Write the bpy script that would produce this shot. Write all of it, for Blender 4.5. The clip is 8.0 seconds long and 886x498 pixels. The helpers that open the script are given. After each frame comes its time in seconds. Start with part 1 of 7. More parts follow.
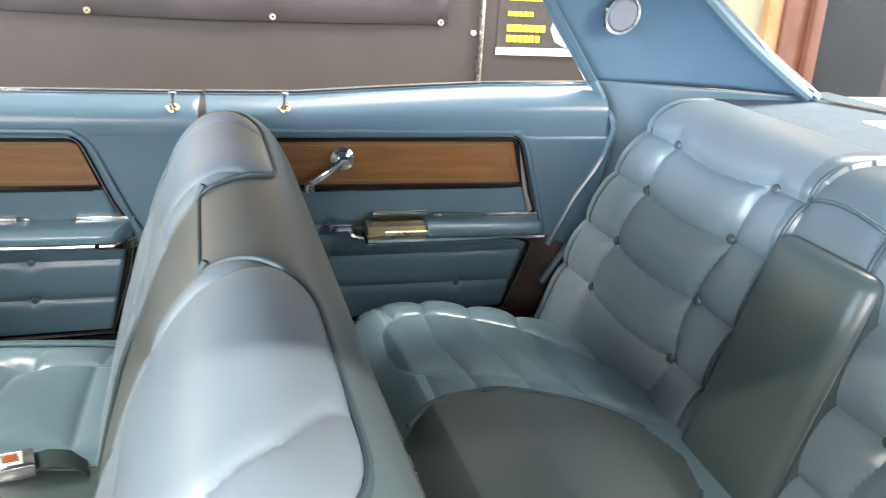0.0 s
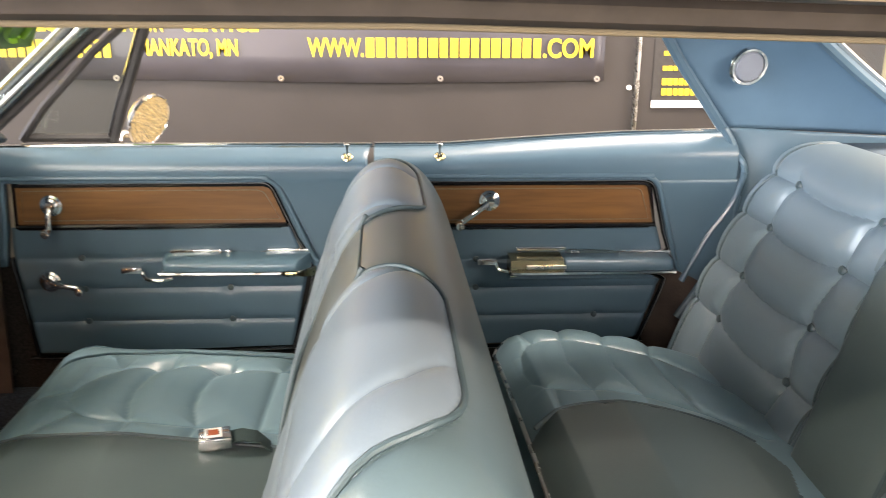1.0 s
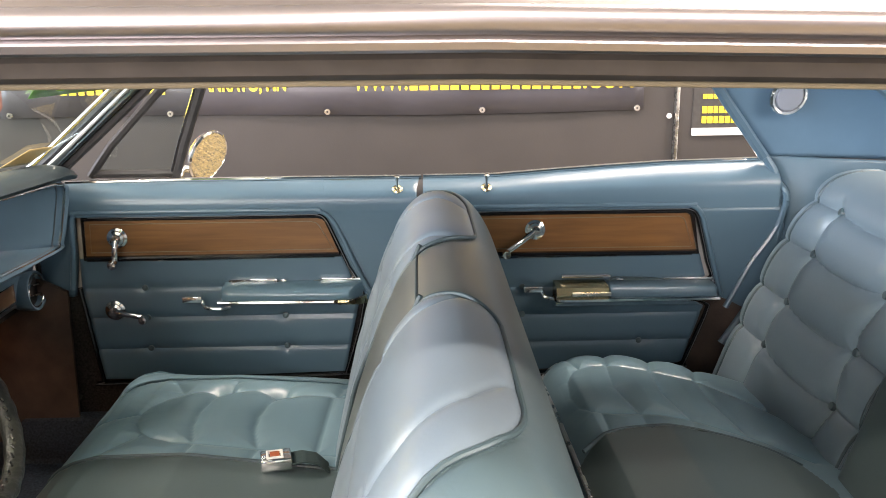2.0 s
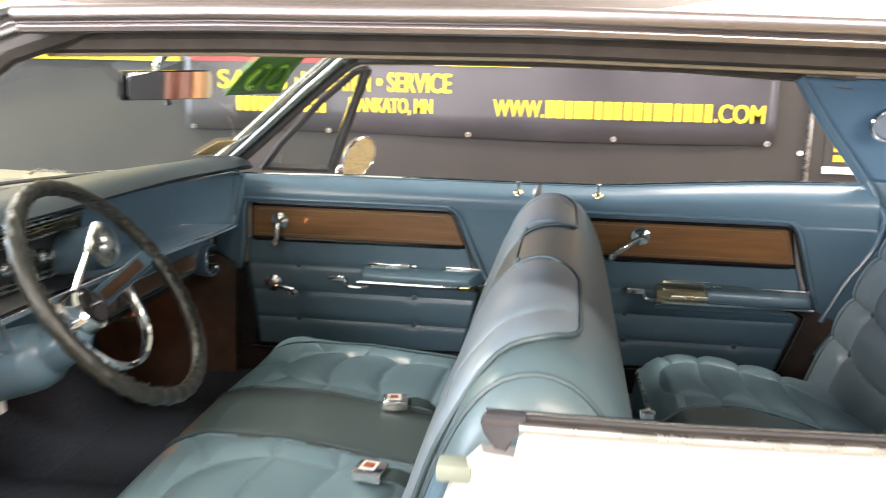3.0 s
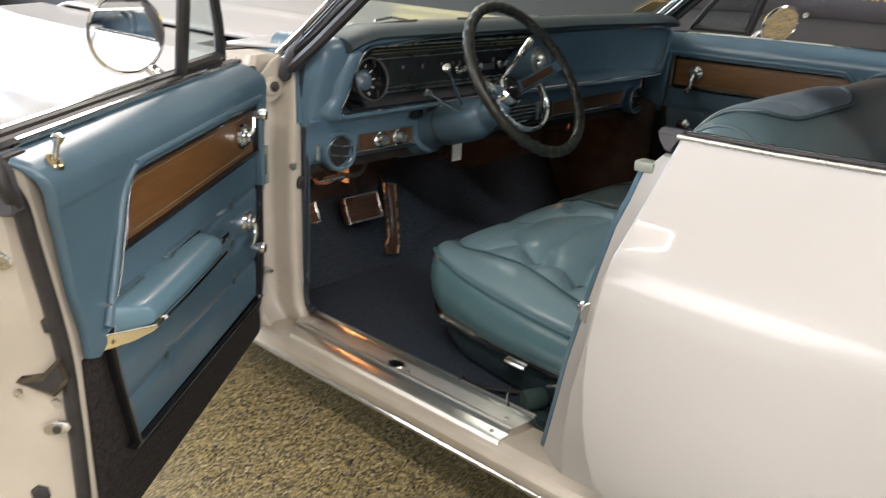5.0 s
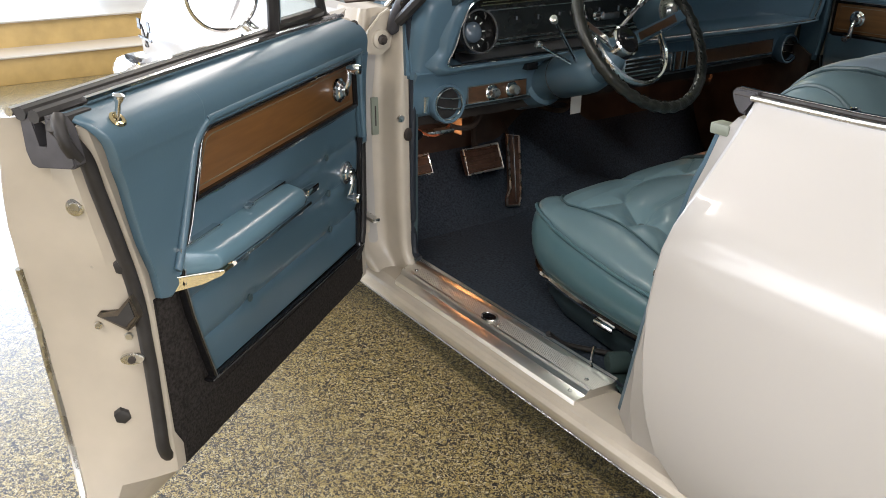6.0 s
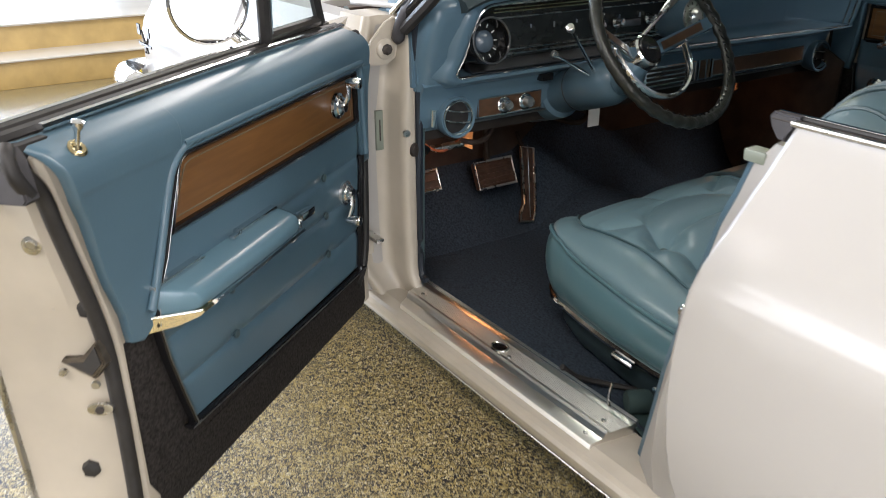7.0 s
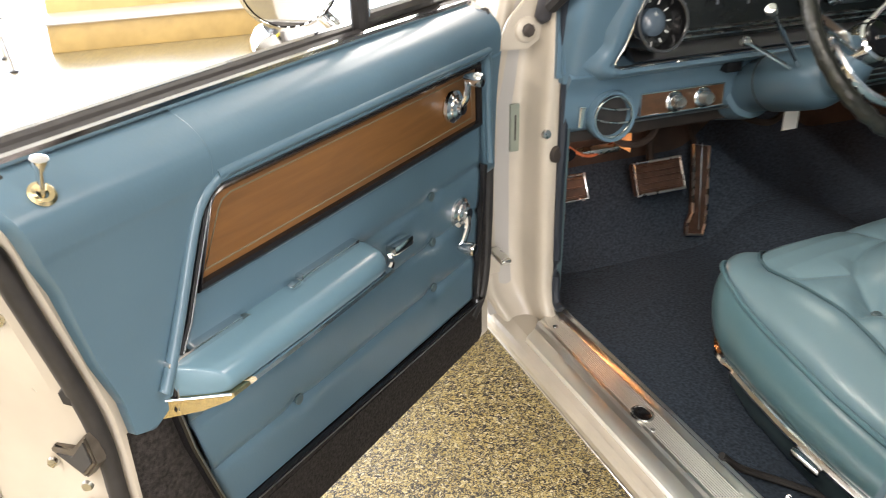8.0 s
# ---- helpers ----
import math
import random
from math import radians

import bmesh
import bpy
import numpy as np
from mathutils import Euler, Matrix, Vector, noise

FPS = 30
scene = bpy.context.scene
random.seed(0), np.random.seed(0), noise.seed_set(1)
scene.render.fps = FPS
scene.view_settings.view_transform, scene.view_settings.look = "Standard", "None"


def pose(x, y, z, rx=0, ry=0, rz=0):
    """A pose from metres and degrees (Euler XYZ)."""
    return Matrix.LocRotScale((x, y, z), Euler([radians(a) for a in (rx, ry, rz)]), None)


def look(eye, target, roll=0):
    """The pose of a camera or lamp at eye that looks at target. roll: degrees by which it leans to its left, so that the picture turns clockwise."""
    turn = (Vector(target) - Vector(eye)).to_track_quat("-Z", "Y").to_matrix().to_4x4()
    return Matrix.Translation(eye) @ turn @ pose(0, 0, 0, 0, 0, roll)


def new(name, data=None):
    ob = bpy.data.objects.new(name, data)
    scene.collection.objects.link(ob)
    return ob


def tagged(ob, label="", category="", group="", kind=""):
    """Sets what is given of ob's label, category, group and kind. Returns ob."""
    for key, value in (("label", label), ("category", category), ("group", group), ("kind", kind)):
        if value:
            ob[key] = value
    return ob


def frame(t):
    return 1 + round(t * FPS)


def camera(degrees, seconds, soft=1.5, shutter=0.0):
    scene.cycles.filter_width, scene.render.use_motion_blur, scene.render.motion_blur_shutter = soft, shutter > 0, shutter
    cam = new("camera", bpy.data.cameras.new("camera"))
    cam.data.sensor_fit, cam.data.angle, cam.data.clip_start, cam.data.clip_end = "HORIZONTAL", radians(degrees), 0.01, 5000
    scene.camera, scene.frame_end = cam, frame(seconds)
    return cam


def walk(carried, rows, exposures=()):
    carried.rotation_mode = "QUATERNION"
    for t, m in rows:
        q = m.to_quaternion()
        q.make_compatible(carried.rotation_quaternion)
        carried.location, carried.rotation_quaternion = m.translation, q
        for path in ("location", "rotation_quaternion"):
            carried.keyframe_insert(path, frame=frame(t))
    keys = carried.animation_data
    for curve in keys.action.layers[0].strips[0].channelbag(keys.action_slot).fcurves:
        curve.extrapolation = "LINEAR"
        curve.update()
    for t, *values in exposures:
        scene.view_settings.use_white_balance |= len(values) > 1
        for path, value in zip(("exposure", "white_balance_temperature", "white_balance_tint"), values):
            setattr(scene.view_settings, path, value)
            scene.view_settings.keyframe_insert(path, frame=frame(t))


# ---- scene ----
cam = camera(55.0, 8.0, 0.9, 0.4)
PATH = [
    (0, (-0.038, -0.929, 1.241), (0.493, 0.877, 0.567), 3.5),
    (0.5, (-0.044, -1.005, 1.265), (0.329, 0.851, 0.622), 2.7),
    (1, (-0.015, -1.147, 1.262), (0.125, 0.767, 0.699), 0.5),
    (1.5, (-0.029, -1.181, 1.29), (0.042, 0.746, 0.76), -0.8),
    (1.7, (-0.039, -1.187, 1.29), (0.028, 0.742, 0.765), -0.9),
    (2.8, (-0.023, -1.384, 1.233), (-0.176, 0.566, 0.816), 1.5),
    (3, (0.026, -1.481, 1.238), (-0.249, 0.457, 0.823), 1.2),
    (3.5, (0.118, -1.714, 1.193), (-0.56, 0.095, 0.675), 1.6),
    (3.6, (0.14, -1.752, 1.193), (-0.623, 0.017, 0.657), 1.6),
    (4, (0.296, -1.839, 1.16), (-0.751, -0.241, 0.57), 2.5),
    (4.5, (0.478, -1.906, 1.157), (-0.716, -0.422, 0.546), 2.8),
    (5, (0.574, -1.9, 1.171), (-0.698, -0.507, 0.506), 2.5),
    (5.2, (0.613, -1.874, 1.182), (-0.737, -0.587, 0.462), 1.7),
    (6.3, (0.701, -1.741, 1.198), (-0.825, -0.723, 0.401), 0.0),
    (6.5, (0.702, -1.732, 1.197), (-0.828, -0.722, 0.397), -0.1),
    (7, (0.596, -1.67, 1.197), (-0.936, -0.661, 0.401), -0.1),
    (7.5, (0.431, -1.563, 1.199), (-1.178, -0.696, 0.387), -1.3),
    (8, (0.317, -1.44, 1.182), (-1.351, -0.791, 0.291), -1.2),
]
EXPOSURE = [(0.0, 1.70, 7000, 16), (0.5, 1.78, 7650, 20), (1.0, 1.52, 7800, 20), (1.7, 1.31, 7550, 20), (3.0, 1.2, 7200, 18), (3.5, 0.8, 7700, 18), (4.0, 0.38, 7400, 18), (4.5, 0.06, 7000, 16), (6.5, -0.05, 6600, 14), (7.5, 0.30, 6500, 14), (8.0, 0.76, 6950, 15)]
PLAN = 1.1  # metres for one unit of the path
walk(cam, [(t, look(PLAN * Vector(eye), PLAN * Vector(target), roll)) for t, eye, target, roll in PATH], EXPOSURE)

# ---- light ----
world = bpy.data.worlds.new("showroom_world")
scene.world = world
world.use_nodes = True
wn = world.node_tree.nodes
sky = wn.new("ShaderNodeTexSky")
sky.sky_type, sky.sun_disc, sky.sun_elevation, sky.sun_rotation = "NISHITA", False, radians(35), radians(200)
world.node_tree.links.new(sky.outputs[0], wn["Background"].inputs[0])
wn["Background"].inputs[1].default_value = 0.08


def area(name, eye, target, sx, sy, watts, color):
    la = bpy.data.lights.new(name, "AREA")
    la.shape, la.size, la.size_y, la.energy, la.color = "RECTANGLE", sx, sy, watts, color
    ob = new(name, la)
    ob.matrix_world = look(eye, target)
    return ob


# fluorescent rows under the ceiling, daylight from the shop windows
WARM = (1.0, 0.95, 0.89)
for lx, near, far in ((-4.2, 150, 200), (1.9, 170, 140), (5.6, 260, 125)):
    area("ceiling_lamp_row", (lx, -3.6, 3.86), (lx, -3.6, 0), 3.6, 0.14, near, WARM)
    area("ceiling_lamp_row", (lx, 1.5, 3.86), (lx, 1.5, 0), 2.8, 1.0, far, WARM)
area("window_daylight_front", (-12.6, -2.0, 2.1), (0, -1.2, 0.9), 6.0, 3.0, 1700, (0.66, 0.81, 1.0))
area("window_daylight_side", (-2.4, -8.5, 2.1), (0.4, 0, 0.9), 7.0, 3.0, 820, (0.93, 0.96, 1.0))
area("window_daylight_rear", (9.6, -3.0, 2.0), (0.6, 0, 1.0), 5.0, 3.0, 480, (0.88, 0.94, 1.0))

for ly, lz, watts in ((-0.55, 0.655, 0.34), (0.42, 0.70, 0.26)):  # amber courtesy bulbs under the dashboard
    la = bpy.data.lights.new("footwell_bulb", "POINT")
    la.energy, la.color, la.shadow_soft_size = watts, (1.0, 0.40, 0.14), 0.012
    new("footwell_bulb", la).location = (-1.166, 1.1 * ly, lz)

# ---- materials ----
def material(name, base, rough=0.5, metal=0.0, coat=0.0, var=0.0, scale=6.0, bump=0.0, bscale=300.0, second=None, spec=0.5, rvar=0.0):
    """A principled surface with broad colour variation, roughness variation and fine relief."""
    m = bpy.data.materials.new(name)
    m.use_nodes = True
    nt = m.node_tree
    p = nt.nodes["Principled BSDF"]
    p.inputs["Base Color"].default_value = (*base, 1)
    p.inputs["Roughness"].default_value = rough
    p.inputs["Metallic"].default_value = metal
    p.inputs["Specular IOR Level"].default_value = spec
    p.inputs["Coat Weight"].default_value = coat
    p.inputs["Coat Roughness"].default_value = 0.06
    tc = nt.nodes.new("ShaderNodeTexCoord")
    if var or rvar:
        n = nt.nodes.new("ShaderNodeTexNoise")
        n.inputs["Scale"].default_value, n.inputs["Detail"].default_value = scale, 6
        nt.links.new(tc.outputs["Object"], n.inputs["Vector"])
        if var:
            r = nt.nodes.new("ShaderNodeValToRGB")
            dark = [c * (1 - var) for c in base]
            lite = second or [min(1, c * (1 + var)) for c in base]
            r.color_ramp.elements[0].position, r.color_ramp.elements[1].position = 0.3, 0.7
            r.color_ramp.elements[0].color, r.color_ramp.elements[1].color = (*dark, 1), (*lite, 1)
            nt.links.new(n.outputs["Fac"], r.inputs[0])
            nt.links.new(r.outputs[0], p.inputs["Base Color"])
        if rvar:
            mr = nt.nodes.new("ShaderNodeMapRange")
            mr.inputs["To Min"].default_value, mr.inputs["To Max"].default_value = max(0.02, rough - rvar), min(1, rough + rvar)
            mr.inputs["From Min"].default_value, mr.inputs["From Max"].default_value = 0.3, 0.7
            nt.links.new(n.outputs["Fac"], mr.inputs["Value"])
            nt.links.new(mr.outputs[0], p.inputs["Roughness"])
    if bump:
        b = nt.nodes.new("ShaderNodeBump")
        b.inputs["Strength"].default_value, b.inputs["Distance"].default_value = bump, 0.002
        f = nt.nodes.new("ShaderNodeTexNoise")
        f.inputs["Scale"].default_value, f.inputs["Detail"].default_value = bscale, 3
        nt.links.new(tc.outputs["Object"], f.inputs["Vector"])
        nt.links.new(f.outputs["Fac"], b.inputs["Height"])
        nt.links.new(b.outputs[0], p.inputs["Normal"])
    return m


VINYL = material("blue_vinyl", (0.070, 0.127, 0.170), 0.31, var=0.05, scale=5, bump=0.05, bscale=220)
SEAT = material("seat_vinyl", (0.150, 0.248, 0.290), 0.28, var=0.04, scale=5, bump=0.05, bscale=220)
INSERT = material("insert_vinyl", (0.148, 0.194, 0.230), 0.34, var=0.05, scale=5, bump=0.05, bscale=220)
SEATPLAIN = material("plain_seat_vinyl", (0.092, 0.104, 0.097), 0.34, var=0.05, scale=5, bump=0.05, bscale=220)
# door vinyl lightened for the front armrests: ceiling sheen put into the colour
LITPAD = material("lit_armrest_vinyl", (0.098, 0.180, 0.232), 0.24, var=0.05, scale=5, bump=0.05, bscale=220)
TRIMCORD = material("seat_cord_vinyl", (0.062, 0.122, 0.145), 0.35)
WELT = material("welt_vinyl", (0.045, 0.075, 0.085), 0.45)
def blend_to_ends(m, ends):
    """The vinyl turns from brown-grey in the middle to blue-green towards the outer ends of the bench."""
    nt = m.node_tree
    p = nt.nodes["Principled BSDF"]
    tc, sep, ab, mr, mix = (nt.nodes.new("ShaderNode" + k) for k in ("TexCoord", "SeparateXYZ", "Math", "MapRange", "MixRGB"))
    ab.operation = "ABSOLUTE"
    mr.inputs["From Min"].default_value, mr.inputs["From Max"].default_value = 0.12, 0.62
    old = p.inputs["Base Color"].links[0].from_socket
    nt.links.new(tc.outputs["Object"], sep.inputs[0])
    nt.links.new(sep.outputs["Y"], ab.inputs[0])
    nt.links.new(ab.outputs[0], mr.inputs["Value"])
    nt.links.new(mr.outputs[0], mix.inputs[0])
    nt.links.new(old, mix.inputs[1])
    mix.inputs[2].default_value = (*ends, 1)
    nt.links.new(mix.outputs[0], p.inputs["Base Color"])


blend_to_ends(SEATPLAIN, (0.074, 0.116, 0.130))
RBACK = material("rear_back_vinyl", (0.138, 0.192, 0.226), 0.33, var=0.05, scale=5, bump=0.05, bscale=220)
SEATBAND = material("centre_band_vinyl", (0.062, 0.092, 0.094), 0.33, var=0.05, scale=5, bump=0.05, bscale=220)
NAVYCORD = material("navy_cord", (0.010, 0.016, 0.026), 0.6)
SHELFVINYL = material("smooth_rear_vinyl", (0.085, 0.125, 0.150), 0.32, var=0.05, scale=5, bump=0.05, bscale=220)
SHELF = material("parcel_shelf_cloth", (0.040, 0.072, 0.102), 0.8, var=0.15, scale=20, bump=0.4, bscale=600)
BOXING = material("boxing_vinyl", (0.090, 0.182, 0.218), 0.28, var=0.05, scale=5, bump=0.05, bscale=220)
BLUEPAINT = material("blue_interior_paint", (0.078, 0.140, 0.190), 0.33, var=0.06, rvar=0.05, coat=0.15)
DASHPAD = material("dash_pad_vinyl", (0.026, 0.042, 0.050), 0.5, spec=0.35, var=0.1, bump=0.3, bscale=600)
HEADLINER = material("blue_headliner", (0.082, 0.165, 0.245), 0.75, var=0.06, scale=10, bump=0.3, bscale=900)
CARPET = material("navy_carpet", (0.033, 0.046, 0.064), 0.92, var=0.45, scale=170, bump=1.0, bscale=170, spec=0.15)
KICK = material("black_kick_carpet", (0.030, 0.027, 0.026), 0.95, var=0.5, scale=200, bump=1.0, bscale=600, spec=0.1)
BLACK = material("black_rubber", (0.020, 0.019, 0.019), 0.55, var=0.3, scale=40)
GREYRUBBER = material("grey_rubber", (0.034, 0.028, 0.025), 0.6, var=0.3, scale=30)
CHARCOAL = material("charcoal_rubber", (0.042, 0.041, 0.046), 0.6, var=0.3, scale=30)
BLACKGLOSS = material("black_gloss_trim", (0.008, 0.008, 0.009), 0.18)
DARK = material("dark_underbody", (0.020, 0.016, 0.014), 0.8, var=0.4, scale=12)
BROWN = material("brown_insulation", (0.050, 0.034, 0.027), 0.85, var=0.4, scale=14, bump=0.5, bscale=200)
CHROME = material("chrome", (0.80, 0.80, 0.80), 0.10, 1.0, rvar=0.05, scale=20)
DARKSTEEL = material("dark_steel", (0.16, 0.14, 0.12), 0.42, 1.0, var=0.3, scale=40)
SATIN = material("satin_chrome", (0.62, 0.62, 0.60), 0.28, 1.0, rvar=0.08, scale=30)
ALU = material("brushed_aluminium", (0.80, 0.79, 0.76), 0.31, 1.0, var=0.04, scale=14, rvar=0.02)
BRASS = material("gilt_metal", (0.58, 0.49, 0.29), 0.24, 1.0, rvar=0.06)
PAINT = material("cream_white_paint", (0.385, 0.373, 0.356), 0.32, coat=0.24, var=0.02, scale=3)
JAMB = material("cream_jamb_paint", (0.44, 0.40, 0.335), 0.32, coat=0.25, var=0.08, scale=9)
ROOFVINYL = material("roof_white_paint", (0.48, 0.46, 0.43), 0.25, coat=0.5, var=0.02)
WHITE = material("white_paper", (0.8, 0.8, 0.78), 0.7, var=0.03)
ORANGE = material("red_plastic", (0.36, 0.09, 0.035), 0.35)
LENS = material("milky_lens", (0.22, 0.25, 0.30), 0.3, var=0.04)
SMOKE = material("smoky_blue_plastic", (0.075, 0.105, 0.135), 0.25, var=0.1, scale=20)
GAUGE = material("black_gauge_face", (0.014, 0.016, 0.016), 0.24, var=0.3, scale=30)
DRIP = material("dull_drip_moulding", (0.30, 0.275, 0.285), 0.36, 1.0)
BEAD = material("tan_rail_bead", (0.135, 0.112, 0.074), 0.4, var=0.1)
DASHSATIN = material("satin_dash_metal", (0.22, 0.23, 0.24), 0.38, 1.0, rvar=0.06, scale=12)
POSTCAP = material("pale_green_plastic", (0.22, 0.25, 0.21), 0.4, var=0.1, scale=20)
WEBBING = material("dark_belt_webbing", (0.020, 0.045, 0.045), 0.8, bump=0.6, bscale=900)
PEDAL = material("pedal_rubber", (0.065, 0.038, 0.027), 0.38, var=0.4, scale=50)
WRAP = material("laced_leather_wrap", (0.014, 0.016, 0.013), 0.36, var=0.5, scale=60, bump=0.8, bscale=160)


def wood(name, dark=(0.108, 0.048, 0.015), light=(0.192, 0.090, 0.029)):
    m = material(name, (0.2, 0.09, 0.03), 0.34, coat=0.25)
    nt = m.node_tree
    p = nt.nodes["Principled BSDF"]
    tc = nt.nodes.new("ShaderNodeTexCoord")
    mp = nt.nodes.new("ShaderNodeMapping")
    mp.inputs["Scale"].default_value = (2.2, 12.0, 26.0)
    n = nt.nodes.new("ShaderNodeTexNoise")
    n.inputs["Scale"].default_value, n.inputs["Detail"].default_value, n.inputs["Distortion"].default_value = 3.0, 8, 0.6
    r = nt.nodes.new("ShaderNodeValToRGB")
    r.color_ramp.elements[0].position, r.color_ramp.elements[1].position = 0.22, 0.80
    r.color_ramp.elements[0].color, r.color_ramp.elements[1].color = (*dark, 1), (*light, 1)
    nt.links.new(tc.outputs["Object"], mp.inputs[0])
    nt.links.new(mp.outputs[0], n.inputs["Vector"])
    nt.links.new(n.outputs["Fac"], r.inputs[0])
    nt.links.new(r.outputs[0], p.inputs["Base Color"])
    return m


WOOD = wood("walnut_trim")
DASHWOOD = wood("dark_walnut_trim", (0.050, 0.026, 0.014), (0.100, 0.050, 0.024))


def clear_glass(name, tint=(0.93, 0.97, 0.96), gloss=1.0):
    m = bpy.data.materials.new(name)
    m.use_nodes = True
    nt = m.node_tree
    nt.nodes.clear()
    out, mix = nt.nodes.new("ShaderNodeOutputMaterial"), nt.nodes.new("ShaderNodeMixShader")
    tr, gl, lw = nt.nodes.new("ShaderNodeBsdfTransparent"), nt.nodes.new("ShaderNodeBsdfGlossy"), nt.nodes.new("ShaderNodeLayerWeight")
    pw, mr = nt.nodes.new("ShaderNodeMath"), nt.nodes.new("ShaderNodeMapRange")
    pw.operation, pw.inputs[1].default_value = "POWER", 4.0
    mr.inputs["To Min"].default_value, mr.inputs["To Max"].default_value = 0.035 * gloss, 0.55 * gloss
    tr.inputs[0].default_value = (*tint, 1)
    gl.inputs["Roughness"].default_value = 0.02
    lw.inputs[0].default_value = 0.5
    nt.links.new(lw.outputs["Facing"], pw.inputs[0])
    nt.links.new(pw.outputs[0], mr.inputs["Value"])
    nt.links.new(mr.outputs[0], mix.inputs[0])
    nt.links.new(tr.outputs[0], mix.inputs[1])
    nt.links.new(gl.outputs[0], mix.inputs[2])
    nt.links.new(mix.outputs[0], out.inputs[0])
    return m


GLASS = clear_glass("window_glass")
SHIELD = clear_glass("tinted_windscreen_glass", (0.82, 0.90, 0.85))
BULB = bpy.data.materials.new("amber_bulb")
BULB.use_nodes = True
BULB.node_tree.nodes["Principled BSDF"].inputs["Emission Color"].default_value = (1.0, 0.36, 0.10, 1)
BULB.node_tree.nodes["Principled BSDF"].inputs["Emission Strength"].default_value = 40.0
MIRROR = material("mirror_glass", (0.9, 0.9, 0.9), 0.02, 1.0)


def flake_floor():
    """Epoxy floor with tan, black and pale vinyl flakes."""
    m = material("flake_epoxy_floor", (0.25, 0.2, 0.1), 0.35, coat=0.15)
    nt = m.node_tree
    p = nt.nodes["Principled BSDF"]
    tc = nt.nodes.new("ShaderNodeTexCoord")
    nz = nt.nodes.new("ShaderNodeTexNoise")
    nz.inputs["Scale"].default_value = 90
    add = nt.nodes.new("ShaderNodeMixRGB")
    add.inputs[0].default_value = 0.03
    vo = nt.nodes.new("ShaderNodeTexVoronoi")
    vo.inputs["Scale"].default_value = 285
    sep = nt.nodes.new("ShaderNodeSeparateColor")
    r = nt.nodes.new("ShaderNodeValToRGB")
    r.color_ramp.interpolation = "CONSTANT"
    stops = [(0.0, (0.012, 0.012, 0.015)), (0.42, (0.29, 0.218, 0.078)), (0.68, (0.42, 0.345, 0.165)), (0.84, (0.070, 0.058, 0.048)), (0.93, (0.52, 0.46, 0.32))]
    e = r.color_ramp.elements
    e[0].position, e[0].color = 0.0, (*stops[0][1], 1)
    e[1].position, e[1].color = stops[1][0], (*stops[1][1], 1)
    for pos, c in stops[2:]:
        k = e.new(pos)
        k.color = (*c, 1)
    nt.links.new(tc.outputs["Object"], nz.inputs["Vector"])
    nt.links.new(tc.outputs["Object"], add.inputs[1])
    nt.links.new(nz.outputs["Color"], add.inputs[2])
    nt.links.new(add.outputs[0], vo.inputs["Vector"])
    nt.links.new(vo.outputs["Color"], sep.inputs[0])
    nt.links.new(sep.outputs[0], r.inputs[0])
    nt.links.new(r.outputs[0], p.inputs["Base Color"])
    return m


FLOOR = flake_floor()
WALLDARK = material("charcoal_wall", (0.022, 0.019, 0.018), 0.7, var=0.15, scale=3, bump=0.2, bscale=120)
WALLGREY = material("grey_wall", (0.16, 0.16, 0.16), 0.8, var=0.08, scale=2)
WALLTAN = material("tan_wall", (0.20, 0.18, 0.12), 0.8, var=0.06, scale=2)
DOORGLASS = material("dark_door_glass", (0.010, 0.012, 0.016), 0.6, spec=0.2, var=0.3, scale=2)
RAIL = material("grey_brown_rail", (0.066, 0.055, 0.050), 0.5, var=0.15, scale=12)
CEIL = material("white_ceiling", (0.7, 0.7, 0.68), 0.9, var=0.03)
BANNER = material("banner_vinyl", (0.045, 0.043, 0.052), 0.38, var=0.2, scale=2.5, rvar=0.08)
YELLOW = material("yellow_print", (0.75, 0.55, 0.03), 0.5, var=0.08, scale=20)
RED = material("red_print", (0.35, 0.05, 0.05), 0.5, var=0.1)
GREENST = material("green_sticker", (0.06, 0.22, 0.02), 0.5, var=0.15, scale=20)
GREENLT = material("lime_sticker_print", (0.25, 0.55, 0.04), 0.5, var=0.05)
PLATFORM = material("tan_step_board", (0.42, 0.30, 0.12), 0.45, var=0.12, scale=8)
TILE = material("pale_platform_tile", (0.46, 0.44, 0.40), 0.20, var=0.06, scale=3)
POST = material("brown_door_post", (0.10, 0.036, 0.022), 0.5, var=0.2, scale=8)
POSTORANGE = material("orange_wood_post", (0.24, 0.125, 0.05), 0.5, var=0.15, scale=8)


# ---- mesh helpers ----
def P(*xs):
    return [Vector(x) for x in xs]


UNIT = 1.1  # metres for one unit of the plan


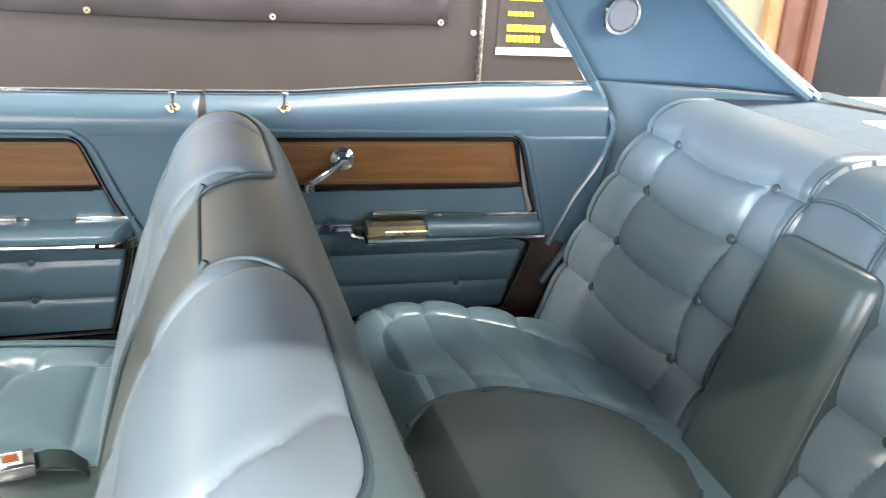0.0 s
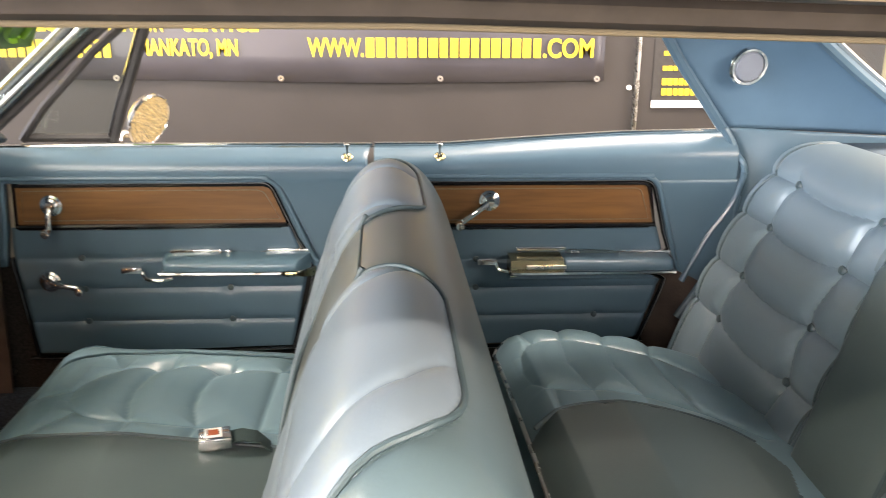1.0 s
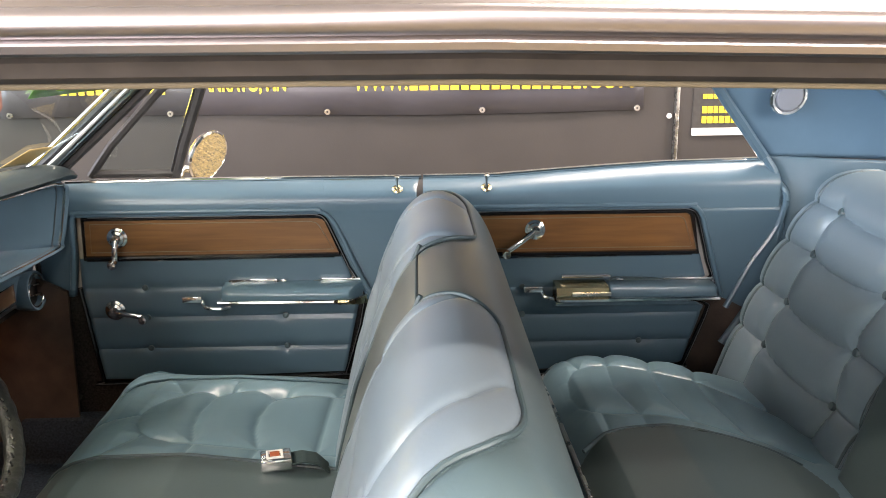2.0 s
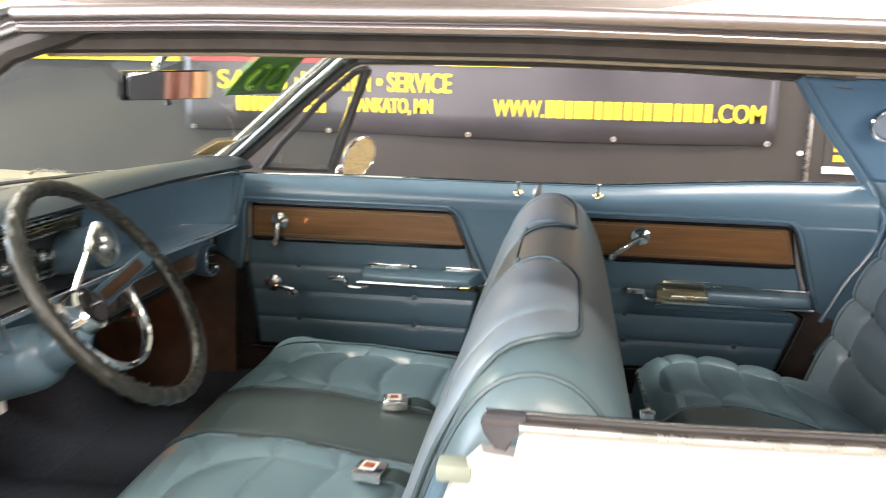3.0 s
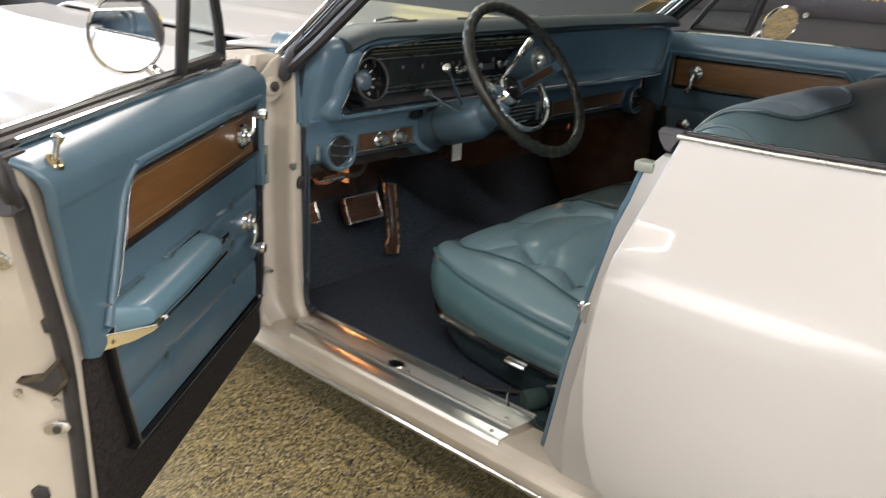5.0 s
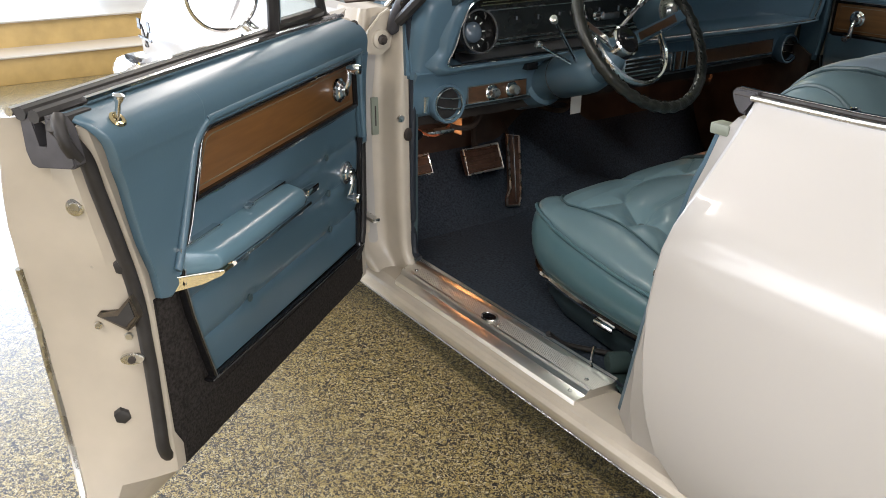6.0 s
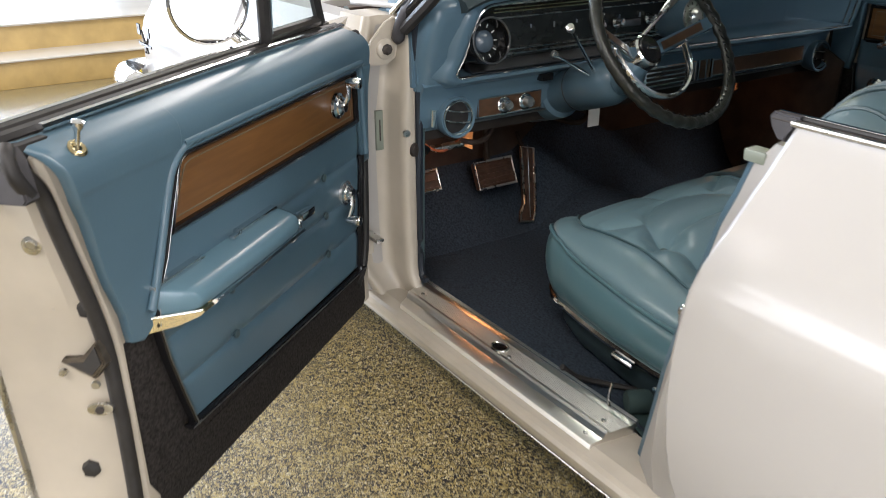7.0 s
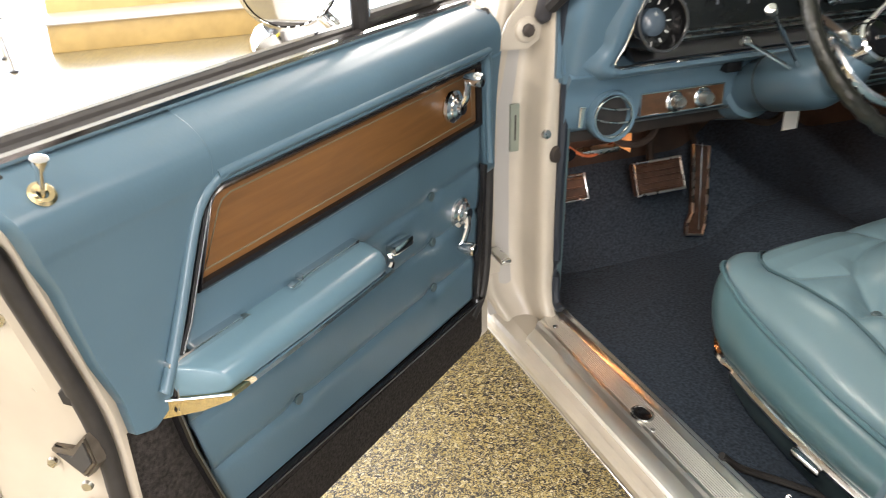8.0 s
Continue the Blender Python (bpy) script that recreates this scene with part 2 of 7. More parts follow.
def part(name, bm, mat, parent=None, label="", angle=38, smooth=True, recalc=True, away=None):
    """Links a bmesh as one mesh object under a thing or a part; its vertices are in plan units. An open sheet faces away from the point away."""
    bmesh.ops.remove_doubles(bm, verts=bm.verts, dist=1e-5)
    if recalc:
        bmesh.ops.recalc_face_normals(bm, faces=bm.faces)
    if away is not None:
        bm.normal_update()
        if sum(f.calc_area() * f.normal.dot(f.calc_center_median() - Vector(away)) for f in bm.faces) < 0:
            bmesh.ops.reverse_faces(bm, faces=bm.faces)
    lim = radians(angle)
    for v in bm.verts:
        v.co *= UNIT
    for e in bm.edges:
        if len(e.link_faces) == 2:
            e.smooth = e.calc_face_angle(0) < lim
    for f in bm.faces:
        f.smooth = smooth
    me = bpy.data.meshes.new(name)
    bm.to_mesh(me)
    bm.free()
    me.materials.append(mat)
    ob = new(name, me)
    if parent is not None:
        ob.parent = parent
        root = parent
        while root.parent is not None:
            root = root.parent
        if parent is root:
            ob.matrix_parent_inverse = Matrix.Translation(Vector(root["base"]) * UNIT).inverted()
    if label:
        ob["label"] = label
    return ob


def thing(name, base, label, category, group="", turn=0.0):
    ob = new(name)
    ob.empty_display_size = 0.05
    ob["base"] = list(base)
    ob.matrix_world = pose(*[UNIT * c for c in base], 0, 0, turn)
    return tagged(ob, label, category, group)


def solo(name, bm, mat, label="", category="", kind="", group="", **kw):
    return tagged(part(name, bm, mat, **kw), label, category, group, kind)


def box(bm, x0, x1, y0, y1, z0, z1, bev=0.0):
    vs = [bm.verts.new((x, y, z)) for x in (x0, x1) for y in (y0, y1) for z in (z0, z1)]
    fs = [bm.faces.new([vs[i] for i in q]) for q in ((0, 1, 3, 2), (4, 6, 7, 5), (0, 4, 5, 1), (2, 3, 7, 6), (0, 2, 6, 4), (1, 5, 7, 3))]
    if bev:
        bmesh.ops.bevel(bm, geom=list({e for f in fs for e in f.edges}), offset=bev, segments=2, affect="EDGES", profile=0.6)
    return bm


def B(*a, **k):
    return box(bmesh.new(), *a, **k)


def loft(bm, rings, closed=True, caps=True, cyclic=False):
    """Skin over rings of points with equal counts."""
    rows = [[bm.verts.new(p) for p in r] for r in rings]
    n = len(rows[0])
    pairs = list(zip(rows, rows[1:])) + ([(rows[-1], rows[0])] if cyclic else [])
    for a, b in pairs:
        for i in range(n if closed else n - 1):
            j = (i + 1) % n
            bm.faces.new((a[i], a[j], b[j], b[i]))
    if caps and closed and not cyclic:
        bm.faces.new(rows[0][::-1])
        bm.faces.new(rows[-1])
    return bm


def prism(bm, pts, axis, d0, d1, bev=0.0):
    """A polygon in the plane across axis ('y': pts are x, z; 'x': y, z; 'z': x, y), extruded from d0 to d1."""
    put = {"y": lambda a, b, d: (a, d, b), "x": lambda a, b, d: (d, a, b), "z": lambda a, b, d: (a, b, d)}[axis]
    lo, hi = ([bm.verts.new(put(a, b, d)) for a, b in pts] for d in (d0, d1))
    n = len(pts)
    fs = [bm.faces.new(lo[::-1]), bm.faces.new(hi)] + [bm.faces.new((lo[i], lo[(i + 1) % n], hi[(i + 1) % n], hi[i])) for i in range(n)]
    if bev:
        es = list({e for f in fs[:2] for e in f.edges})
        bmesh.ops.bevel(bm, geom=es, offset=bev, segments=2, affect="EDGES")
    return bm


def smooth_path(pts, n=8, closed=False):
    """Catmull-Rom through points."""
    pts = [Vector(p) for p in pts]
    m = len(pts)
    out = []
    for i in range(m if closed else m - 1):
        p0, p1 = pts[i - 1] if (closed or i) else pts[0], pts[i]
        p2 = pts[(i + 1) % m]
        p3 = pts[(i + 2) % m] if (closed or i + 2 < m) else pts[-1]
        for k in range(n):
            t = k / n
            out.append(0.5 * (2 * p1 + (p2 - p0) * t + (2 * p0 - 5 * p1 + 4 * p2 - p3) * t * t + (3 * p1 - p0 - 3 * p2 + p3) * t**3))
    if not closed:
        out.append(pts[-1])
    return out


def tube(bm, pts, r, n=8, closed=False, flat=1.0, up=(0, 0, 1)):
    """A round or flattened rod along points; r may be a list. flat scales it along up."""
    pts = [Vector(p) for p in pts]
    rs = r if isinstance(r, (list, tuple)) else [r] * len(pts)
    up = Vector(up)
    rings = []
    for i, p in enumerate(pts):
        a = pts[i - 1] if (i or closed) else p
        b = pts[(i + 1) % len(pts)] if (i + 1 < len(pts) or closed) else p
        d = (b - a).normalized()
        s = d.cross(up)
        s = s.normalized() if s.length > 1e-4 else d.orthogonal().normalized()
        w = s.cross(d).normalized()
        rings.append([p + rs[i] * (math.cos(2 * math.pi * k / n) * s + flat * math.sin(2 * math.pi * k / n) * w) for k in range(n)])
    return loft(bm, rings, cyclic=closed)


def lathe(bm, prof, at, axis, n=24):
    """Turns a profile of (radius, height along axis) about axis through at."""
    axis = Vector(axis).normalized()
    s = axis.orthogonal().normalized()
    w = axis.cross(s)
    at = Vector(at)
    rings = [[at + h * axis + r * (math.cos(2 * math.pi * k / n) * s + math.sin(2 * math.pi * k / n) * w) for k in range(n)] for r, h in prof]
    if prof[0] == prof[-1] and prof[0][0] > 1e-6:
        return loft(bm, rings[:-1], cyclic=True)
    return loft(bm, rings)


def sheet(bm, f, nu, nv, u=(0, 1), v=(0, 1)):
    """An open grid from f(u, v)."""
    rows = [[f(u[0] + (u[1] - u[0]) * i / nu, v[0] + (v[1] - v[0]) * j / nv) for j in range(nv + 1)] for i in range(nu + 1)]
    return loft(bm, rows, closed=False)


def thicken(ob, t, offset=-1.0):
    mo = ob.modifiers.new("thickness", "SOLIDIFY")
    mo.thickness, mo.offset = t * UNIT, offset
    return ob


def table(z, rows):
    """Linear interpolation in rows of (key, value...)."""
    if z <= rows[0][0]:
        return rows[0][1]
    for (a, va, *_), (b, vb, *_) in zip(rows, rows[1:]):
        if z <= b:
            return va + (vb - va) * (z - a) / (b - a)
    return rows[-1][1]


def segdist(x, y, segs):
    """Distance from (x, y) to the nearest of the straight seams."""
    best = 9.0
    for x0, y0, x1, y1 in segs:
        dx, dy = x1 - x0, y1 - y0
        t = max(0.0, min(1.0, ((x - x0) * dx + (y - y0) * dy) / (dx * dx + dy * dy + 1e-12)))
        d = math.hypot(x - x0 - t * dx, y - y0 - t * dy)
        best = min(best, d)
    return best


def polyseg(pts):
    return [(*a, *b) for a, b in zip(pts, pts[1:])]


def arc(cx, cy, rx, ry, a0, a1, n=8):
    return [(cx + rx * math.cos(radians(a0 + (a1 - a0) * i / n)), cy + ry * math.sin(radians(a0 + (a1 - a0) * i / n))) for i in range(n + 1)]


# ---- showroom ----
WY = 2.68
solo("floor", B(-12, 9, -8, 4, -0.08, 0), FLOOR, "tan and black flake epoxy showroom floor", "floor", "structure", smooth=False)
solo("wall_banner", B(-12, 2.28, WY + 0.012, WY + 0.15, 0, 3.6), WALLDARK, "charcoal painted showroom wall behind the banner", "wall", "structure", smooth=False)
solo("wall_east", B(3.3, 9, WY + 0.012, WY + 0.15, 0, 3.6), WALLDARK, "dark showroom wall beside the door", "wall", "structure", smooth=False)
solo("wall_tan", B(2.28, 2.53, WY + 0.012, WY + 0.15, 0, 3.6), WALLTAN, "tan painted wall strip beside the door post", "wall", "structure", smooth=False)
solo("wall_south", B(-12, 9, -8.15, -8, 0, 3.6), WALLGREY, "plain grey showroom wall", "wall", "structure", smooth=False)
solo("wall_front", B(-12.15, -12, -8, 4, 0, 3.6), WALLGREY, "plain grey showroom wall", "wall", "structure", smooth=False)
solo("wall_back", B(9, 9.15, -8, 4, 0, 3.6), WALLGREY, "plain grey showroom wall", "wall", "structure", smooth=False)
solo("ceiling", B(-12.2, 9.2, -8.2, 4, 3.6, 3.7), CEIL, "white showroom ceiling", "ceiling", "structure", smooth=False)

door = thing("showroom_door", (2.9, WY, 0), "dark glazed door in a brown wooden frame", "door")
part("side_post", B(2.53, 2.61, WY - 0.03, WY + 0.10, 0, 2.3, 0.006), POSTORANGE, door, "orange stained wooden post")
part("door_post", B(2.612, 2.74, WY - 0.05, WY + 0.10, 0, 2.3, 0.006), POST, door, "dark brown wooden post")
part("stop_post", B(2.742, 2.80, WY - 0.09, WY + 0.08, 0, 2.3, 0.006), POST, door)
part("pane", B(2.802, 3.298, WY + 0.01, WY + 0.04, 0, 2.3), DOORGLASS, door, "dark glass pane")

ban = thing("banner", (-0.46, WY, 0.91), "dark vinyl banner with yellow lettering hung on the wall", "banner")


def banner_sheet(u, v):
    x, z = -1.90 + 2.88 * u, 0.913 + 1.1 * v
    return Vector((x, WY - 0.008 - 0.006 * math.sin(9 * u + 2) * (1 - v) - 0.003 * math.sin(31 * u) * (1 - v), z + 0.006 * math.sin(7 * u) * (1 - v)))


thicken(part("sheet", sheet(bmesh.new(), banner_sheet, 60, 10), BANNER, ban, recalc=False), 0.002)
for gx in (-1.86, -1.15, -0.451, 0.245, 0.947):
    part("grommet", lathe(bmesh.new(), [(0.004, 0), (0.013, 0), (0.015, 0.003), (0.012, 0.006), (0.006, 0.004), (0.004, 0)], (gx, WY - 0.022, 0.926), (0, 1, 0), 14), CHROME, ban)


def lettering(name, text, x0, x1, z0, z1, y, mat, parent, label):
    """Raised words fitted between x0..x1 and z0..z1 on a wall that faces -y."""
    cu = bpy.data.curves.new(name, "FONT")
    cu.body, cu.extrude, cu.fill_mode, cu.offset = text, 0.001, "BOTH", 0.020
    tmp = new(name, cu)
    bpy.context.view_layer.update()
    me = bpy.data.meshes.new_from_object(tmp.evaluated_get(bpy.context.evaluated_depsgraph_get()))
    bpy.data.objects.remove(tmp)
    xs, ys = [v.co.x for v in me.vertices], [v.co.y for v in me.vertices]
    bm = bmesh.new()
    bm.from_mesh(me)
    bpy.data.meshes.remove(me)
    for v in bm.verts:
        v.co = Vector((x0 + (v.co.x - min(xs)) / (max(xs) - min(xs)) * (x1 - x0), y - v.co.z, z0 + (v.co.y - min(ys)) / (max(ys) - min(ys)) * (z1 - z0)))
    return part(name, bm, mat, parent, label, smooth=False)


def bars(name, x0, x1, z0, z1, n, y, mat, parent, label, slim=0.76):
    w = (x1 - x0) / n
    for i in range(n):
        k = slim * (1 + 0.12 * math.sin(2.3 * i))
        part(name, B(x0 + w * (i + 0.5 - k / 2), x0 + w * (i + 0.5 + k / 2), y - 0.002, y + 0.001, z0, z1), mat, parent, label if i == 0 else "", smooth=False)


LY = WY - 0.018
lettering("lettering", "SALES", -1.72, -1.36, 1.118, 1.213, LY, YELLOW, ban, "yellow block letters")
lettering("lettering", "\u2022 RESTORATION", -1.32, -0.94, 1.118, 1.213, LY, YELLOW, ban, "yellow block letters")
lettering("lettering", "\u2022 SERVICE", -0.905, -0.538, 1.120, 1.215, LY, YELLOW, ban, "yellow block letters")
bars("bar", -1.63, -1.16, 1.012, 1.086, 12, LY, YELLOW, ban, "row of yellow bars", 0.7)
lettering("lettering", "MANKATO, MN", -1.045, -0.63, 1.008, 1.092, LY, YELLOW, ban, "yellow block letters")
lettering("lettering", "WWW.", -0.331, -0.09, 1.017, 1.098, LY, YELLOW, ban, "yellow block letters")
bars("bar", -0.085, 0.695, 1.017, 1.100, 17, LY, YELLOW, ban, "row of yellow bars")
lettering("lettering", ".COM", 0.70, 0.925, 1.017, 1.102, LY, YELLOW, ban, "yellow block letters")
part("stripe", B(-1.86, -0.16, LY - 0.001, LY + 0.002, 1.252, 1.30), RED, ban, "red printed stripe")
part("stripe", B(-0.62, -0.16, LY - 0.003, LY, 1.250, 1.268), YELLOW, ban, "yellow printed stripe")

stripe = thing("wall_sign", (-2.6, WY, 1.24), "yellow and black sign strip mounted high on the wall", "sign")
part("sheet", B(-4.2, -1.92, WY - 0.012, WY + 0.010, 1.246, 1.75, 0.003), YELLOW, stripe)

post = thing("poster", (1.5, WY, 0.8), "black framed poster with yellow print on the wall", "poster")
part("backing", B(1.14, 2.27, WY - 0.02, WY + 0.010, 0.0, 2.4, 0.004), WALLDARK, post, "charcoal wall panel")
part("edge_strip", B(1.125, 1.139, WY - 0.026, WY + 0.010, 0.0, 2.4, 0.002), SATIN, post, "pale metal edge strip")
part("sheet", B(1.20, 1.80, WY - 0.026, WY - 0.021, 0.80, 1.5), BLACK, post, "black printed sheet")
part("rail", B(1.20, 1.80, WY - 0.032, WY - 0.0265, 0.80, 0.832), WHITE, post, "white strip along the foot")
bars("bar", 1.24, 1.40, 0.855, 0.885, 6, WY - 0.028, YELLOW, post, "yellow print bars")
bars("bar", 1.24, 1.42, 0.90, 0.93, 7, WY - 0.028, YELLOW, post, "yellow print bars")
bars("bar", 1.24, 1.36, 0.965, 0.985, 5, WY - 0.028, YELLOW, post, "yellow print bars")
bars("bar", 1.24, 1.40, 1.03, 1.05, 7, WY - 0.028, YELLOW, post, "yellow print bars")
part("picture", lathe(bmesh.new(), [(0.0, 0), (0.085, 0), (0.085, 0.004), (0.0, 0.004)], (1.53, WY - 0.024, 0.92), (0, -1, 0), 9), LENS, post, "pale printed picture")
for sx, sz in ((1.105, 0.885),):
    solo("screw_cap", lathe(bmesh.new(), [(0.0, 0), (0.012, 0), (0.010, 0.008), (0.0, 0.010)], (sx, WY + 0.012, sz), (0, -1, 0), 12), WHITE, "small white cap on the wall", "cap")

# raised platform with two steps
plat = thing("platform", (-5.3, -0.5, 0), "raised platform with tan board steps and pale tile", "platform")
part("step", B(-5.62, -5.28, -1.75, 2.60, 0, 0.165, 0.006), PLATFORM, plat, "tan board step")
part("step", B(-9.5, -5.622, -1.75, 2.60, 0, 0.335, 0.006), PLATFORM, plat, "tan board step")
part("floor_tile", B(-9.5, -5.60, -1.77, 2.60, 0.336, 0.350, 0.003), TILE, plat, "pale glossy tile")
part("nosing", B(-5.64, -5.262, -1.77, 2.60, 0.166, 0.178, 0.004), TILE, plat, "pale tread")


def stool(at, turn, h=0.75):
    st = thing("stool", at, "tall stool with splayed chrome tube legs", "stool", "stools in the showroom", turn)
    x, y, z = at
    for a in (45, 135, 225, 315):
        c, s_ = math.cos(radians(a)), math.sin(radians(a))
        leg = part("leg", tube(bmesh.new(), [(x + 0.26 * c, y + 0.26 * s_, z + 0.012), (x + 0.14 * c, y + 0.14 * s_, z + h - 0.02)], 0.013, 10), CHROME, st)
        part("foot", lathe(bmesh.new(), [(0.0, 0), (0.028, 0), (0.026, 0.012), (0.0, 0.014)], (x + 0.26 * c, y + 0.26 * s_, z), (0, 0, 1), 14), BLACK, st)
    part("foot_ring", tube(bmesh.new(), [(x + 0.21 * math.cos(k * math.pi / 12), y + 0.21 * math.sin(k * math.pi / 12), z + 0.28) for k in range(24)], 0.009, 8, closed=True), CHROME, st)
    part("seat", lathe(bmesh.new(), [(0.0, 0), (0.17, 0), (0.185, 0.02), (0.18, 0.05), (0.0, 0.06)], (x, y, z + h - 0.02), (0, 0, 1), 28), BLACK, st, "black padded seat")
    return st


stool((-5.05, -2.15, 0), 10)
stool((-7.2, -0.75, 0.35), 30)
stool((-7.3, -0.2, 0.35), 0)


# ---- front bench seat ----
def tuft(d, depth, w):
    return -depth * math.exp(-d / w)


def quilt(d, puff=0.0088, crease=0.0032):
    """Height of a quilted pad at distance d from its nearest seam: a narrow crease in a broad swell."""
    return -puff * math.exp(-d / 0.024) - crease * math.exp(-d / 0.0060)


def half_width(x, x0, r, side):
    """Half width of a cushion at x: side(x), drawn in by a corner of radius r at its front edge x0."""
    if x >= x0 + r:
        return side(x)
    return side(x0 + r) - r + math.sqrt(max(0.0, r * r - (x0 + r - x) ** 2))


def u_loop(x0, x1, r, side, c, z, ns=34, nc=16, nf=60):
    """The outline of a cushion, from its rear end round the front to the other rear end."""
    h = side(x0 + r)
    half = [(x1 + (x0 + r - x1) * i / ns, side(x1 + (x0 + r - x1) * i / ns)) for i in range(ns)]
    half += [(x0 + r - r * math.sin(math.pi / 2 * i / nc), h - r + r * math.cos(math.pi / 2 * i / nc)) for i in range(nc)]
    front_ = [(x0, (h - r) * (1 - 2 * i / nf)) for i in range(nf + 1)]
    pts = [(x, -y) for x, y in half] + [(x, -y) for x, y in front_] + half[::-1]
    return [Vector((x, c + y, z(x, y))) for x, y in pts]


def quilted_top(seat, name, c, x0, x1, r, side, ztop, seams, buttons, mat, band, roll=(0.014, 0.05), grid=(150, 330), band_mat=None):
    """The sewn top of a bench cushion about the middle line y = c; seams and buttons are in (x, distance from c)."""

    def top(u, v):
        x = x0 + (x1 - x0) * (u ** 1.25)
        h = half_width(x, x0, r, side)
        y = (2 * v - 1) * h
        a = abs(y)
        e = min(x - x0, h - a)
        if x < x0 + r and a > side(x0 + r) - r:
            e = r - math.hypot(x - x0 - r, a - side(x0 + r) + r)
        e = max(0.0, e)
        z = ztop(x, y) - roll[0] * max(0.0, 1 - e / roll[1]) ** 2.2
        d = segdist(x, a, seams)
        z += (quilt(d) if a > band(x) else -0.004 * math.exp(-d / 0.006)) * min(1.0, e / 0.022)
        for bx, by in buttons:
            z -= 0.024 * math.exp(-(((x - bx) ** 2 + (a - by) ** 2) / 0.0009))
        return Vector((x, c + y, z))

    bm = sheet(bmesh.new(), top, *grid)
    for f in bm.faces:
        m_ = f.calc_center_median()
        f.material_index = int(abs(m_.y - c) < band(m_.x))
    part(name, bm, mat, seat, recalc=False, away=(0, c, -2), angle=80).data.materials.append(band_mat or SEATBAND)
    for bx, by in buttons:
        for s in (-1, 1):
            part("button", lathe(bmesh.new(), [(0.0, -0.004), (0.0075, -0.002), (0.009, 0.002), (0.006, 0.006), (0.0, 0.007)], (bx, c + s * by, ztop(bx, by) - 0.035), (0, 0, 1), 12), WELT, seat)


def band_piping(seat, c, pts, ztop, r=0.0042):
    """Piping along both edges of the plain centre band."""
    for s in (-1, 1):
        part("piping", tube(bmesh.new(), [(p.x, c + s * p.y, ztop(p.x, p.y) - 0.002) for p in smooth_path([(x, y, 0) for x, y in pts], 8)], r, 8), WELT, seat, "dark sewn piping")


fseat = thing("front_bench_seat", (-0.3, 0, 0.27), "blue-green tufted vinyl front bench seat with smooth centre band", "car seat")
FC = 0.025


def front_top(x, y):
    """Height of the front cushion; it crowns towards the middle band."""
    front = max(0.0, min(1.0, (-0.59 - x) / 0.10))
    return table(x, [(-0.694, 0.514), (-0.690, 0.526), (-0.680, 0.542), (-0.665, 0.556), (-0.64, 0.569), (-0.60, 0.580), (-0.45, 0.582), (-0.30, 0.562), (-0.10, 0.535)]) - 0.055 * (1 - 0.85 * front**2) * (abs(y) / 0.645) ** 1.6


panel_side = lambda x: table(x, [(-0.69, 0.585), (-0.645, 0.562), (-0.61, 0.543), (-0.54, 0.535), (-0.474, 0.536), (-0.40, 0.546), (-0.327, 0.561), (-0.25, 0.574), (-0.10, 0.585)])
welt_side = lambda x: table(x, [(-0.66, 0.590), (-0.62, 0.602), (-0.583, 0.611), (-0.523, 0.616), (-0.443, 0.625), (-0.370, 0.634), (-0.30, 0.637), (-0.10, 0.640)])
skirt_side = lambda x: table(x, [(-0.62, 0.606), (-0.51, 0.629), (-0.417, 0.643), (-0.30, 0.652), (-0.10, 0.654)])
arch = [(-0.595 + 0.145 * (1 - math.cos(math.pi * t / 2)), 0.325 + 0.150 * k * math.sin(math.pi * t / 2)) for k, seq in ((1, [1, 0.8, 0.6, 0.4, 0.2]), (-1, [0, 0.2, 0.4, 0.6, 0.8, 1])) for t in seq]
front_seams = polyseg([(-0.10, 0.490), (-0.35, 0.482)] + arch + [(-0.35, 0.175), (-0.10, 0.180)])
front_seams += polyseg([(-0.455, 0.478), (-0.475, 0.40), (-0.482, 0.325), (-0.475, 0.25), (-0.455, 0.172)]) + polyseg([(-0.340, 0.482), (-0.360, 0.40), (-0.366, 0.325), (-0.360, 0.25), (-0.340, 0.175)])
front_seams += [(-0.235, 0.180, -0.235, 0.485), (-0.455, 0.478, -0.445, 0.54), (-0.340, 0.482, -0.330, 0.56), (-0.225, 0.486, -0.215, 0.58), (-0.545, 0.455, -0.590, 0.545), (-0.595, 0.325, -0.68, 0.325)]
front_seams += [(-0.565, 0.215, -0.620, 0.125), (-0.455, 0.172, -0.465, 0.115), (-0.340, 0.175, -0.350, 0.115), (-0.10, 0.112, -0.69, 0.112)]
quilted_top(fseat, "cushion", FC, -0.694, -0.10, 0.100, panel_side, front_top, front_seams, [(-0.462, 0.470), (-0.345, 0.478)], SEAT, lambda x: 0.112, (0.006, 0.03))
band_piping(fseat, FC, [(-0.13, 0.112), (-0.40, 0.112), (-0.60, 0.112), (-0.665, 0.112), (-0.690, 0.112)], front_top)
# rolled border between the two piping lines, then the side band down to the chrome strip
edge_z = lambda x, y: front_top(x, y) - 0.006
welt_z = lambda x, y: min(edge_z(x, y) - 0.004, table(x, [(-0.70, 0.502), (-0.685, 0.520), (-0.655, 0.527), (-0.62, 0.514), (-0.583, 0.501), (-0.523, 0.490), (-0.443, 0.482), (-0.37, 0.477), (-0.27, 0.470), (-0.10, 0.462)]))
foot_z = lambda x, y: 0.388
loops = [u_loop(-0.694, -0.10, 0.090, panel_side, FC, edge_z), u_loop(-0.699, -0.10, 0.095, welt_side, FC, welt_z), u_loop(-0.690, -0.10, 0.120, lambda x: skirt_side(x) - 0.004, FC, foot_z)]


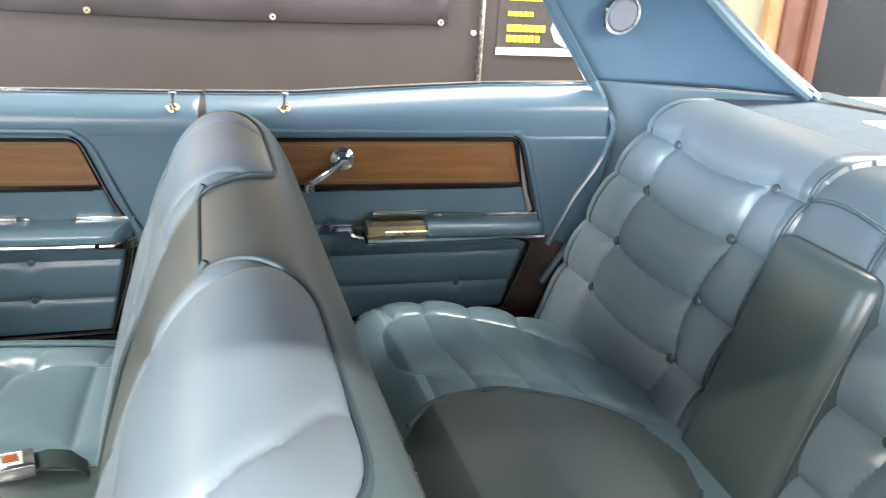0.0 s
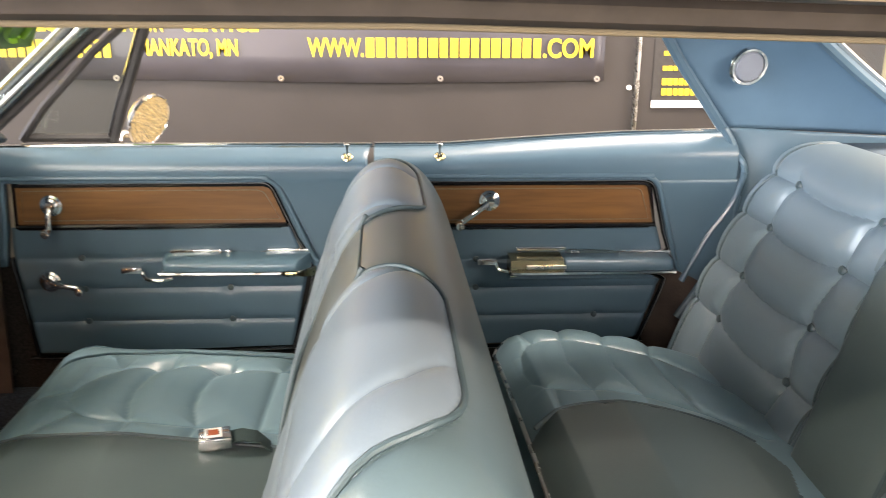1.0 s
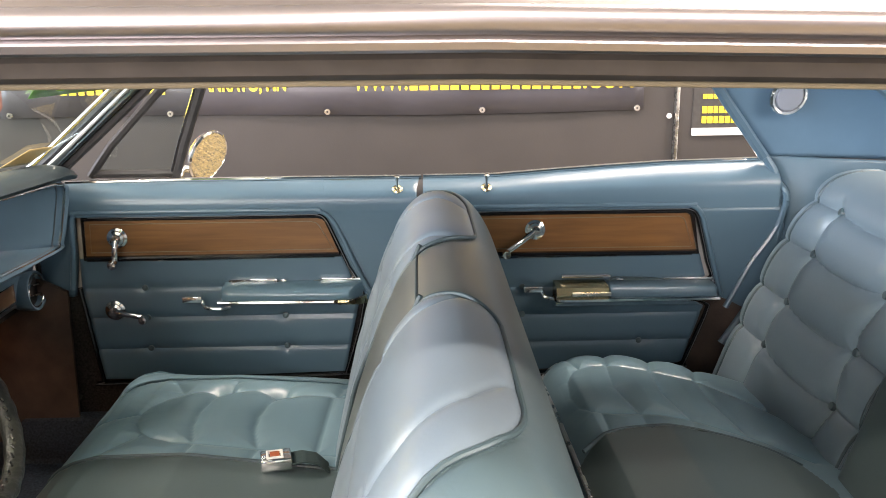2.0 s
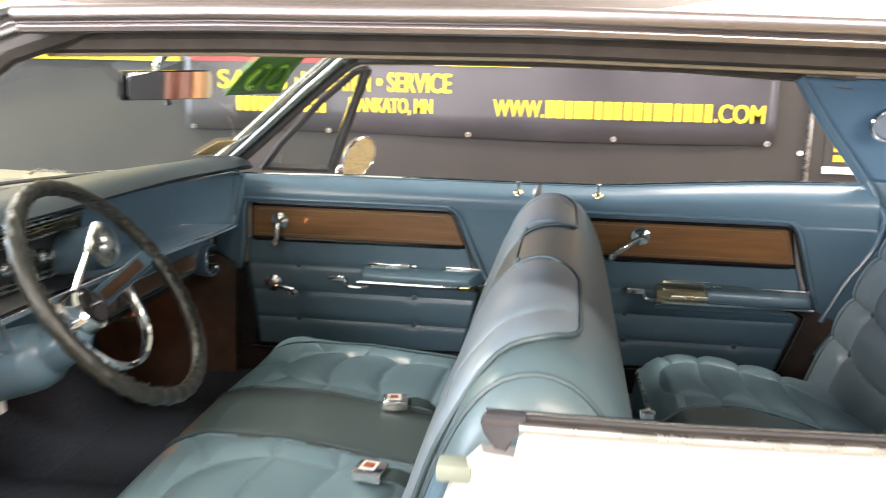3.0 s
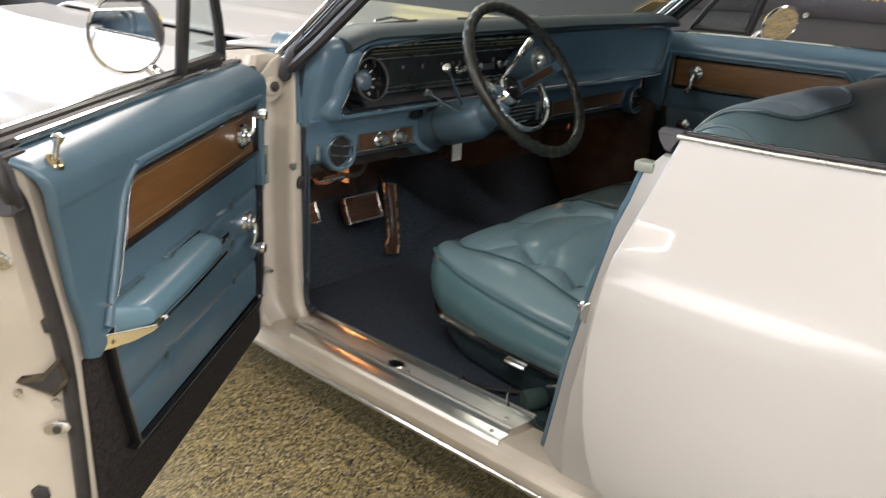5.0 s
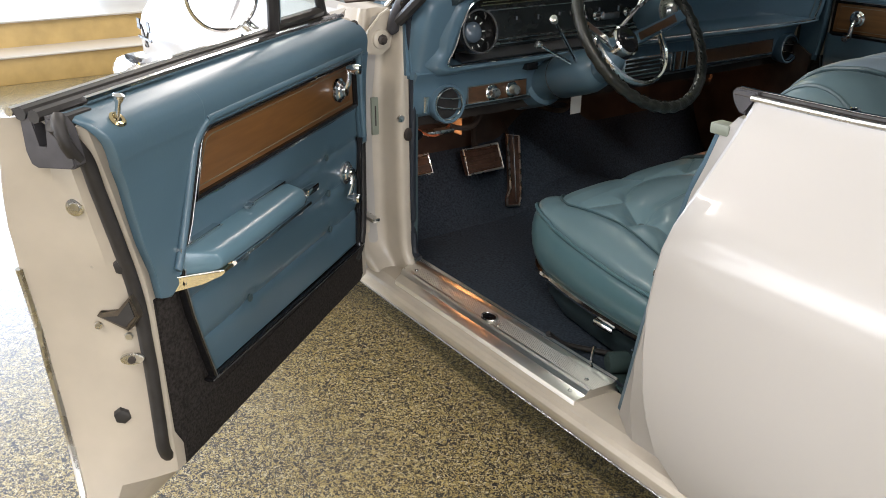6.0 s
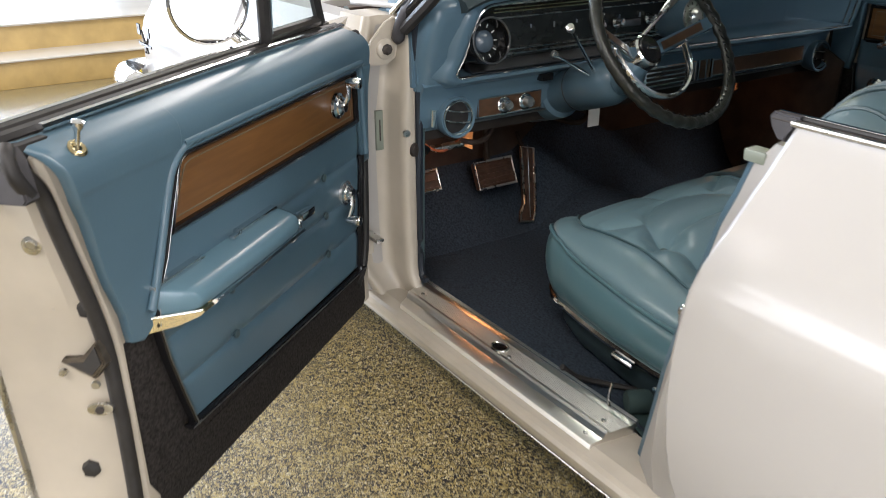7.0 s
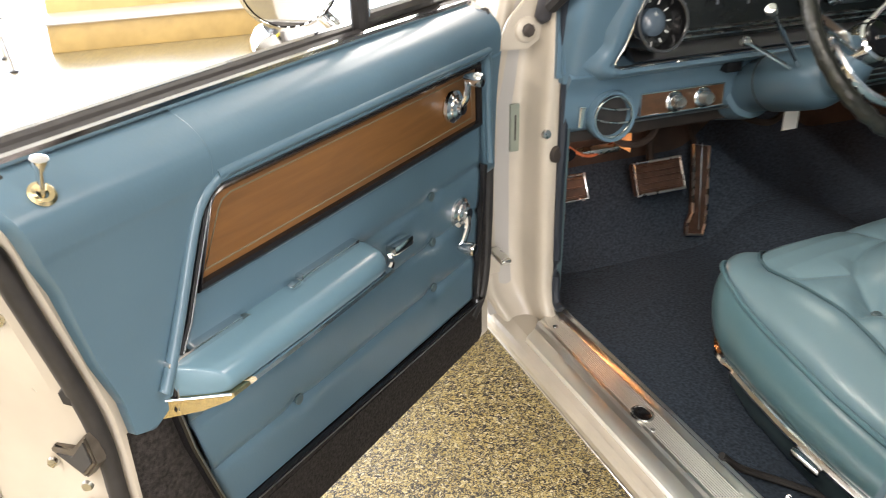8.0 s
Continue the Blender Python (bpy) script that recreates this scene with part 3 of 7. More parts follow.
def between(a, b, t, out, up):
    """A ring between two outlines, swelled outwards and upwards where they lie apart."""
    ring_ = []
    for p, q in zip(a, b):
        m_ = p.lerp(q, t)
        k = min(1.0, max(0.15, ((p - q).length - 0.012) / 0.06))
        d = Vector((min(0.0, m_.x + 0.45), (m_.y - FC) * (0.6 if abs(m_.y - FC) > 0.4 else 0.15), 0))
        ring_.append(m_ + (d.normalized() if d.length > 1e-6 else Vector((-1, 0, 0))) * out * k + Vector((0, 0, up * k)))
    return ring_


part("border_roll", loft(bmesh.new(), [loops[0]] + [between(loops[0], loops[1], t, 0.015 * math.sin(math.pi * t) ** 0.6, 0.010 * math.sin(math.pi * t) ** 0.6) for t in (0.05, 0.14, 0.26, 0.40, 0.55, 0.70, 0.83, 0.93)] + [loops[1]], closed=False), SEAT, fseat, "padded vinyl border roll", recalc=False, away=(-0.3, FC, 0.35), angle=70)
part("side_band", loft(bmesh.new(), [loops[1]] + [between(loops[1], loops[2], t, 0.021 * math.sin(math.pi * t) ** 0.6, 0) for t in (0.04, 0.14, 0.28, 0.45, 0.62, 0.78, 0.90)] + [loops[2]], closed=False), BOXING, fseat, "smooth vinyl side band", recalc=False, away=(-0.3, FC, 0.44), angle=70)
part("piping", tube(bmesh.new(), [p + Vector((0, 0, 0.0034)) for p in loops[0]], 0.0024, 8), TRIMCORD, fseat, "sewn vinyl piping")
part("piping", tube(bmesh.new(), [p + Vector((-0.003 * (p.x < -0.62), 0.006 * (1 if p.y > FC else -1) * (abs(p.y - FC) > 0.5), 0.004)) for p in loops[1]], 0.0042, 8), BOXING, fseat, "sewn vinyl piping")
part("skirt_strip", tube(bmesh.new(), [p + Vector((0, 0, -0.002)) for p in u_loop(-0.697, -0.10, 0.120, lambda x: skirt_side(x) + 0.004, FC, foot_z)], 0.0080, 8, flat=1.2), CHROME, fseat, "bright chrome skirt strip")
part("valance", loft(bmesh.new(), [u_loop(-0.688, -0.10, 0.120, lambda x: skirt_side(x) - 0.010, FC, foot_z), u_loop(-0.675, -0.10, 0.12, lambda x: skirt_side(x) - 0.018, FC, lambda x, y: 0.33), u_loop(-0.655, -0.10, 0.12, lambda x: skirt_side(x) - 0.045, FC, lambda x, y: 0.285)], closed=False), WELT, fseat, "dark blue seat base valance", recalc=False, away=(-0.3, FC, 0.36))
# tilt lever
part("tilt_lever", B(-0.395, -0.340, -0.640, -0.612, 0.366, 0.380, 0.005), CHROME, fseat, "chrome tilt lever")
part("lever_post", tube(bmesh.new(), P((-0.350, -0.620, 0.374), (-0.32, -0.610, 0.382), (-0.28, -0.590, 0.385)), 0.007, 8), CHROME, fseat)

# backrest
BACK = [(-0.195, 0.52), (-0.178, 0.60), (-0.150, 0.70), (-0.116, 0.80), (-0.082, 0.88), (-0.050, 0.924), (-0.018, 0.943), (0.018, 0.946), (0.055, 0.930), (0.090, 0.890), (0.118, 0.83), (0.140, 0.75), (0.158, 0.65), (0.172, 0.52), (0.180, 0.36)]
back_curve = smooth_path([(x, 0, z) for x, z in BACK], 10)
arcl = [0.0]
for a, b in zip(back_curve, back_curve[1:]):
    arcl.append(arcl[-1] + (b - a).length)


def along(curve, lens, s):
    for i in range(len(lens) - 1):
        if s <= lens[i + 1]:
            t = (s - lens[i]) / (lens[i + 1] - lens[i])
            return curve[i].lerp(curve[i + 1], t), (curve[i + 1] - curve[i]).normalized()
    return curve[-1], (curve[-1] - curve[-2]).normalized()


S_RIDGE = next(s for p, s in zip(back_curve, arcl) if p.x > 0)
S_WELT = next(s for p, s in zip(back_curve, arcl) if p.x > 0.052)
BH = 0.675
# seams of the insert panels, in (arc length, |y|)
ins = [(0.0, 0.135), (S_WELT - 0.11, 0.135)] + arc(S_WELT - 0.11, 0.25, 0.11, 0.115, -90, 0, 10) + [(S_WELT, 0.35), (S_WELT, 0.445), (S_WELT - 0.004, 0.490), (S_WELT - 0.018, 0.530), (S_WELT - 0.045, 0.564), (S_WELT - 0.10, 0.594), (S_WELT - 0.2, 0.616), (0.0, 0.628)]
back_seams = []
back_seams += polyseg([(0.0, 0.19), (S_RIDGE - 0.10, 0.190), (S_RIDGE - 0.03, 0.183), (S_WELT - 0.05, 0.168)]) + polyseg([(0.0, 0.52), (S_RIDGE - 0.08, 0.512), (S_RIDGE, 0.475), (S_WELT - 0.02, 0.43)])
back_seams += [(s_, 0.20, s_, 0.49) for s_ in (S_RIDGE - 0.20, S_RIDGE - 0.31)]
back_seams += [(s_, 0.14, s_ + 0.01, 0.20) for s_ in (S_RIDGE - 0.14, S_RIDGE - 0.25, S_RIDGE - 0.36)] + [(s_, 0.49, s_, 0.565) for s_ in (S_RIDGE - 0.14, S_RIDGE - 0.25, S_RIDGE - 0.36)]


def in_insert(s, y):
    """Whether (s, |y|) lies inside the outline of an insert panel."""
    inside = False
    for (a, b), (c, d) in zip(ins, ins[1:] + ins[:1]):
        if (b > y) != (d > y) and s < a + (c - a) * (y - b) / (d - b):
            inside = not inside
    return inside


def back_point(s, y, sewn=True):
    p, d = along(back_curve, arcl, s)
    n = Vector((-d.z, 0, d.x))
    over = max(0.0, abs(y) - (BH - 0.10)) / 0.10
    shrink = 0.10 * (1 - math.sqrt(max(0.0, 1 - min(1.0, over) ** 2)))
    push = 0.0
    if not sewn:
        push = 0.001
    elif over < 0.60:
        dist = segdist(s, abs(y), polyseg(ins))
        if in_insert(s, abs(y)):
            push = 0.010 * (1 - math.exp(-dist / 0.02)) + tuft(segdist(s, abs(y), back_seams), 0.005, 0.006) + tuft(segdist(s, abs(y), back_seams), 0.003, 0.02)
        else:
            push = tuft(dist, 0.004, 0.012)
    mid = Vector((0.02, 0, 0.62))
    q = Vector((p.x, 0, p.z)) + n * push
    fall = min(1.0, shrink * 1.0 / 0.10)
    q = q.lerp(Vector((mid.x + (q.x - mid.x) * 0.72, 0, q.z - 0.07 * max(0, (q.z - 0.5)) / 0.44)), fall)
    return Vector((q.x, y, q.z))


ys = [-BH + 0.0005] + [-BH + 2 * BH * i / 360 for i in range(1, 360)] + [BH - 0.0005]
SN = 250
rows = [[back_point(arcl[-1] * i / SN, y) for y in ys] for i in range(SN + 1)]
bm = bmesh.new()
vs = [[bm.verts.new(p) for p in r] for r in rows]
for i in range(SN):
    for j in range(len(ys) - 1):
        f = bm.faces.new((vs[i][j], vs[i][j + 1], vs[i + 1][j + 1], vs[i + 1][j]))
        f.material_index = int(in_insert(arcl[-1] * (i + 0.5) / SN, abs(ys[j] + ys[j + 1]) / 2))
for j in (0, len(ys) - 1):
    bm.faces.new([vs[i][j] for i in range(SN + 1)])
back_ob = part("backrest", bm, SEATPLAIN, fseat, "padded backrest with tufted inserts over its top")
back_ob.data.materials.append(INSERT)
for s in (-1, 1):
    pts = [back_point(a, s * b, False) for a, b in [(0.02, 0.135), (0.12, 0.135), (0.22, 0.135)] + ins[1:-1] + [(S_WELT - 0.3, 0.620), (S_WELT - 0.42, 0.624)]]
    part("piping", tube(bmesh.new(), smooth_path(pts, 4), 0.0036, 8), WELT, fseat, "dark sewn piping")
    end = [back_point(arcl[-1] * i / 60, s * (BH - 0.035)) for i in range(6, 56)]
    part("piping", tube(bmesh.new(), end, 0.004, 8), WELT, fseat, "dark sewn piping")
part("centre_seam", tube(bmesh.new(), [back_point(S_RIDGE - 0.055, y) + Vector((-0.0005, 0, 0.0005)) for y in [-0.125 + 0.01 * i for i in range(26)]], 0.0022, 6), WELT, fseat)


# ---- rear seat ----
rseat = thing("rear_bench_seat", (0.6, 0, 0.27), "blue tufted vinyl rear bench seat with folded centre armrest", "car seat")
RC_ = -0.015


def rear_top(x, y):
    """Height of the rear cushion."""
    return table(x, [(0.22, 0.565), (0.28, 0.590), (0.40, 0.594), (0.55, 0.578), (0.72, 0.545)]) - 0.052 * (abs(y) / 0.70) ** 1.7


rear_side = lambda x: table(x, [(0.23, 0.690), (0.34, 0.700), (0.40, 0.700), (0.52, 0.665), (0.62, 0.600), (0.72, 0.52)])
band_edge = lambda x: table(x, [(0.235, 0.150), (0.27, 0.175), (0.31, 0.196), (0.36, 0.204), (0.41, 0.202), (0.46, 0.188), (0.51, 0.162), (0.56, 0.120), (0.59, 0.080), (0.612, 0.0), (0.72, 0.0)])
ring_out = [(0.268, 0.345), (0.262, 0.42), (0.270, 0.50), (0.292, 0.555), (0.33, 0.586), (0.37, 0.585), (0.46, 0.550), (0.545, 0.500), (0.61, 0.42), (0.66, 0.33)]
ring_in = [(0.268, 0.345), (0.285, 0.302), (0.32, 0.288), (0.37, 0.280), (0.46, 0.255), (0.50, 0.225), (0.56, 0.180), (0.63, 0.12)]
rear_seams = polyseg(ring_out) + polyseg(ring_in)
for xa, ya, xm, ym, xb, yb_ in ((0.37, 0.585, 0.355, 0.43, 0.37, 0.280), (0.46, 0.550, 0.445, 0.40, 0.46, 0.255), (0.545, 0.500, 0.535, 0.36, 0.545, 0.193)):
    rear_seams += polyseg([(xa, ya), (xm, ym), (xb, yb_)])
rear_seams += [(0.37, 0.585, 0.385, 0.70), (0.46, 0.550, 0.485, 0.68), (0.545, 0.500, 0.58, 0.63), (0.305, 0.570, 0.285, 0.68), (0.30, 0.295, 0.295, 0.19), (0.37, 0.280, 0.37, 0.20), (0.46, 0.255, 0.455, 0.19)]
quilted_top(rseat, "cushion", RC_, 0.230, 0.72, 0.10, rear_side, rear_top, rear_seams, [], SEAT, band_edge, (0.030, 0.06), (180, 440))
band_piping(rseat, RC_, [(0.237, 0.150), (0.27, 0.175), (0.31, 0.196), (0.36, 0.204), (0.41, 0.202), (0.46, 0.188), (0.51, 0.162), (0.56, 0.120), (0.59, 0.080)], rear_top)
rear_z = lambda x, y: rear_top(x, y) - 0.030
rl_ = [u_loop(0.230, 0.72, 0.10, rear_side, RC_, rear_z), u_loop(0.222, 0.72, 0.10, lambda x: rear_side(x) + 0.006, RC_, lambda x, y: rear_top(x, y) - 0.07), u_loop(0.228, 0.72, 0.10, rear_side, RC_, lambda x, y: 0.40), u_loop(0.240, 0.72, 0.10, lambda x: rear_side(x) - 0.012, RC_, lambda x, y: 0.29)]
part("side_band", loft(bmesh.new(), rl_, closed=False), BOXING, rseat, "smooth vinyl side band", recalc=False, away=(0.5, RC_, 0.4), angle=60)
part("piping", tube(bmesh.new(), rl_[0], 0.0048, 8), SATIN, rseat, "pale sewn piping")

RB = [(0.640, 0.46), (0.687, 0.605), (0.721, 0.708), (0.752, 0.808), (0.783, 0.900), (0.805, 0.944), (0.838, 0.968), (0.885, 0.976), (0.935, 0.972), (0.965, 0.955), (0.97, 0.93)]
rb_curve = smooth_path([(x, 0, z) for x, z in RB], 10)
rbl = [0.0]
for a, b in zip(rb_curve, rb_curve[1:]):
    rbl.append(rbl[-1] + (b - a).length)


def s_at_z(z):
    return next(s for p, s in zip(rb_curve, rbl) if p.z >= z)


RBC = -0.022  # middle line of the rear backrest
ROW_Z = (0.612, 0.715, 0.818, 0.922)
rows_s = [s_at_z(z) for z in ROW_Z]
S_END = rbl[-1]
# distance from the middle line, by arc length, of the inner piping, the two button columns and the outer piping
cols = []
for vals in ((0.105, 0.098, 0.090, 0.080, 0.060), (0.212, 0.214, 0.202, 0.160, 0.13), (0.524, 0.508, 0.482, 0.452, 0.42), (0.640, 0.628, 0.595, 0.548, 0.52)):
    cols.append([(0.0, vals[0])] + [(r, v) for r, v in zip(rows_s, vals)] + [(S_END * 0.93, vals[4]), (S_END, vals[4])])
col = lambda k, s: table(s, cols[k])


def bow(s, a):
    """Rows sag between their buttons."""
    m_, h = (col(1, s) + col(2, s)) / 2, (col(2, s) - col(1, s)) / 2
    return s + 0.014 * max(0.0, 1 - ((a - m_) / h) ** 2)


def rb_point(s, y):
    """Point of the rear backrest at arc length s and y across, about its middle line."""
    p, d = along(rb_curve, rbl, s)
    n = Vector((-d.z, 0, d.x))
    a = abs(y)
    yi, yb_, ya, yo = (col(k, s) for k in range(4))
    push = 0.0
    if yi - 0.01 < a < yo + 0.02:
        sb = bow(s, a)
        if sb < rows_s[3] + 0.004:
            dd = min([abs(sb - r) for r in rows_s] + [abs(a - yb_ - 0.010 * math.sin(math.pi * sb / 0.107)), abs(a - ya)])
        else:
            dd = sb - rows_s[3]
        push = 0.016 + quilt(dd, 0.012, 0.004)
        for r in rows_s:
            for k in (1, 2):
                push -= 0.011 * math.exp(-((sb - r) ** 2 + (a - col(k, r)) ** 2) / 0.0005)
        push *= max(0.0, min(1.0, (s_at_end - s) / 0.06))
        push -= 0.007 * math.exp(-min(abs(a - yi), abs(a - yo)) / 0.008)
    elif a <= yi:
        push = 0.012 * (1 - (a / yi) ** 4) if s > rows_s[2] else 0.0
    q = p + n * push
    over = max(0.0, a - yo) / 0.085
    if over > 0:
        back = 1 - math.sqrt(max(0.0, 1 - min(1.0, over) ** 2))
        q = Vector((q.x + 0.13 * back, 0, q.z - 0.05 * back * max(0.0, (q.z - 0.5)) / 0.45))
    return Vector((q.x, RBC + y, q.z))


s_at_end = S_END * 0.96
NS, NY = 210, 380
bm = bmesh.new()
loft(bm, [[rb_point(S_END * i / NS, (2 * j / NY - 1) * (col(3, S_END * i / NS) + 0.084)) for j in range(NY + 1)] for i in range(NS + 1)], closed=False)
for f in bm.faces:
    f.material_index = int(abs(f.calc_center_median().y - RBC) < 0.10)
part("backrest", bm, RBACK, rseat, "tufted and buttoned backrest", recalc=False, away=(3, 0, 0)).data.materials.append(SHELFVINYL)
for s in (-1, 1):
    for r in rows_s:
        for k in (1, 2):
            q = rb_point(r, s * col(k, r))
            p, d = along(rb_curve, rbl, r)
            n = Vector((-d.z, 0, d.x))
            part("button", lathe(bmesh.new(), [(0.0, 0.0), (0.008, 0.001), (0.010, 0.005), (0.007, 0.010), (0.0, 0.012)], q - n * 0.001, n, 12), WELT, rseat)
    for k in (0, 3):
        part("piping", tube(bmesh.new(), [rb_point(S_END * i / 140, s * col(k, S_END * i / 140)) + Vector((-0.001, 0, 0.001)) for i in range(0, 130)], 0.0042, 8), WELT, rseat, "dark sewn piping")
part("piping", tube(bmesh.new(), [rb_point(S_END * 0.93, -0.52 + 0.02 * i) for i in range(53)], 0.004, 8), WELT, rseat, "dark sewn piping")


# folded centre armrest, leaning a little out of the backrest
def rounded(bm, c, h, r, n=4):
    """A soft box: half sizes h about c with rounded edges r."""
    box(bm, c[0] - h[0], c[0] + h[0], c[1] - h[1], c[1] + h[1], c[2] - h[2], c[2] + h[2])
    bmesh.ops.bevel(bm, geom=bm.edges[:], offset=r, segments=n, affect="EDGES", profile=0.5)
    return bm


ARM = pose(0.742, -0.048, 0.680, 0, 17.5, 0)
bm = rounded(bmesh.new(), (0, 0, 0), (0.060, 0.103, 0.200), 0.024, 4)
bmesh.ops.subdivide_edges(bm, edges=[e for e in bm.edges if e.calc_length() > 0.15], cuts=6, use_grid_fill=True)
for v in bm.verts:
    if v.co.x < -0.03:
        v.co.x -= 0.010 * (1 - (v.co.y / 0.108) ** 2)
bmesh.ops.transform(bm, matrix=ARM, verts=bm.verts)
part("armrest", bm, SEATBAND, rseat, "padded centre armrest folded up")
for dx in (-0.047, 0.030):
    bm = tube(bmesh.new(), [ARM @ Vector((dx, y, z)) for y, z in [(-0.099, -0.17), (-0.099, 0.165), (-0.092, 0.187), (-0.07, 0.195), (0.07, 0.195), (0.092, 0.187), (0.099, 0.165), (0.099, -0.17)]], 0.0036, 8)
    part("piping", bm, WELT, rseat)
for z in (0.918, 0.926):
    s0 = s_at_z(z)
    part("centre_seam", tube(bmesh.new(), [rb_point(s0 + 0.010 * (1 - (y / 0.08) ** 2), y) for y in [-0.08 + 0.008 * i for i in range(21)]], 0.0018, 5), WELT, rseat)


# ---- doors ----
SIDE = [(0.20, 0.775), (0.27, 0.808), (0.31, 0.826), (0.36, 0.848), (0.45, 0.870), (0.55, 0.881), (0.65, 0.884), (0.72, 0.881), (0.747, 0.876), (0.80, 0.840), (0.845, 0.812), (0.87, 0.797), (0.923, 0.771), (0.940, 0.767)]


def side_y(z):
    """Half width of the body at height z."""
    return table(z, SIDE)


DOOR_SIDE = SIDE[:9] + [(0.792, 0.872), (0.845, 0.858), (0.87, 0.851), (0.906, 0.842), (0.930, 0.834), (0.940, 0.826)]


def mir(s, pts):
    return [Vector((p[0], s * p[1], p[2])) for p in pts]


def trim_y(z):
    """The padded upper trim of a door bulges inwards below the sill."""
    return table(z, [(0.60, 0.7262), (0.70, 0.7255), (0.76, 0.7245), (0.80, 0.7230), (0.835, 0.7205), (0.86, 0.7175), (0.88, 0.7148), (0.895, 0.7135), (0.905, 0.7142), (0.914, 0.7175), (0.923, 0.7250), (0.932, 0.7370), (0.939, 0.7510), (0.943, 0.764)])


def trim_panel(name, poly, dr, s):
    """A smooth panel that follows the swell of the trim inside an outline of (x, z)."""
    z0, z1 = min(p[1] for p in poly), max(p[1] for p in poly)

    def edges(z):
        hits = [xa + (xb - xa) * (z - za) / (zb - za) for (xa, za), (xb, zb) in zip(poly, poly[1:] + poly[:1]) if za != zb and (za - z) * (zb - z) <= 0]
        return min(hits), max(hits)

    def face(u, v):
        z = z0 + 0.0008 + (z1 - z0 - 0.0008) * v
        a, b = edges(z)
        u = u * 0.072 if u <= 1 / 24 else 0.003 + (u - 1 / 24) * 0.997 * 24 / 23
        return Vector((a + (b - a) * u, s * (trim_y(z) + 0.0002 * (v > 0.97) - 0.0007 * (z > 0.875) + 0.010 * (u > 0.5 or z < 0.875) * max(0.0, (abs(2 * u - 1) - 0.96) / 0.04) ** 2), z))

    return thicken(part(name, sheet(bmesh.new(), face, 24, 26 if z1 < 0.9 else 80), VINYL, dr, "smooth blue vinyl panel", recalc=False), 0.003, s)


def crank(parent, s, at, arm, name="window_crank", length=0.075):
    """A chrome crank: ribbed hub, curved arm towards the direction arm (x, z), and a knob."""
    x, y, z = at
    hub = part(name, lathe(bmesh.new(), [(0.0, 0), (0.022, 0), (0.0245, 0.004), (0.0235, 0.009), (0.018, 0.012), (0.017, 0.015), (0.011, 0.018), (0.010, 0.023), (0.0, 0.024)], (x, s * y, z), (0, -s, 0), 20), CHROME, parent, "bright chrome crank")
    ax, az = arm
    n = math.hypot(ax, az)
    ax, az = ax / n, az / n
    pts = [(x, s * (y - 0.018), z), (x + ax * length * 0.35, s * (y - 0.026), z + az * length * 0.35), (x + ax * length * 0.8, s * (y - 0.026), z + az * length * 0.8), (x + ax * length, s * (y - 0.024), z + az * length)]
    part("arm", tube(bmesh.new(), smooth_path(pts, 5), 0.0065, 10, flat=0.7, up=(0, 1, 0)), CHROME, hub)
    part("knob", lathe(bmesh.new(), [(0.0, 0), (0.006, 0), (0.009, 0.010), (0.011, 0.020), (0.009, 0.028), (0.0, 0.030)], (x + ax * length, s * (y - 0.022), z + az * length), (0, -s, 0), 14), CHROME, hub)
    return hub


def lock_knob(parent, s, x, y, z):
    k = part("lock_knob", lathe(bmesh.new(), [(0.0, -0.01), (0.0035, -0.01), (0.0035, 0.022), (0.007, 0.028), (0.0075, 0.033), (0.0, 0.036)], (x, s * y, z), (0, -s * 0.25, 1), 14), CHROME, parent, "chrome lock knob")
    part("grommet", lathe(bmesh.new(), [(0.005, 0.0), (0.011, 0.0), (0.0118, 0.002), (0.009, 0.004), (0.005, 0.003), (0.005, 0.0)], (x, s * y, z), (0, -s * 0.7, 0.7), 18), BRASS, k, "gilt ring")


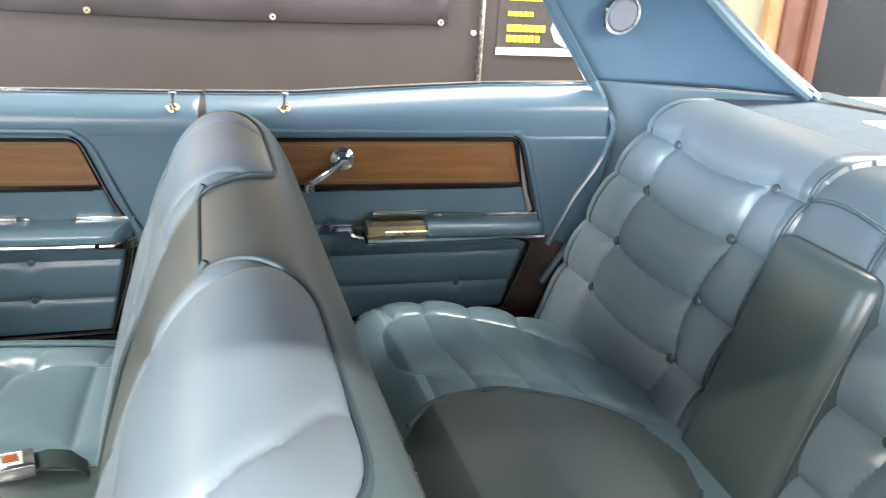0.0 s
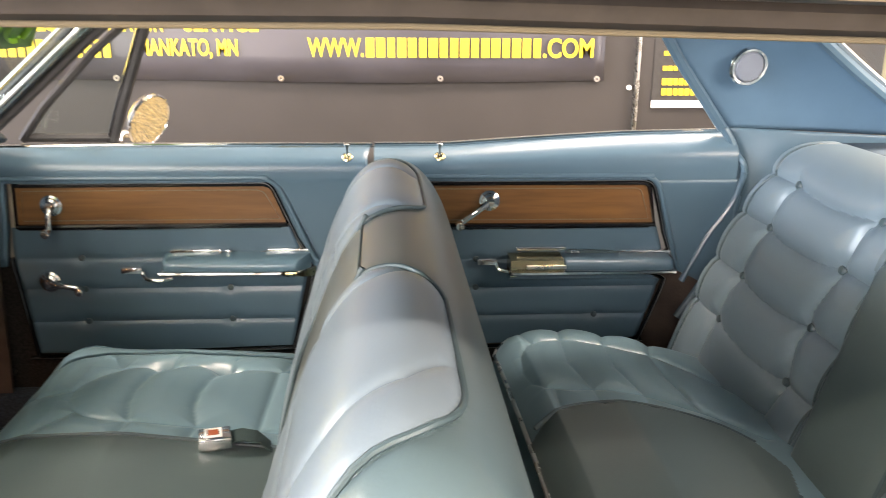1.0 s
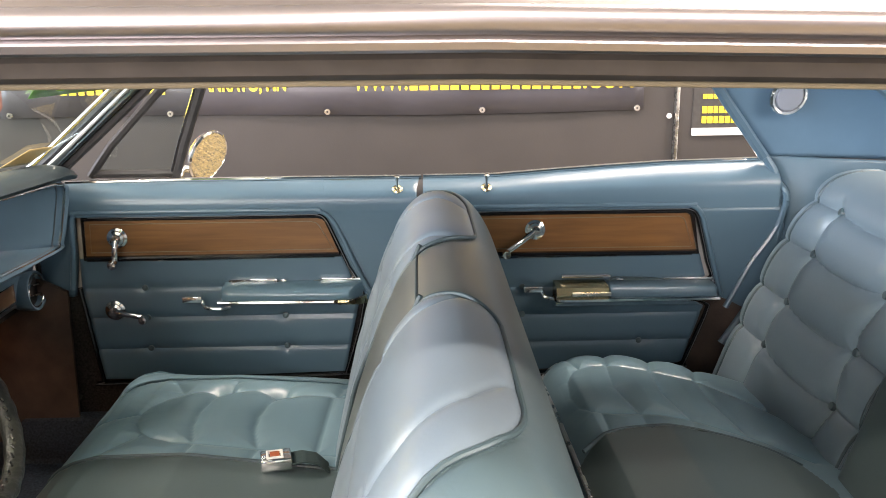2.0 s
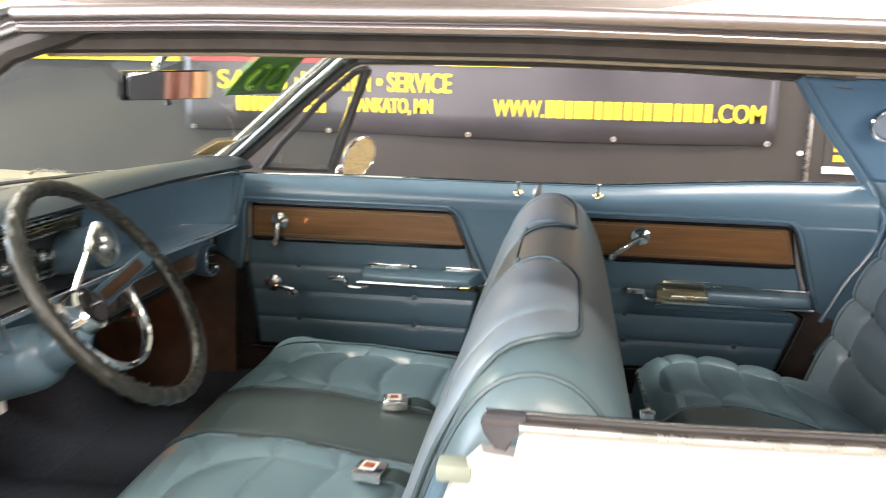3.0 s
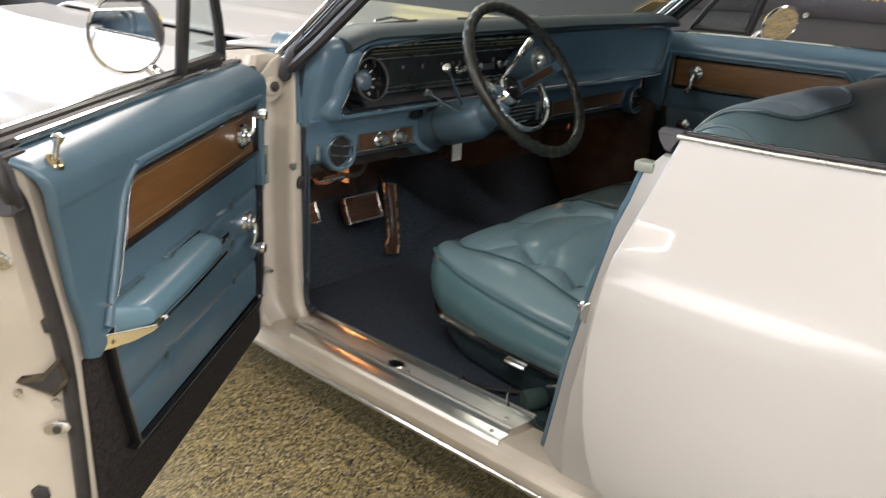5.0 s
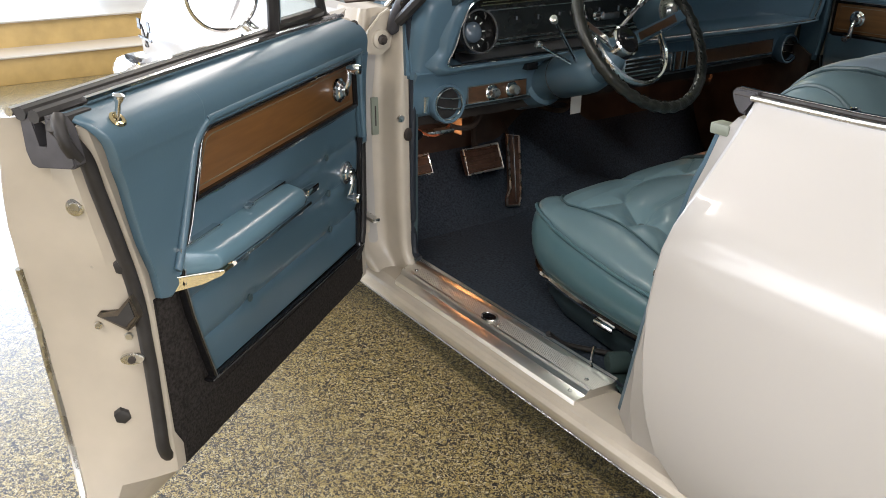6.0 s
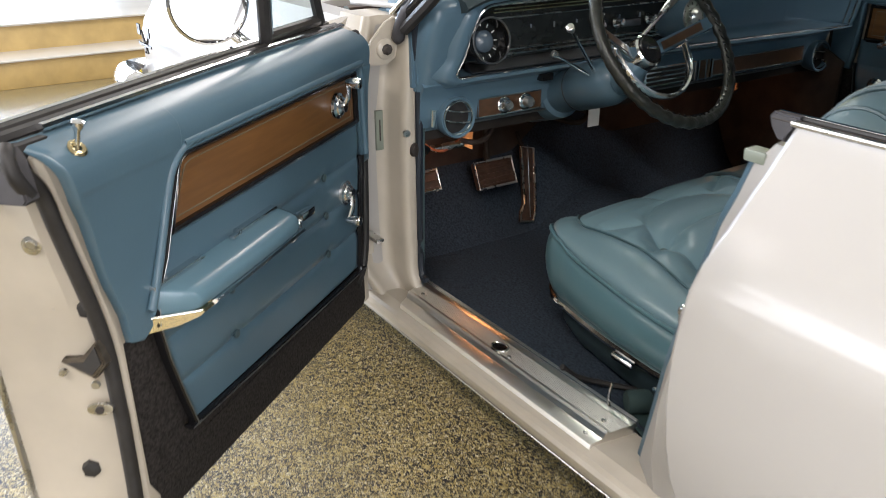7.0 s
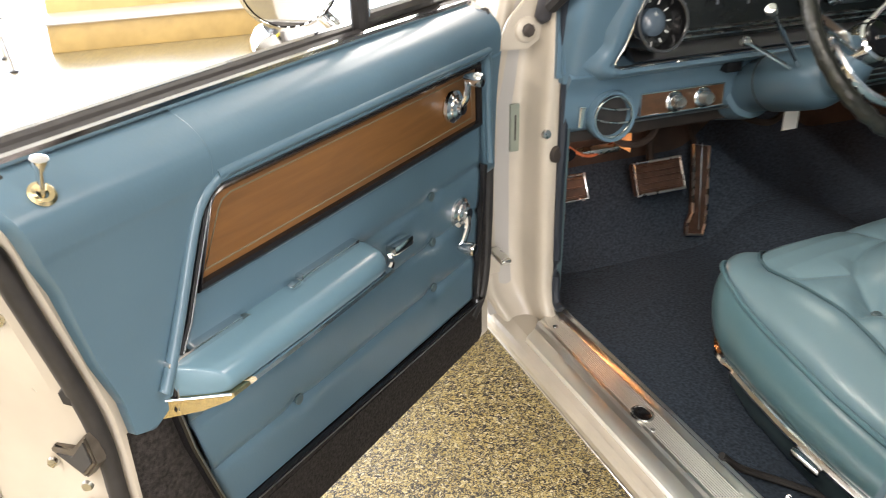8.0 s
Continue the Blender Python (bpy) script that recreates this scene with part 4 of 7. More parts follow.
def door_panel(dr, s, bead, wood_poly, low_poly, seams, low_buttons, low_trim):
    """Bead, wood inlay with bright border and pleated lower panel of a door."""
    part("bead", tube(bmesh.new(), smooth_path(mir(s, [(x, min(0.7205, trim_y(z) + 0.0015), z) for x, z in bead]), 4), 0.0062, 10), VINYL, dr, "moulded blue bead")
    inner = [(x, z) for x, z in wood_poly]
    part("wood_inlay", prism(bmesh.new(), inner, "y", s * 0.727, s * 0.742), WOOD, dr, "walnut wood-grain inlay", smooth=False)
    cx, cz = sum(p[0] for p in inner) / len(inner), sum(p[1] for p in inner) / len(inner)
    loop = [Vector((x + 0.004 * (1 if x > cx else -1), s * 0.727, z + 0.004 * (1 if z > cz else -1))) for x, z in inner]
    part("inlay_border", tube(bmesh.new(), loop, 0.0054, 8, closed=True, flat=1.8, up=(0, 1, 0)), BLACKGLOSS, dr, "black border")
    loop = [Vector((x - 0.012 * (1 if x > cx else -1), s * 0.7268, z - 0.009 * (1 if z > cz else -1))) for x, z in inner]
    part("bright_line", tube(bmesh.new(), loop, 0.0011, 6, closed=True, up=(0, 1, 0)), BEAD, dr, "thin gilt line")
    top = max(p[1] for p in inner)
    for zz in ([] if low_trim[-1][1] > top else [top + 0.0105]) + [min(p[1] for p in inner) - 0.0105]:
        xs = [p[0] for p in inner]
        part("bright_strip", tube(bmesh.new(), [(min(xs), s * 0.726, zz), (max(xs) - 0.01, s * 0.726, zz)], 0.0022, 6), CHROME, dr, "thin chrome strip")
    x0, x1 = min(p[0] for p in low_poly), max(p[0] for p in low_poly)
    z0, z1 = min(p[1] for p in low_poly), max(p[1] for p in low_poly)

    def edge(z, side):
        hits = []
        for (xa, za), (xb, zb) in zip(low_poly, low_poly[1:] + low_poly[:1]):
            if (za - z) * (zb - z) <= 0 and za != zb:
                hits.append(xa + (xb - xa) * (z - za) / (zb - za))
        return (min if side < 0 else max)(hits)

    def face(u, v):
        z = z0 + 0.001 + (z1 - z0 - 0.002) * v
        x = edge(z, -1) + (edge(z, 1) - edge(z, -1)) * u
        d = min(abs(z - q) for q in seams)
        push = 0.005 - 0.006 * math.exp(-d / 0.006)
        for bx, bz in low_buttons:
            push -= 0.005 * math.exp(-((x - bx) ** 2 + (z - bz) ** 2) / 0.00025)
        return Vector((x, s * (0.735 - push), z))

    thicken(part("lower_panel", sheet(bmesh.new(), face, 64, 64), VINYL, dr, "pleated blue vinyl panel", recalc=False), 0.004, 0)
    for bx, bz in low_buttons:
        part("button", lathe(bmesh.new(), [(0.0, 0), (0.007, 0.001), (0.007, 0.004), (0.0, 0.006)], (bx, s * 0.735, bz), (0, -s, 0), 12), WELT, dr)
    part("panel_trim", tube(bmesh.new(), smooth_path(mir(s, [(x, 0.727, z) for x, z in low_trim]), 3), 0.0044, 8, flat=2.0, up=(0, 1, 0)), BLACKGLOSS, dr, "black trim moulding")
    part("panel_bright", tube(bmesh.new(), smooth_path(mir(s, [(x, min(0.7185, trim_y(z) + 0.0012), min(z, 0.8705)) for x, z in low_trim[2:]]), 3), 0.0010, 6, up=(0, 1, 0)), DASHSATIN, dr, "thin bright moulding")


def armrest(dr, s, x0, x1, zt, ash=0.0):
    """Pad on a bright base; x1 is the rear end. ash: length of a gilt ash receiver at its front end."""
    prof = [(0.735, 0.0), (0.6625, 0.0), (0.6595, 0.004), (0.6590, 0.014), (0.6600, 0.024), (0.6635, 0.0305), (0.6690, 0.0345), (0.6780, 0.0362), (0.705, 0.0380), (0.735, 0.0395)]
    xa = x0 + ash
    rings = []
    for t, k, h in ((0.0, 0.78, 0.82), (0.012, 0.84, 0.95), (0.03, 0.88, 1.0), (0.12, 0.93, 1.0), (0.30, 0.98, 1.0), (0.5, 1.0, 1.0), (0.75, 1.0, 1.0), (0.955, 1.0, 1.0), (0.98, 0.985, 0.985), (0.993, 0.955, 0.955), (1.0, 0.90, 0.90)):
        if ash:
            k = max(k, 0.93)
        rings.append([Vector((xa + (x1 - xa) * t, s * (0.735 - (0.735 - y) * k), zt - 0.0270 + 0.0270 * (1 - h) * 0.4 + 0.684 * q * h)) for y, q in prof])
    pad = part("armrest", loft(bmesh.new(), rings), VINYL, dr, "padded blue vinyl armrest", angle=50)
    base = [(0.735, -0.042), (0.722, -0.040), (0.663, -0.010), (0.6565, -0.005), (0.6560, 0.0005), (0.735, 0.0005)]
    part("armrest_base", loft(bmesh.new(), [[Vector((x, s * (0.735 - (0.735 - y) * k), zt - 0.0275 + h)) for y, h in base] for x, k in ((x0, 0.82 if not ash else 0.95), (x0 + 0.02, 0.90 if not ash else 1), (x0 + 0.05, 0.94 if not ash else 1), (x0 + 0.12, 0.985 if not ash else 1), (x1 - 0.05, 1.0), (x1 + 0.006, 1.0))]), CHROME, pad, "bright metal armrest base", angle=14)
    for a, b, dz in ((0.05, 0.36, 0.010), (0.70, 1.015, 0.0)):
        xa_, xb_ = x0 + (x1 - x0) * a, x0 + (x1 - x0) * b
        part("bracket", B(xa_, xb_, *sorted((s * 0.712, s * 0.730)), zt - 0.002 + dz, zt + 0.006 + dz, 0.002), CHROME, pad, "chrome strip")
    part("bracket_end", B(x1 + 0.003, x1 + 0.008, *sorted((s * 0.714, s * 0.730)), zt - 0.030, zt + 0.006, 0.0015), CHROME, pad, "chrome end piece")
    xa_, xb_ = x0 + (x1 - x0) * 0.36, x0 + (x1 - x0) * 0.70
    part("pull_cup", prism(bmesh.new(), [(xa_, zt + 0.002), (xa_ + 0.01, zt + 0.007), (xb_ - 0.03, zt + 0.004), (xb_, zt), (xb_, zt - 0.012), (xa_, zt - 0.012)], "y", s * 0.720, s * 0.731), WELT, pad, "dark pull cup")
    part("clip", B(xa_ + 0.012, xa_ + 0.030, *sorted((s * 0.706, s * 0.718)), zt + 0.002, zt + 0.008, 0.002), CHROME, pad)
    if ash:
        tray = part("ash_receiver", loft(bmesh.new(), [[Vector((x, s * y, z)) for y, z in ((0.735, zt - 0.040), (0.668, zt - 0.040), (0.663, zt - 0.018), (0.671, zt - 0.003), (0.70, zt), (0.735, zt))] for x in (x0, x0 + 0.006, x0 + ash - 0.004)]), BRASS, pad, "gilt metal ash receiver", angle=25)
        part("lid_grip", B(x0 + 0.035, x0 + ash, *sorted((s * 0.658, s * 0.690)), zt - 0.020, zt - 0.012, 0.002), SATIN, tray)


def front_armrest(dr, s, x0, x1, zt):
    """Flat sloping pad with a slanted rear end, on a bright base that ends in a gilt cap."""

    def end(y, grow=0.0):
        return x1 + grow - 0.75 * (0.727 - y)

    prof = [(0.735, 0.0), (0.715, -0.001), (0.694, -0.006), (0.6845, -0.010), (0.6785, -0.0165), (0.6762, -0.026), (0.6790, -0.034), (0.690, -0.037), (0.735, -0.037)]
    rings = []
    for t, k, h in ((0.0, 0.70, 0.72), (0.008, 0.84, 0.90), (0.025, 0.90, 0.97), (0.07, 0.93, 1.0), (0.30, 0.97, 1.0), (0.60, 1.0, 1.0), (0.90, 1.0, 1.0), (0.985, 1.0, 1.0), (0.996, 0.985, 0.96), (1.0, 0.95, 0.86)):
        ring_ = []
        for y, q in prof:
            yy = 0.735 - (0.735 - y) * k
            ring_.append(Vector((x0 + (end(yy) - x0) * t, s * yy, zt - 0.0185 + (q + 0.0185) * h)))
        rings.append(ring_)
    pad = part("armrest", loft(bmesh.new(), rings), LITPAD, dr, "padded blue vinyl armrest", angle=50)
    low = [(0.735, -0.037), (0.6745, -0.035), (0.673, -0.039), (0.678, -0.044)]
    rings = []
    for t, drop in ((0.0, 0.0), (0.06, 0.006), (0.3, 0.008), (0.7, 0.012), (0.86, 0.014), (0.915, 0.015)):
        k = 0.90 + 0.10 * min(1.0, t / 0.6)
        rings.append([Vector((x0 - 0.006 + (end(0.735 - (0.735 - y) * k) - x0) * t, s * (0.735 - (0.735 - y) * k), zt + h)) for y, h in low + [(0.700, -0.046 - 0.6 * drop), (0.735, -0.047 - drop)]])
    part("armrest_base", loft(bmesh.new(), rings), CHROME, pad, "bright metal armrest base", angle=14)
    cap_ = low + [(0.700, -0.0535), (0.735, -0.060)]
    part("base_cap", loft(bmesh.new(), [[Vector((x0 + (end(y, 0.003) - x0) * t, s * y, zt + h)) for y, h in cap_] for t in (0.917, 1.0)]), BRASS, pad, "gilt end cap", angle=14)
    part("cap_lip", tube(bmesh.new(), [(end(y, 0.004), s * y, zt + h) for y, h in ((0.730, 0.004), (0.730, -0.037), (0.700, -0.0365), (0.6745, -0.0355))], 0.0019, 6), SATIN, pad, "satin lip")
    for xa_, xb_ in ((x1 - 0.105, x1), (x0 + 0.015, x0 + 0.125)):
        part("bracket", B(xa_, xb_, *sorted((s * 0.7165, s * 0.731)), zt - 0.001, zt + 0.007, 0.002), CHROME, pad, "chrome strip")
    part("bracket_step", B(x0 + 0.121, x0 + 0.127, *sorted((s * 0.7165, s * 0.731)), zt - 0.016, zt + 0.007, 0.0015), CHROME, pad)
    part("pull_cup", prism(bmesh.new(), [(x0 + 0.125, zt + 0.002), (x0 + 0.135, zt - 0.002), (x1 - 0.13, zt - 0.002), (x1 - 0.105, zt + 0.002), (x1 - 0.105, zt - 0.012), (x0 + 0.125, zt - 0.012)], "y", s * 0.721, s * 0.731), WELT, pad, "dark pull cup")
    part("clip", B(x0 + 0.135, x0 + 0.150, *sorted((s * 0.712, s * 0.722)), zt + 0.000, zt + 0.007, 0.002), CHROME, pad)


def latch_handle(dr, s, x, z):
    """Inside release: a chrome paddle with a bent bracket below."""
    paddle = part("release_handle", B(x, x + 0.046, *sorted((s * 0.706, s * 0.724)), z - 0.006, z + 0.009, 0.0045), CHROME, dr, "chrome release handle")
    part("bracket", tube(bmesh.new(), smooth_path(mir(s, [(x + 0.045, 0.718, z - 0.004), (x + 0.052, 0.712, z - 0.018), (x + 0.085, 0.708, z - 0.022), (x + 0.11, 0.715, z - 0.018)]), 5), 0.005, 8), CHROME, paddle)


def belt_strips(dr, s, pts, front):
    """Window sill: inner bright strip, rubber sweeps, glass slot and outer bright strip."""
    for name, dy, dz, r, mat, lab in (("sill_strip", 0.768, 0.002, 0.0050, CHROME, "chrome sill strip"), ("inner_sweep", 0.776, 0.001, 0.0050, BLACK, "black rubber sweep"), ("outer_sweep", 0.789, -0.003, 0.0052, GREYRUBBER, "rubber sweep"), ("outer_strip", 0.800, -0.003, 0.0055, CHROME, "chrome belt strip")):
        if s < 0 and not front:
            dy, r = 0.757 + 0.55 * (dy - 0.768), 0.75 * r
            mat = SATIN if name == "outer_strip" else mat
        line = [(-0.003, pts[0][1])] + pts[1:] if s < 0 and not front and name == "outer_strip" else pts
        if s < 0 and front:
            dy, dz, r = {"sill_strip": (0.764, 0.003, 0.0058), "inner_sweep": (0.778, 0.000, 0.0085), "outer_sweep": (0.797, 0.002, 0.0085), "outer_strip": (0.813, 0.003, 0.0060)}[name]
            mat = BLACK if "sweep" in name else mat
            line = pts[:-1] + [(-0.083, 0.9445)] if name == "sill_strip" else pts[:-1] + [(-0.012, 0.944)]
        part(name, tube(bmesh.new(), mir(s, [(x, dy, z + dz) for x, z in line]), r, 8), mat, dr, lab)


def front_door(s, base, turn, label, crank_arms, mirror_style):
    dr = thing("front_door", base, label, "car door", "doors of the car", turn)

    def xi(z):
        return table(z, [(0.30, -0.135), (0.43, -0.131), (0.55, -0.131), (0.67, -0.126), (0.75, -0.107), (0.84, -0.083), (0.92, -0.060), (0.95, -0.042)])

    def xo(z):
        return table(z, [(0.30, -0.012), (0.36, -0.044), (0.43, -0.058), (0.51, -0.064), (0.62, -0.061), (0.70, -0.051), (0.757, -0.040), (0.85, -0.024), (0.94, -0.016)])

    xfr = -0.885 if s < 0 else -0.932
    rings = []
    for z in (0.295, 0.31, 0.36, 0.42, 0.48, 0.55, 0.62, 0.68, 0.72, 0.757, 0.785, 0.815, 0.845, 0.87, 0.90, 0.925, 0.938):
        yo = table(z, DOOR_SIDE if s < 0 else SIDE) + 0.003
        yi = max(0.742, trim_y(z) + 0.014) if z > 0.36 else 0.742 + (0.36 - z) * 0.9
        yi = min(yi, yo - 0.004)
        d = yo - yi
        rings.append([Vector((x, s * y, z)) for x, y in ((xfr, yi), (xfr - 0.03, yi + 0.45 * d), (-1.005, yo - 0.012), (-1.010, yo), (xo(z), yo), (xo(z) - 0.004, yo - 0.010), (xo(z) - 0.028, yi + 0.55 * d), (xi(z) + 0.030, yi + 0.22 * d), (xi(z) + 0.004, yi))])
    part("outer_shell", loft(bmesh.new(), rings), JAMB, dr, "cream white painted door shell", angle=28)
    # padded upper trim, in one roll along the sill and a panel behind the bead
    zs = [0.872, 0.878, 0.884, 0.890, 0.896, 0.902, 0.908, 0.914, 0.919, 0.924, 0.929, 0.934, 0.939, 0.943]
    ends = lambda z: (xfr + 0.013 + 0.02 * (z > 0.93), -0.250)
    tip = lambda z: (max(xi(z) + 0.011, -0.042 if s > 0 else -1.0), z)
    roll = [[Vector((ends(z)[0] + (ends(z)[1] - ends(z)[0]) * t, s * y, z)) for z, y in [(z, trim_y(z)) for z in zs] + [(0.943, 0.772), (0.872, 0.772)]] for t in [i / 10 for i in range(11)]]
    part("sill_roll", loft(bmesh.new(), roll), VINYL, dr, "padded blue vinyl sill roll")
    rear = [(-0.262, 0.943), (-0.262, 0.872), (-0.256, 0.860), (-0.225, 0.778), (-0.190, 0.700), (-0.172, 0.662), (-0.150, 0.652), (-0.126, 0.660), (-0.120, 0.70), (-0.101, 0.751), (-0.078, 0.839), (-0.0638, 0.872), tip(0.905), tip(0.925), tip(0.943)]
    trim_panel("rear_trim", rear, dr, s)
    trim_panel("front_trim", [(xfr + 0.005, 0.872), (-0.830, 0.872), (-0.836, 0.77), (-0.850, 0.68), (xfr + 0.007, 0.68)], dr, s)
    part("kick_carpet", prism(bmesh.new(), [(xfr + 0.011, 0.68), (xfr + 0.013, 0.48), (xfr + 0.020, 0.44), (xfr + 0.045, 0.41), (-0.80, 0.395), (-0.20, 0.385), (-0.15, 0.398), (-0.133, 0.43), (-0.128, 0.655), (-0.16, 0.655), (-0.18, 0.70), (-0.84, 0.70)], "y", s * 0.7385, s * 0.745, 0.002), KICK, dr, "black carpet kick strip")
    door_panel(dr, s, [(-0.852, 0.70), (-0.842, 0.80), (-0.838, 0.862), (-0.826, 0.8795), (-0.79, 0.8825), (-0.310, 0.8825), (-0.283, 0.881), (-0.262, 0.875), (-0.245, 0.859), (-0.231, 0.833), (-0.194, 0.747), (-0.170, 0.697), (-0.164, 0.688)],
               [(-0.815, 0.777), (-0.812, 0.862), (-0.282, 0.862), (-0.269, 0.858), (-0.262, 0.850), (-0.232, 0.777)],
               [(-0.805, 0.470), (-0.835, 0.70), (-0.832, 0.772), (-0.225, 0.772), (-0.186, 0.668), (-0.228, 0.480)], [0.698, 0.624, 0.547],
               [(-0.69, 0.698), (-0.69, 0.624), (-0.69, 0.547), (-0.365, 0.624), (-0.365, 0.547)],
               [(-0.838, 0.70), (-0.812, 0.50), (-0.804, 0.466), (-0.78, 0.462), (-0.26, 0.474), (-0.232, 0.477), (-0.222, 0.490), (-0.176, 0.662), (-0.210, 0.745), (-0.246, 0.830), (-0.257, 0.854), (-0.269, 0.867), (-0.288, 0.8725), (-0.320, 0.8735), (-0.80, 0.8735)])
    front_armrest(dr, s, -0.505, -0.172, 0.711)
    latch_handle(dr, s, -0.600, 0.672)
    crank(dr, s, (-0.762, 0.732, 0.646), crank_arms[0], length=0.052 if s < 0 else 0.075)
    crank(dr, s, (-0.738, 0.727, 0.822), crank_arms[1], "vent_crank", 0.042 if s < 0 else 0.055)
    lock_knob(dr, s, -0.092, 0.7265, 0.9245)
    belt_strips(dr, s, [(-0.86, 0.941), (-0.60, 0.945), (-0.30, 0.945), (-0.037, 0.944)], True)
    # vent window
    def tum(z):
        return 0.783 - (z - 0.95) * 0.25
    post = [(-0.612, 0.945), (-0.575, 1.04), (-0.535, 1.13), (-0.490, 1.235)]
    vent = part("vent_frame", tube(bmesh.new(), mir(s, [(x, tum(z), z) for x, z in post]), 0.011, 8), BLACK, dr, "black vent window frame")
    part("vent_rail", tube(bmesh.new(), mir(s, [(-0.80, tum(0.958), 0.962), (-0.612, tum(0.958), 0.962)]), 0.010, 8), BLACK, vent)
    part("vent_front", tube(bmesh.new(), mir(s, [(x, tum(z), z) for x, z in ((-0.805, 0.957), (-0.745, 1.03), (-0.62, 1.15), (-0.525, 1.225), (-0.49, 1.235))]), 0.010, 8), BLACK, vent)
    part("vent_bright", tube(bmesh.new(), mir(s, [(x - 0.013, tum(z) - 0.004, z) for x, z in post]), 0.0032, 6), CHROME, vent)
    part("vent_pane", prism(bmesh.new(), [(-0.79, 0.965), (-0.615, 0.965), (-0.50, 1.225), (-0.53, 1.22), (-0.63, 1.14), (-0.745, 1.02)], "y", s * 0.0, s * 0.004), GLASS, vent, "clear vent pane", smooth=False)
    pane = next(o for o in vent.children if o.name.startswith("vent_pane"))
    for v in pane.data.vertices:
        v.co.y += s * UNIT * (tum(v.co.z / UNIT) - 0.002)
    pane.visible_shadow = False
    # outside mirror
    mx, my, mz = (-0.555, 0.850, 1.020) if mirror_style else (-0.563, 0.895, 0.986)
    ax_ = Vector((0.648, 0.763, 0.02) if mirror_style else (1, -0.53, -0.37)).normalized()
    mh = part("outside_mirror", lathe(bmesh.new(), [(0.0, -0.030), (0.030, -0.026), (0.055, -0.012), (0.064, 0.0), (0.066, 0.006), (0.062, 0.010), (0.060, 0.006), (0.0, 0.006)], (mx, s * my, mz), ax_, 32), CHROME, dr, "round chrome mirror housing")
    part("mirror_glass", lathe(bmesh.new(), [(0.0, 0.0065), (0.060, 0.0065), (0.060, 0.0085), (0.0, 0.0085)], (mx, s * my, mz), ax_, 32), MIRROR, mh, "round mirror glass", smooth=False)
    part("mirror_stem", tube(bmesh.new(), smooth_path(mir(s, [(mx - 0.03, my - 0.005, mz - 0.035), (mx - 0.055, my - 0.02, 0.955), (mx - 0.06, my - 0.06, 0.925)]), 5), [0.010] * 10 + [0.013], 10), CHROME, mh)
    part("mirror_foot", lathe(bmesh.new(), [(0.0, -0.012), (0.026, -0.012), (0.024, 0.004), (0.014, 0.012), (0.0, 0.012)], (mx - 0.06, s * (my - 0.072), 0.905), (0, s * 0.5, 1), 18), CHROME, mh)
    edge_x = [(0.93, 0.020), (0.90, 0.002), (0.80, 0.0), (0.68, 0.0), (0.52, 0.008), (0.45, 0.025), (0.42, 0.06)]
    part("edge_seal", tube(bmesh.new(), smooth_path(mir(s, [(xfr + dx, 0.741, z) for z, dx in edge_x]), 5), 0.0095, 8), BLACK, dr, "black rubber edge seal")
    part("bottom_seal", loft(bmesh.new(), [[Vector((x, s * y, z)) for y, z in ((0.7372, 0.440), (0.737, 0.375), (0.742, 0.358), (0.756, 0.350), (0.768, 0.356), (0.752, 0.385), (0.75, 0.440))] for x in (xfr + 0.03, xfr + 0.05, -0.5, -0.20, -0.15)]), KICK, dr, "black lower seal")
    if s < 0:
        # weather strip and fittings on the door's rear edge
        strip = [(xi(z) + 0.020 + 0.02 * (z > 0.9), 0.749, z) for z in [0.938 - 0.016 * i for i in range(35)]] + [(-0.14, 0.76, 0.375), (-0.165, 0.765, 0.365)]
        part("weather_strip", tube(bmesh.new(), smooth_path(mir(s, strip[:-2:3] + strip[-2:]), 4), 0.0098, 10, up=(1, 0, 0)), BLACK, dr, "black rubber weather strip")
        seal = part("top_seal", prism(bmesh.new(), [(s * y, z) for y, z in ((0.731, 0.888), (0.736, 0.883), (0.788, 0.880), (0.796, 0.884), (0.801, 0.900), (0.801, 0.942), (0.783, 0.944), (0.780, 0.906), (0.765, 0.906), (0.765, 0.945), (0.748, 0.943), (0.738, 0.930))], "x", -0.034, -0.013, 0.002), CHARCOAL, dr, "dark rubber seal block")
        part("seal_back", B(-0.080, -0.030, *sorted((s * 0.750, s * 0.803)), 0.878, 0.942, 0.004), BLACK, seal)
        part("seal_lip", tube(bmesh.new(), smooth_path(mir(s, [(-0.022, 0.752, 0.943), (-0.012, 0.744, 0.936), (-0.012, 0.738, 0.915), (-0.026, 0.738, 0.892)]), 5), 0.0085, 10), BLACK, seal)
        part("lock_bolt", lathe(bmesh.new(), [(0.0, 0), (0.012, 0), (0.012, 0.002), (0.0075, 0.003), (0.007, 0.007), (0.0, 0.007)], (-0.058, s * 0.783, 0.815), (1, -s * 0.3, 0), 16), SATIN, dr, "steel dovetail bolt")
        for ez, ey in ((0.722, 0.757), (0.474, 0.800)):
            part("bumper_stop", lathe(bmesh.new(), [(0.0, 0), (0.013, 0), (0.012, 0.012), (0.0, 0.016)], (-0.098, s * ey, ez), (1, -s * 0.6, 0), 6), BLACK, dr, "black rubber stop")
        latch = part("latch", prism(bmesh.new(), [(0.746, 0.680), (0.737, 0.649), (0.758, 0.624), (0.808, 0.639), (0.800, 0.648), (0.770, 0.652)], "x", -0.100, -0.086, 0.002), DARKSTEEL, dr, "dark steel door latch")
        for v in latch.data.vertices:
            v.co.y *= s
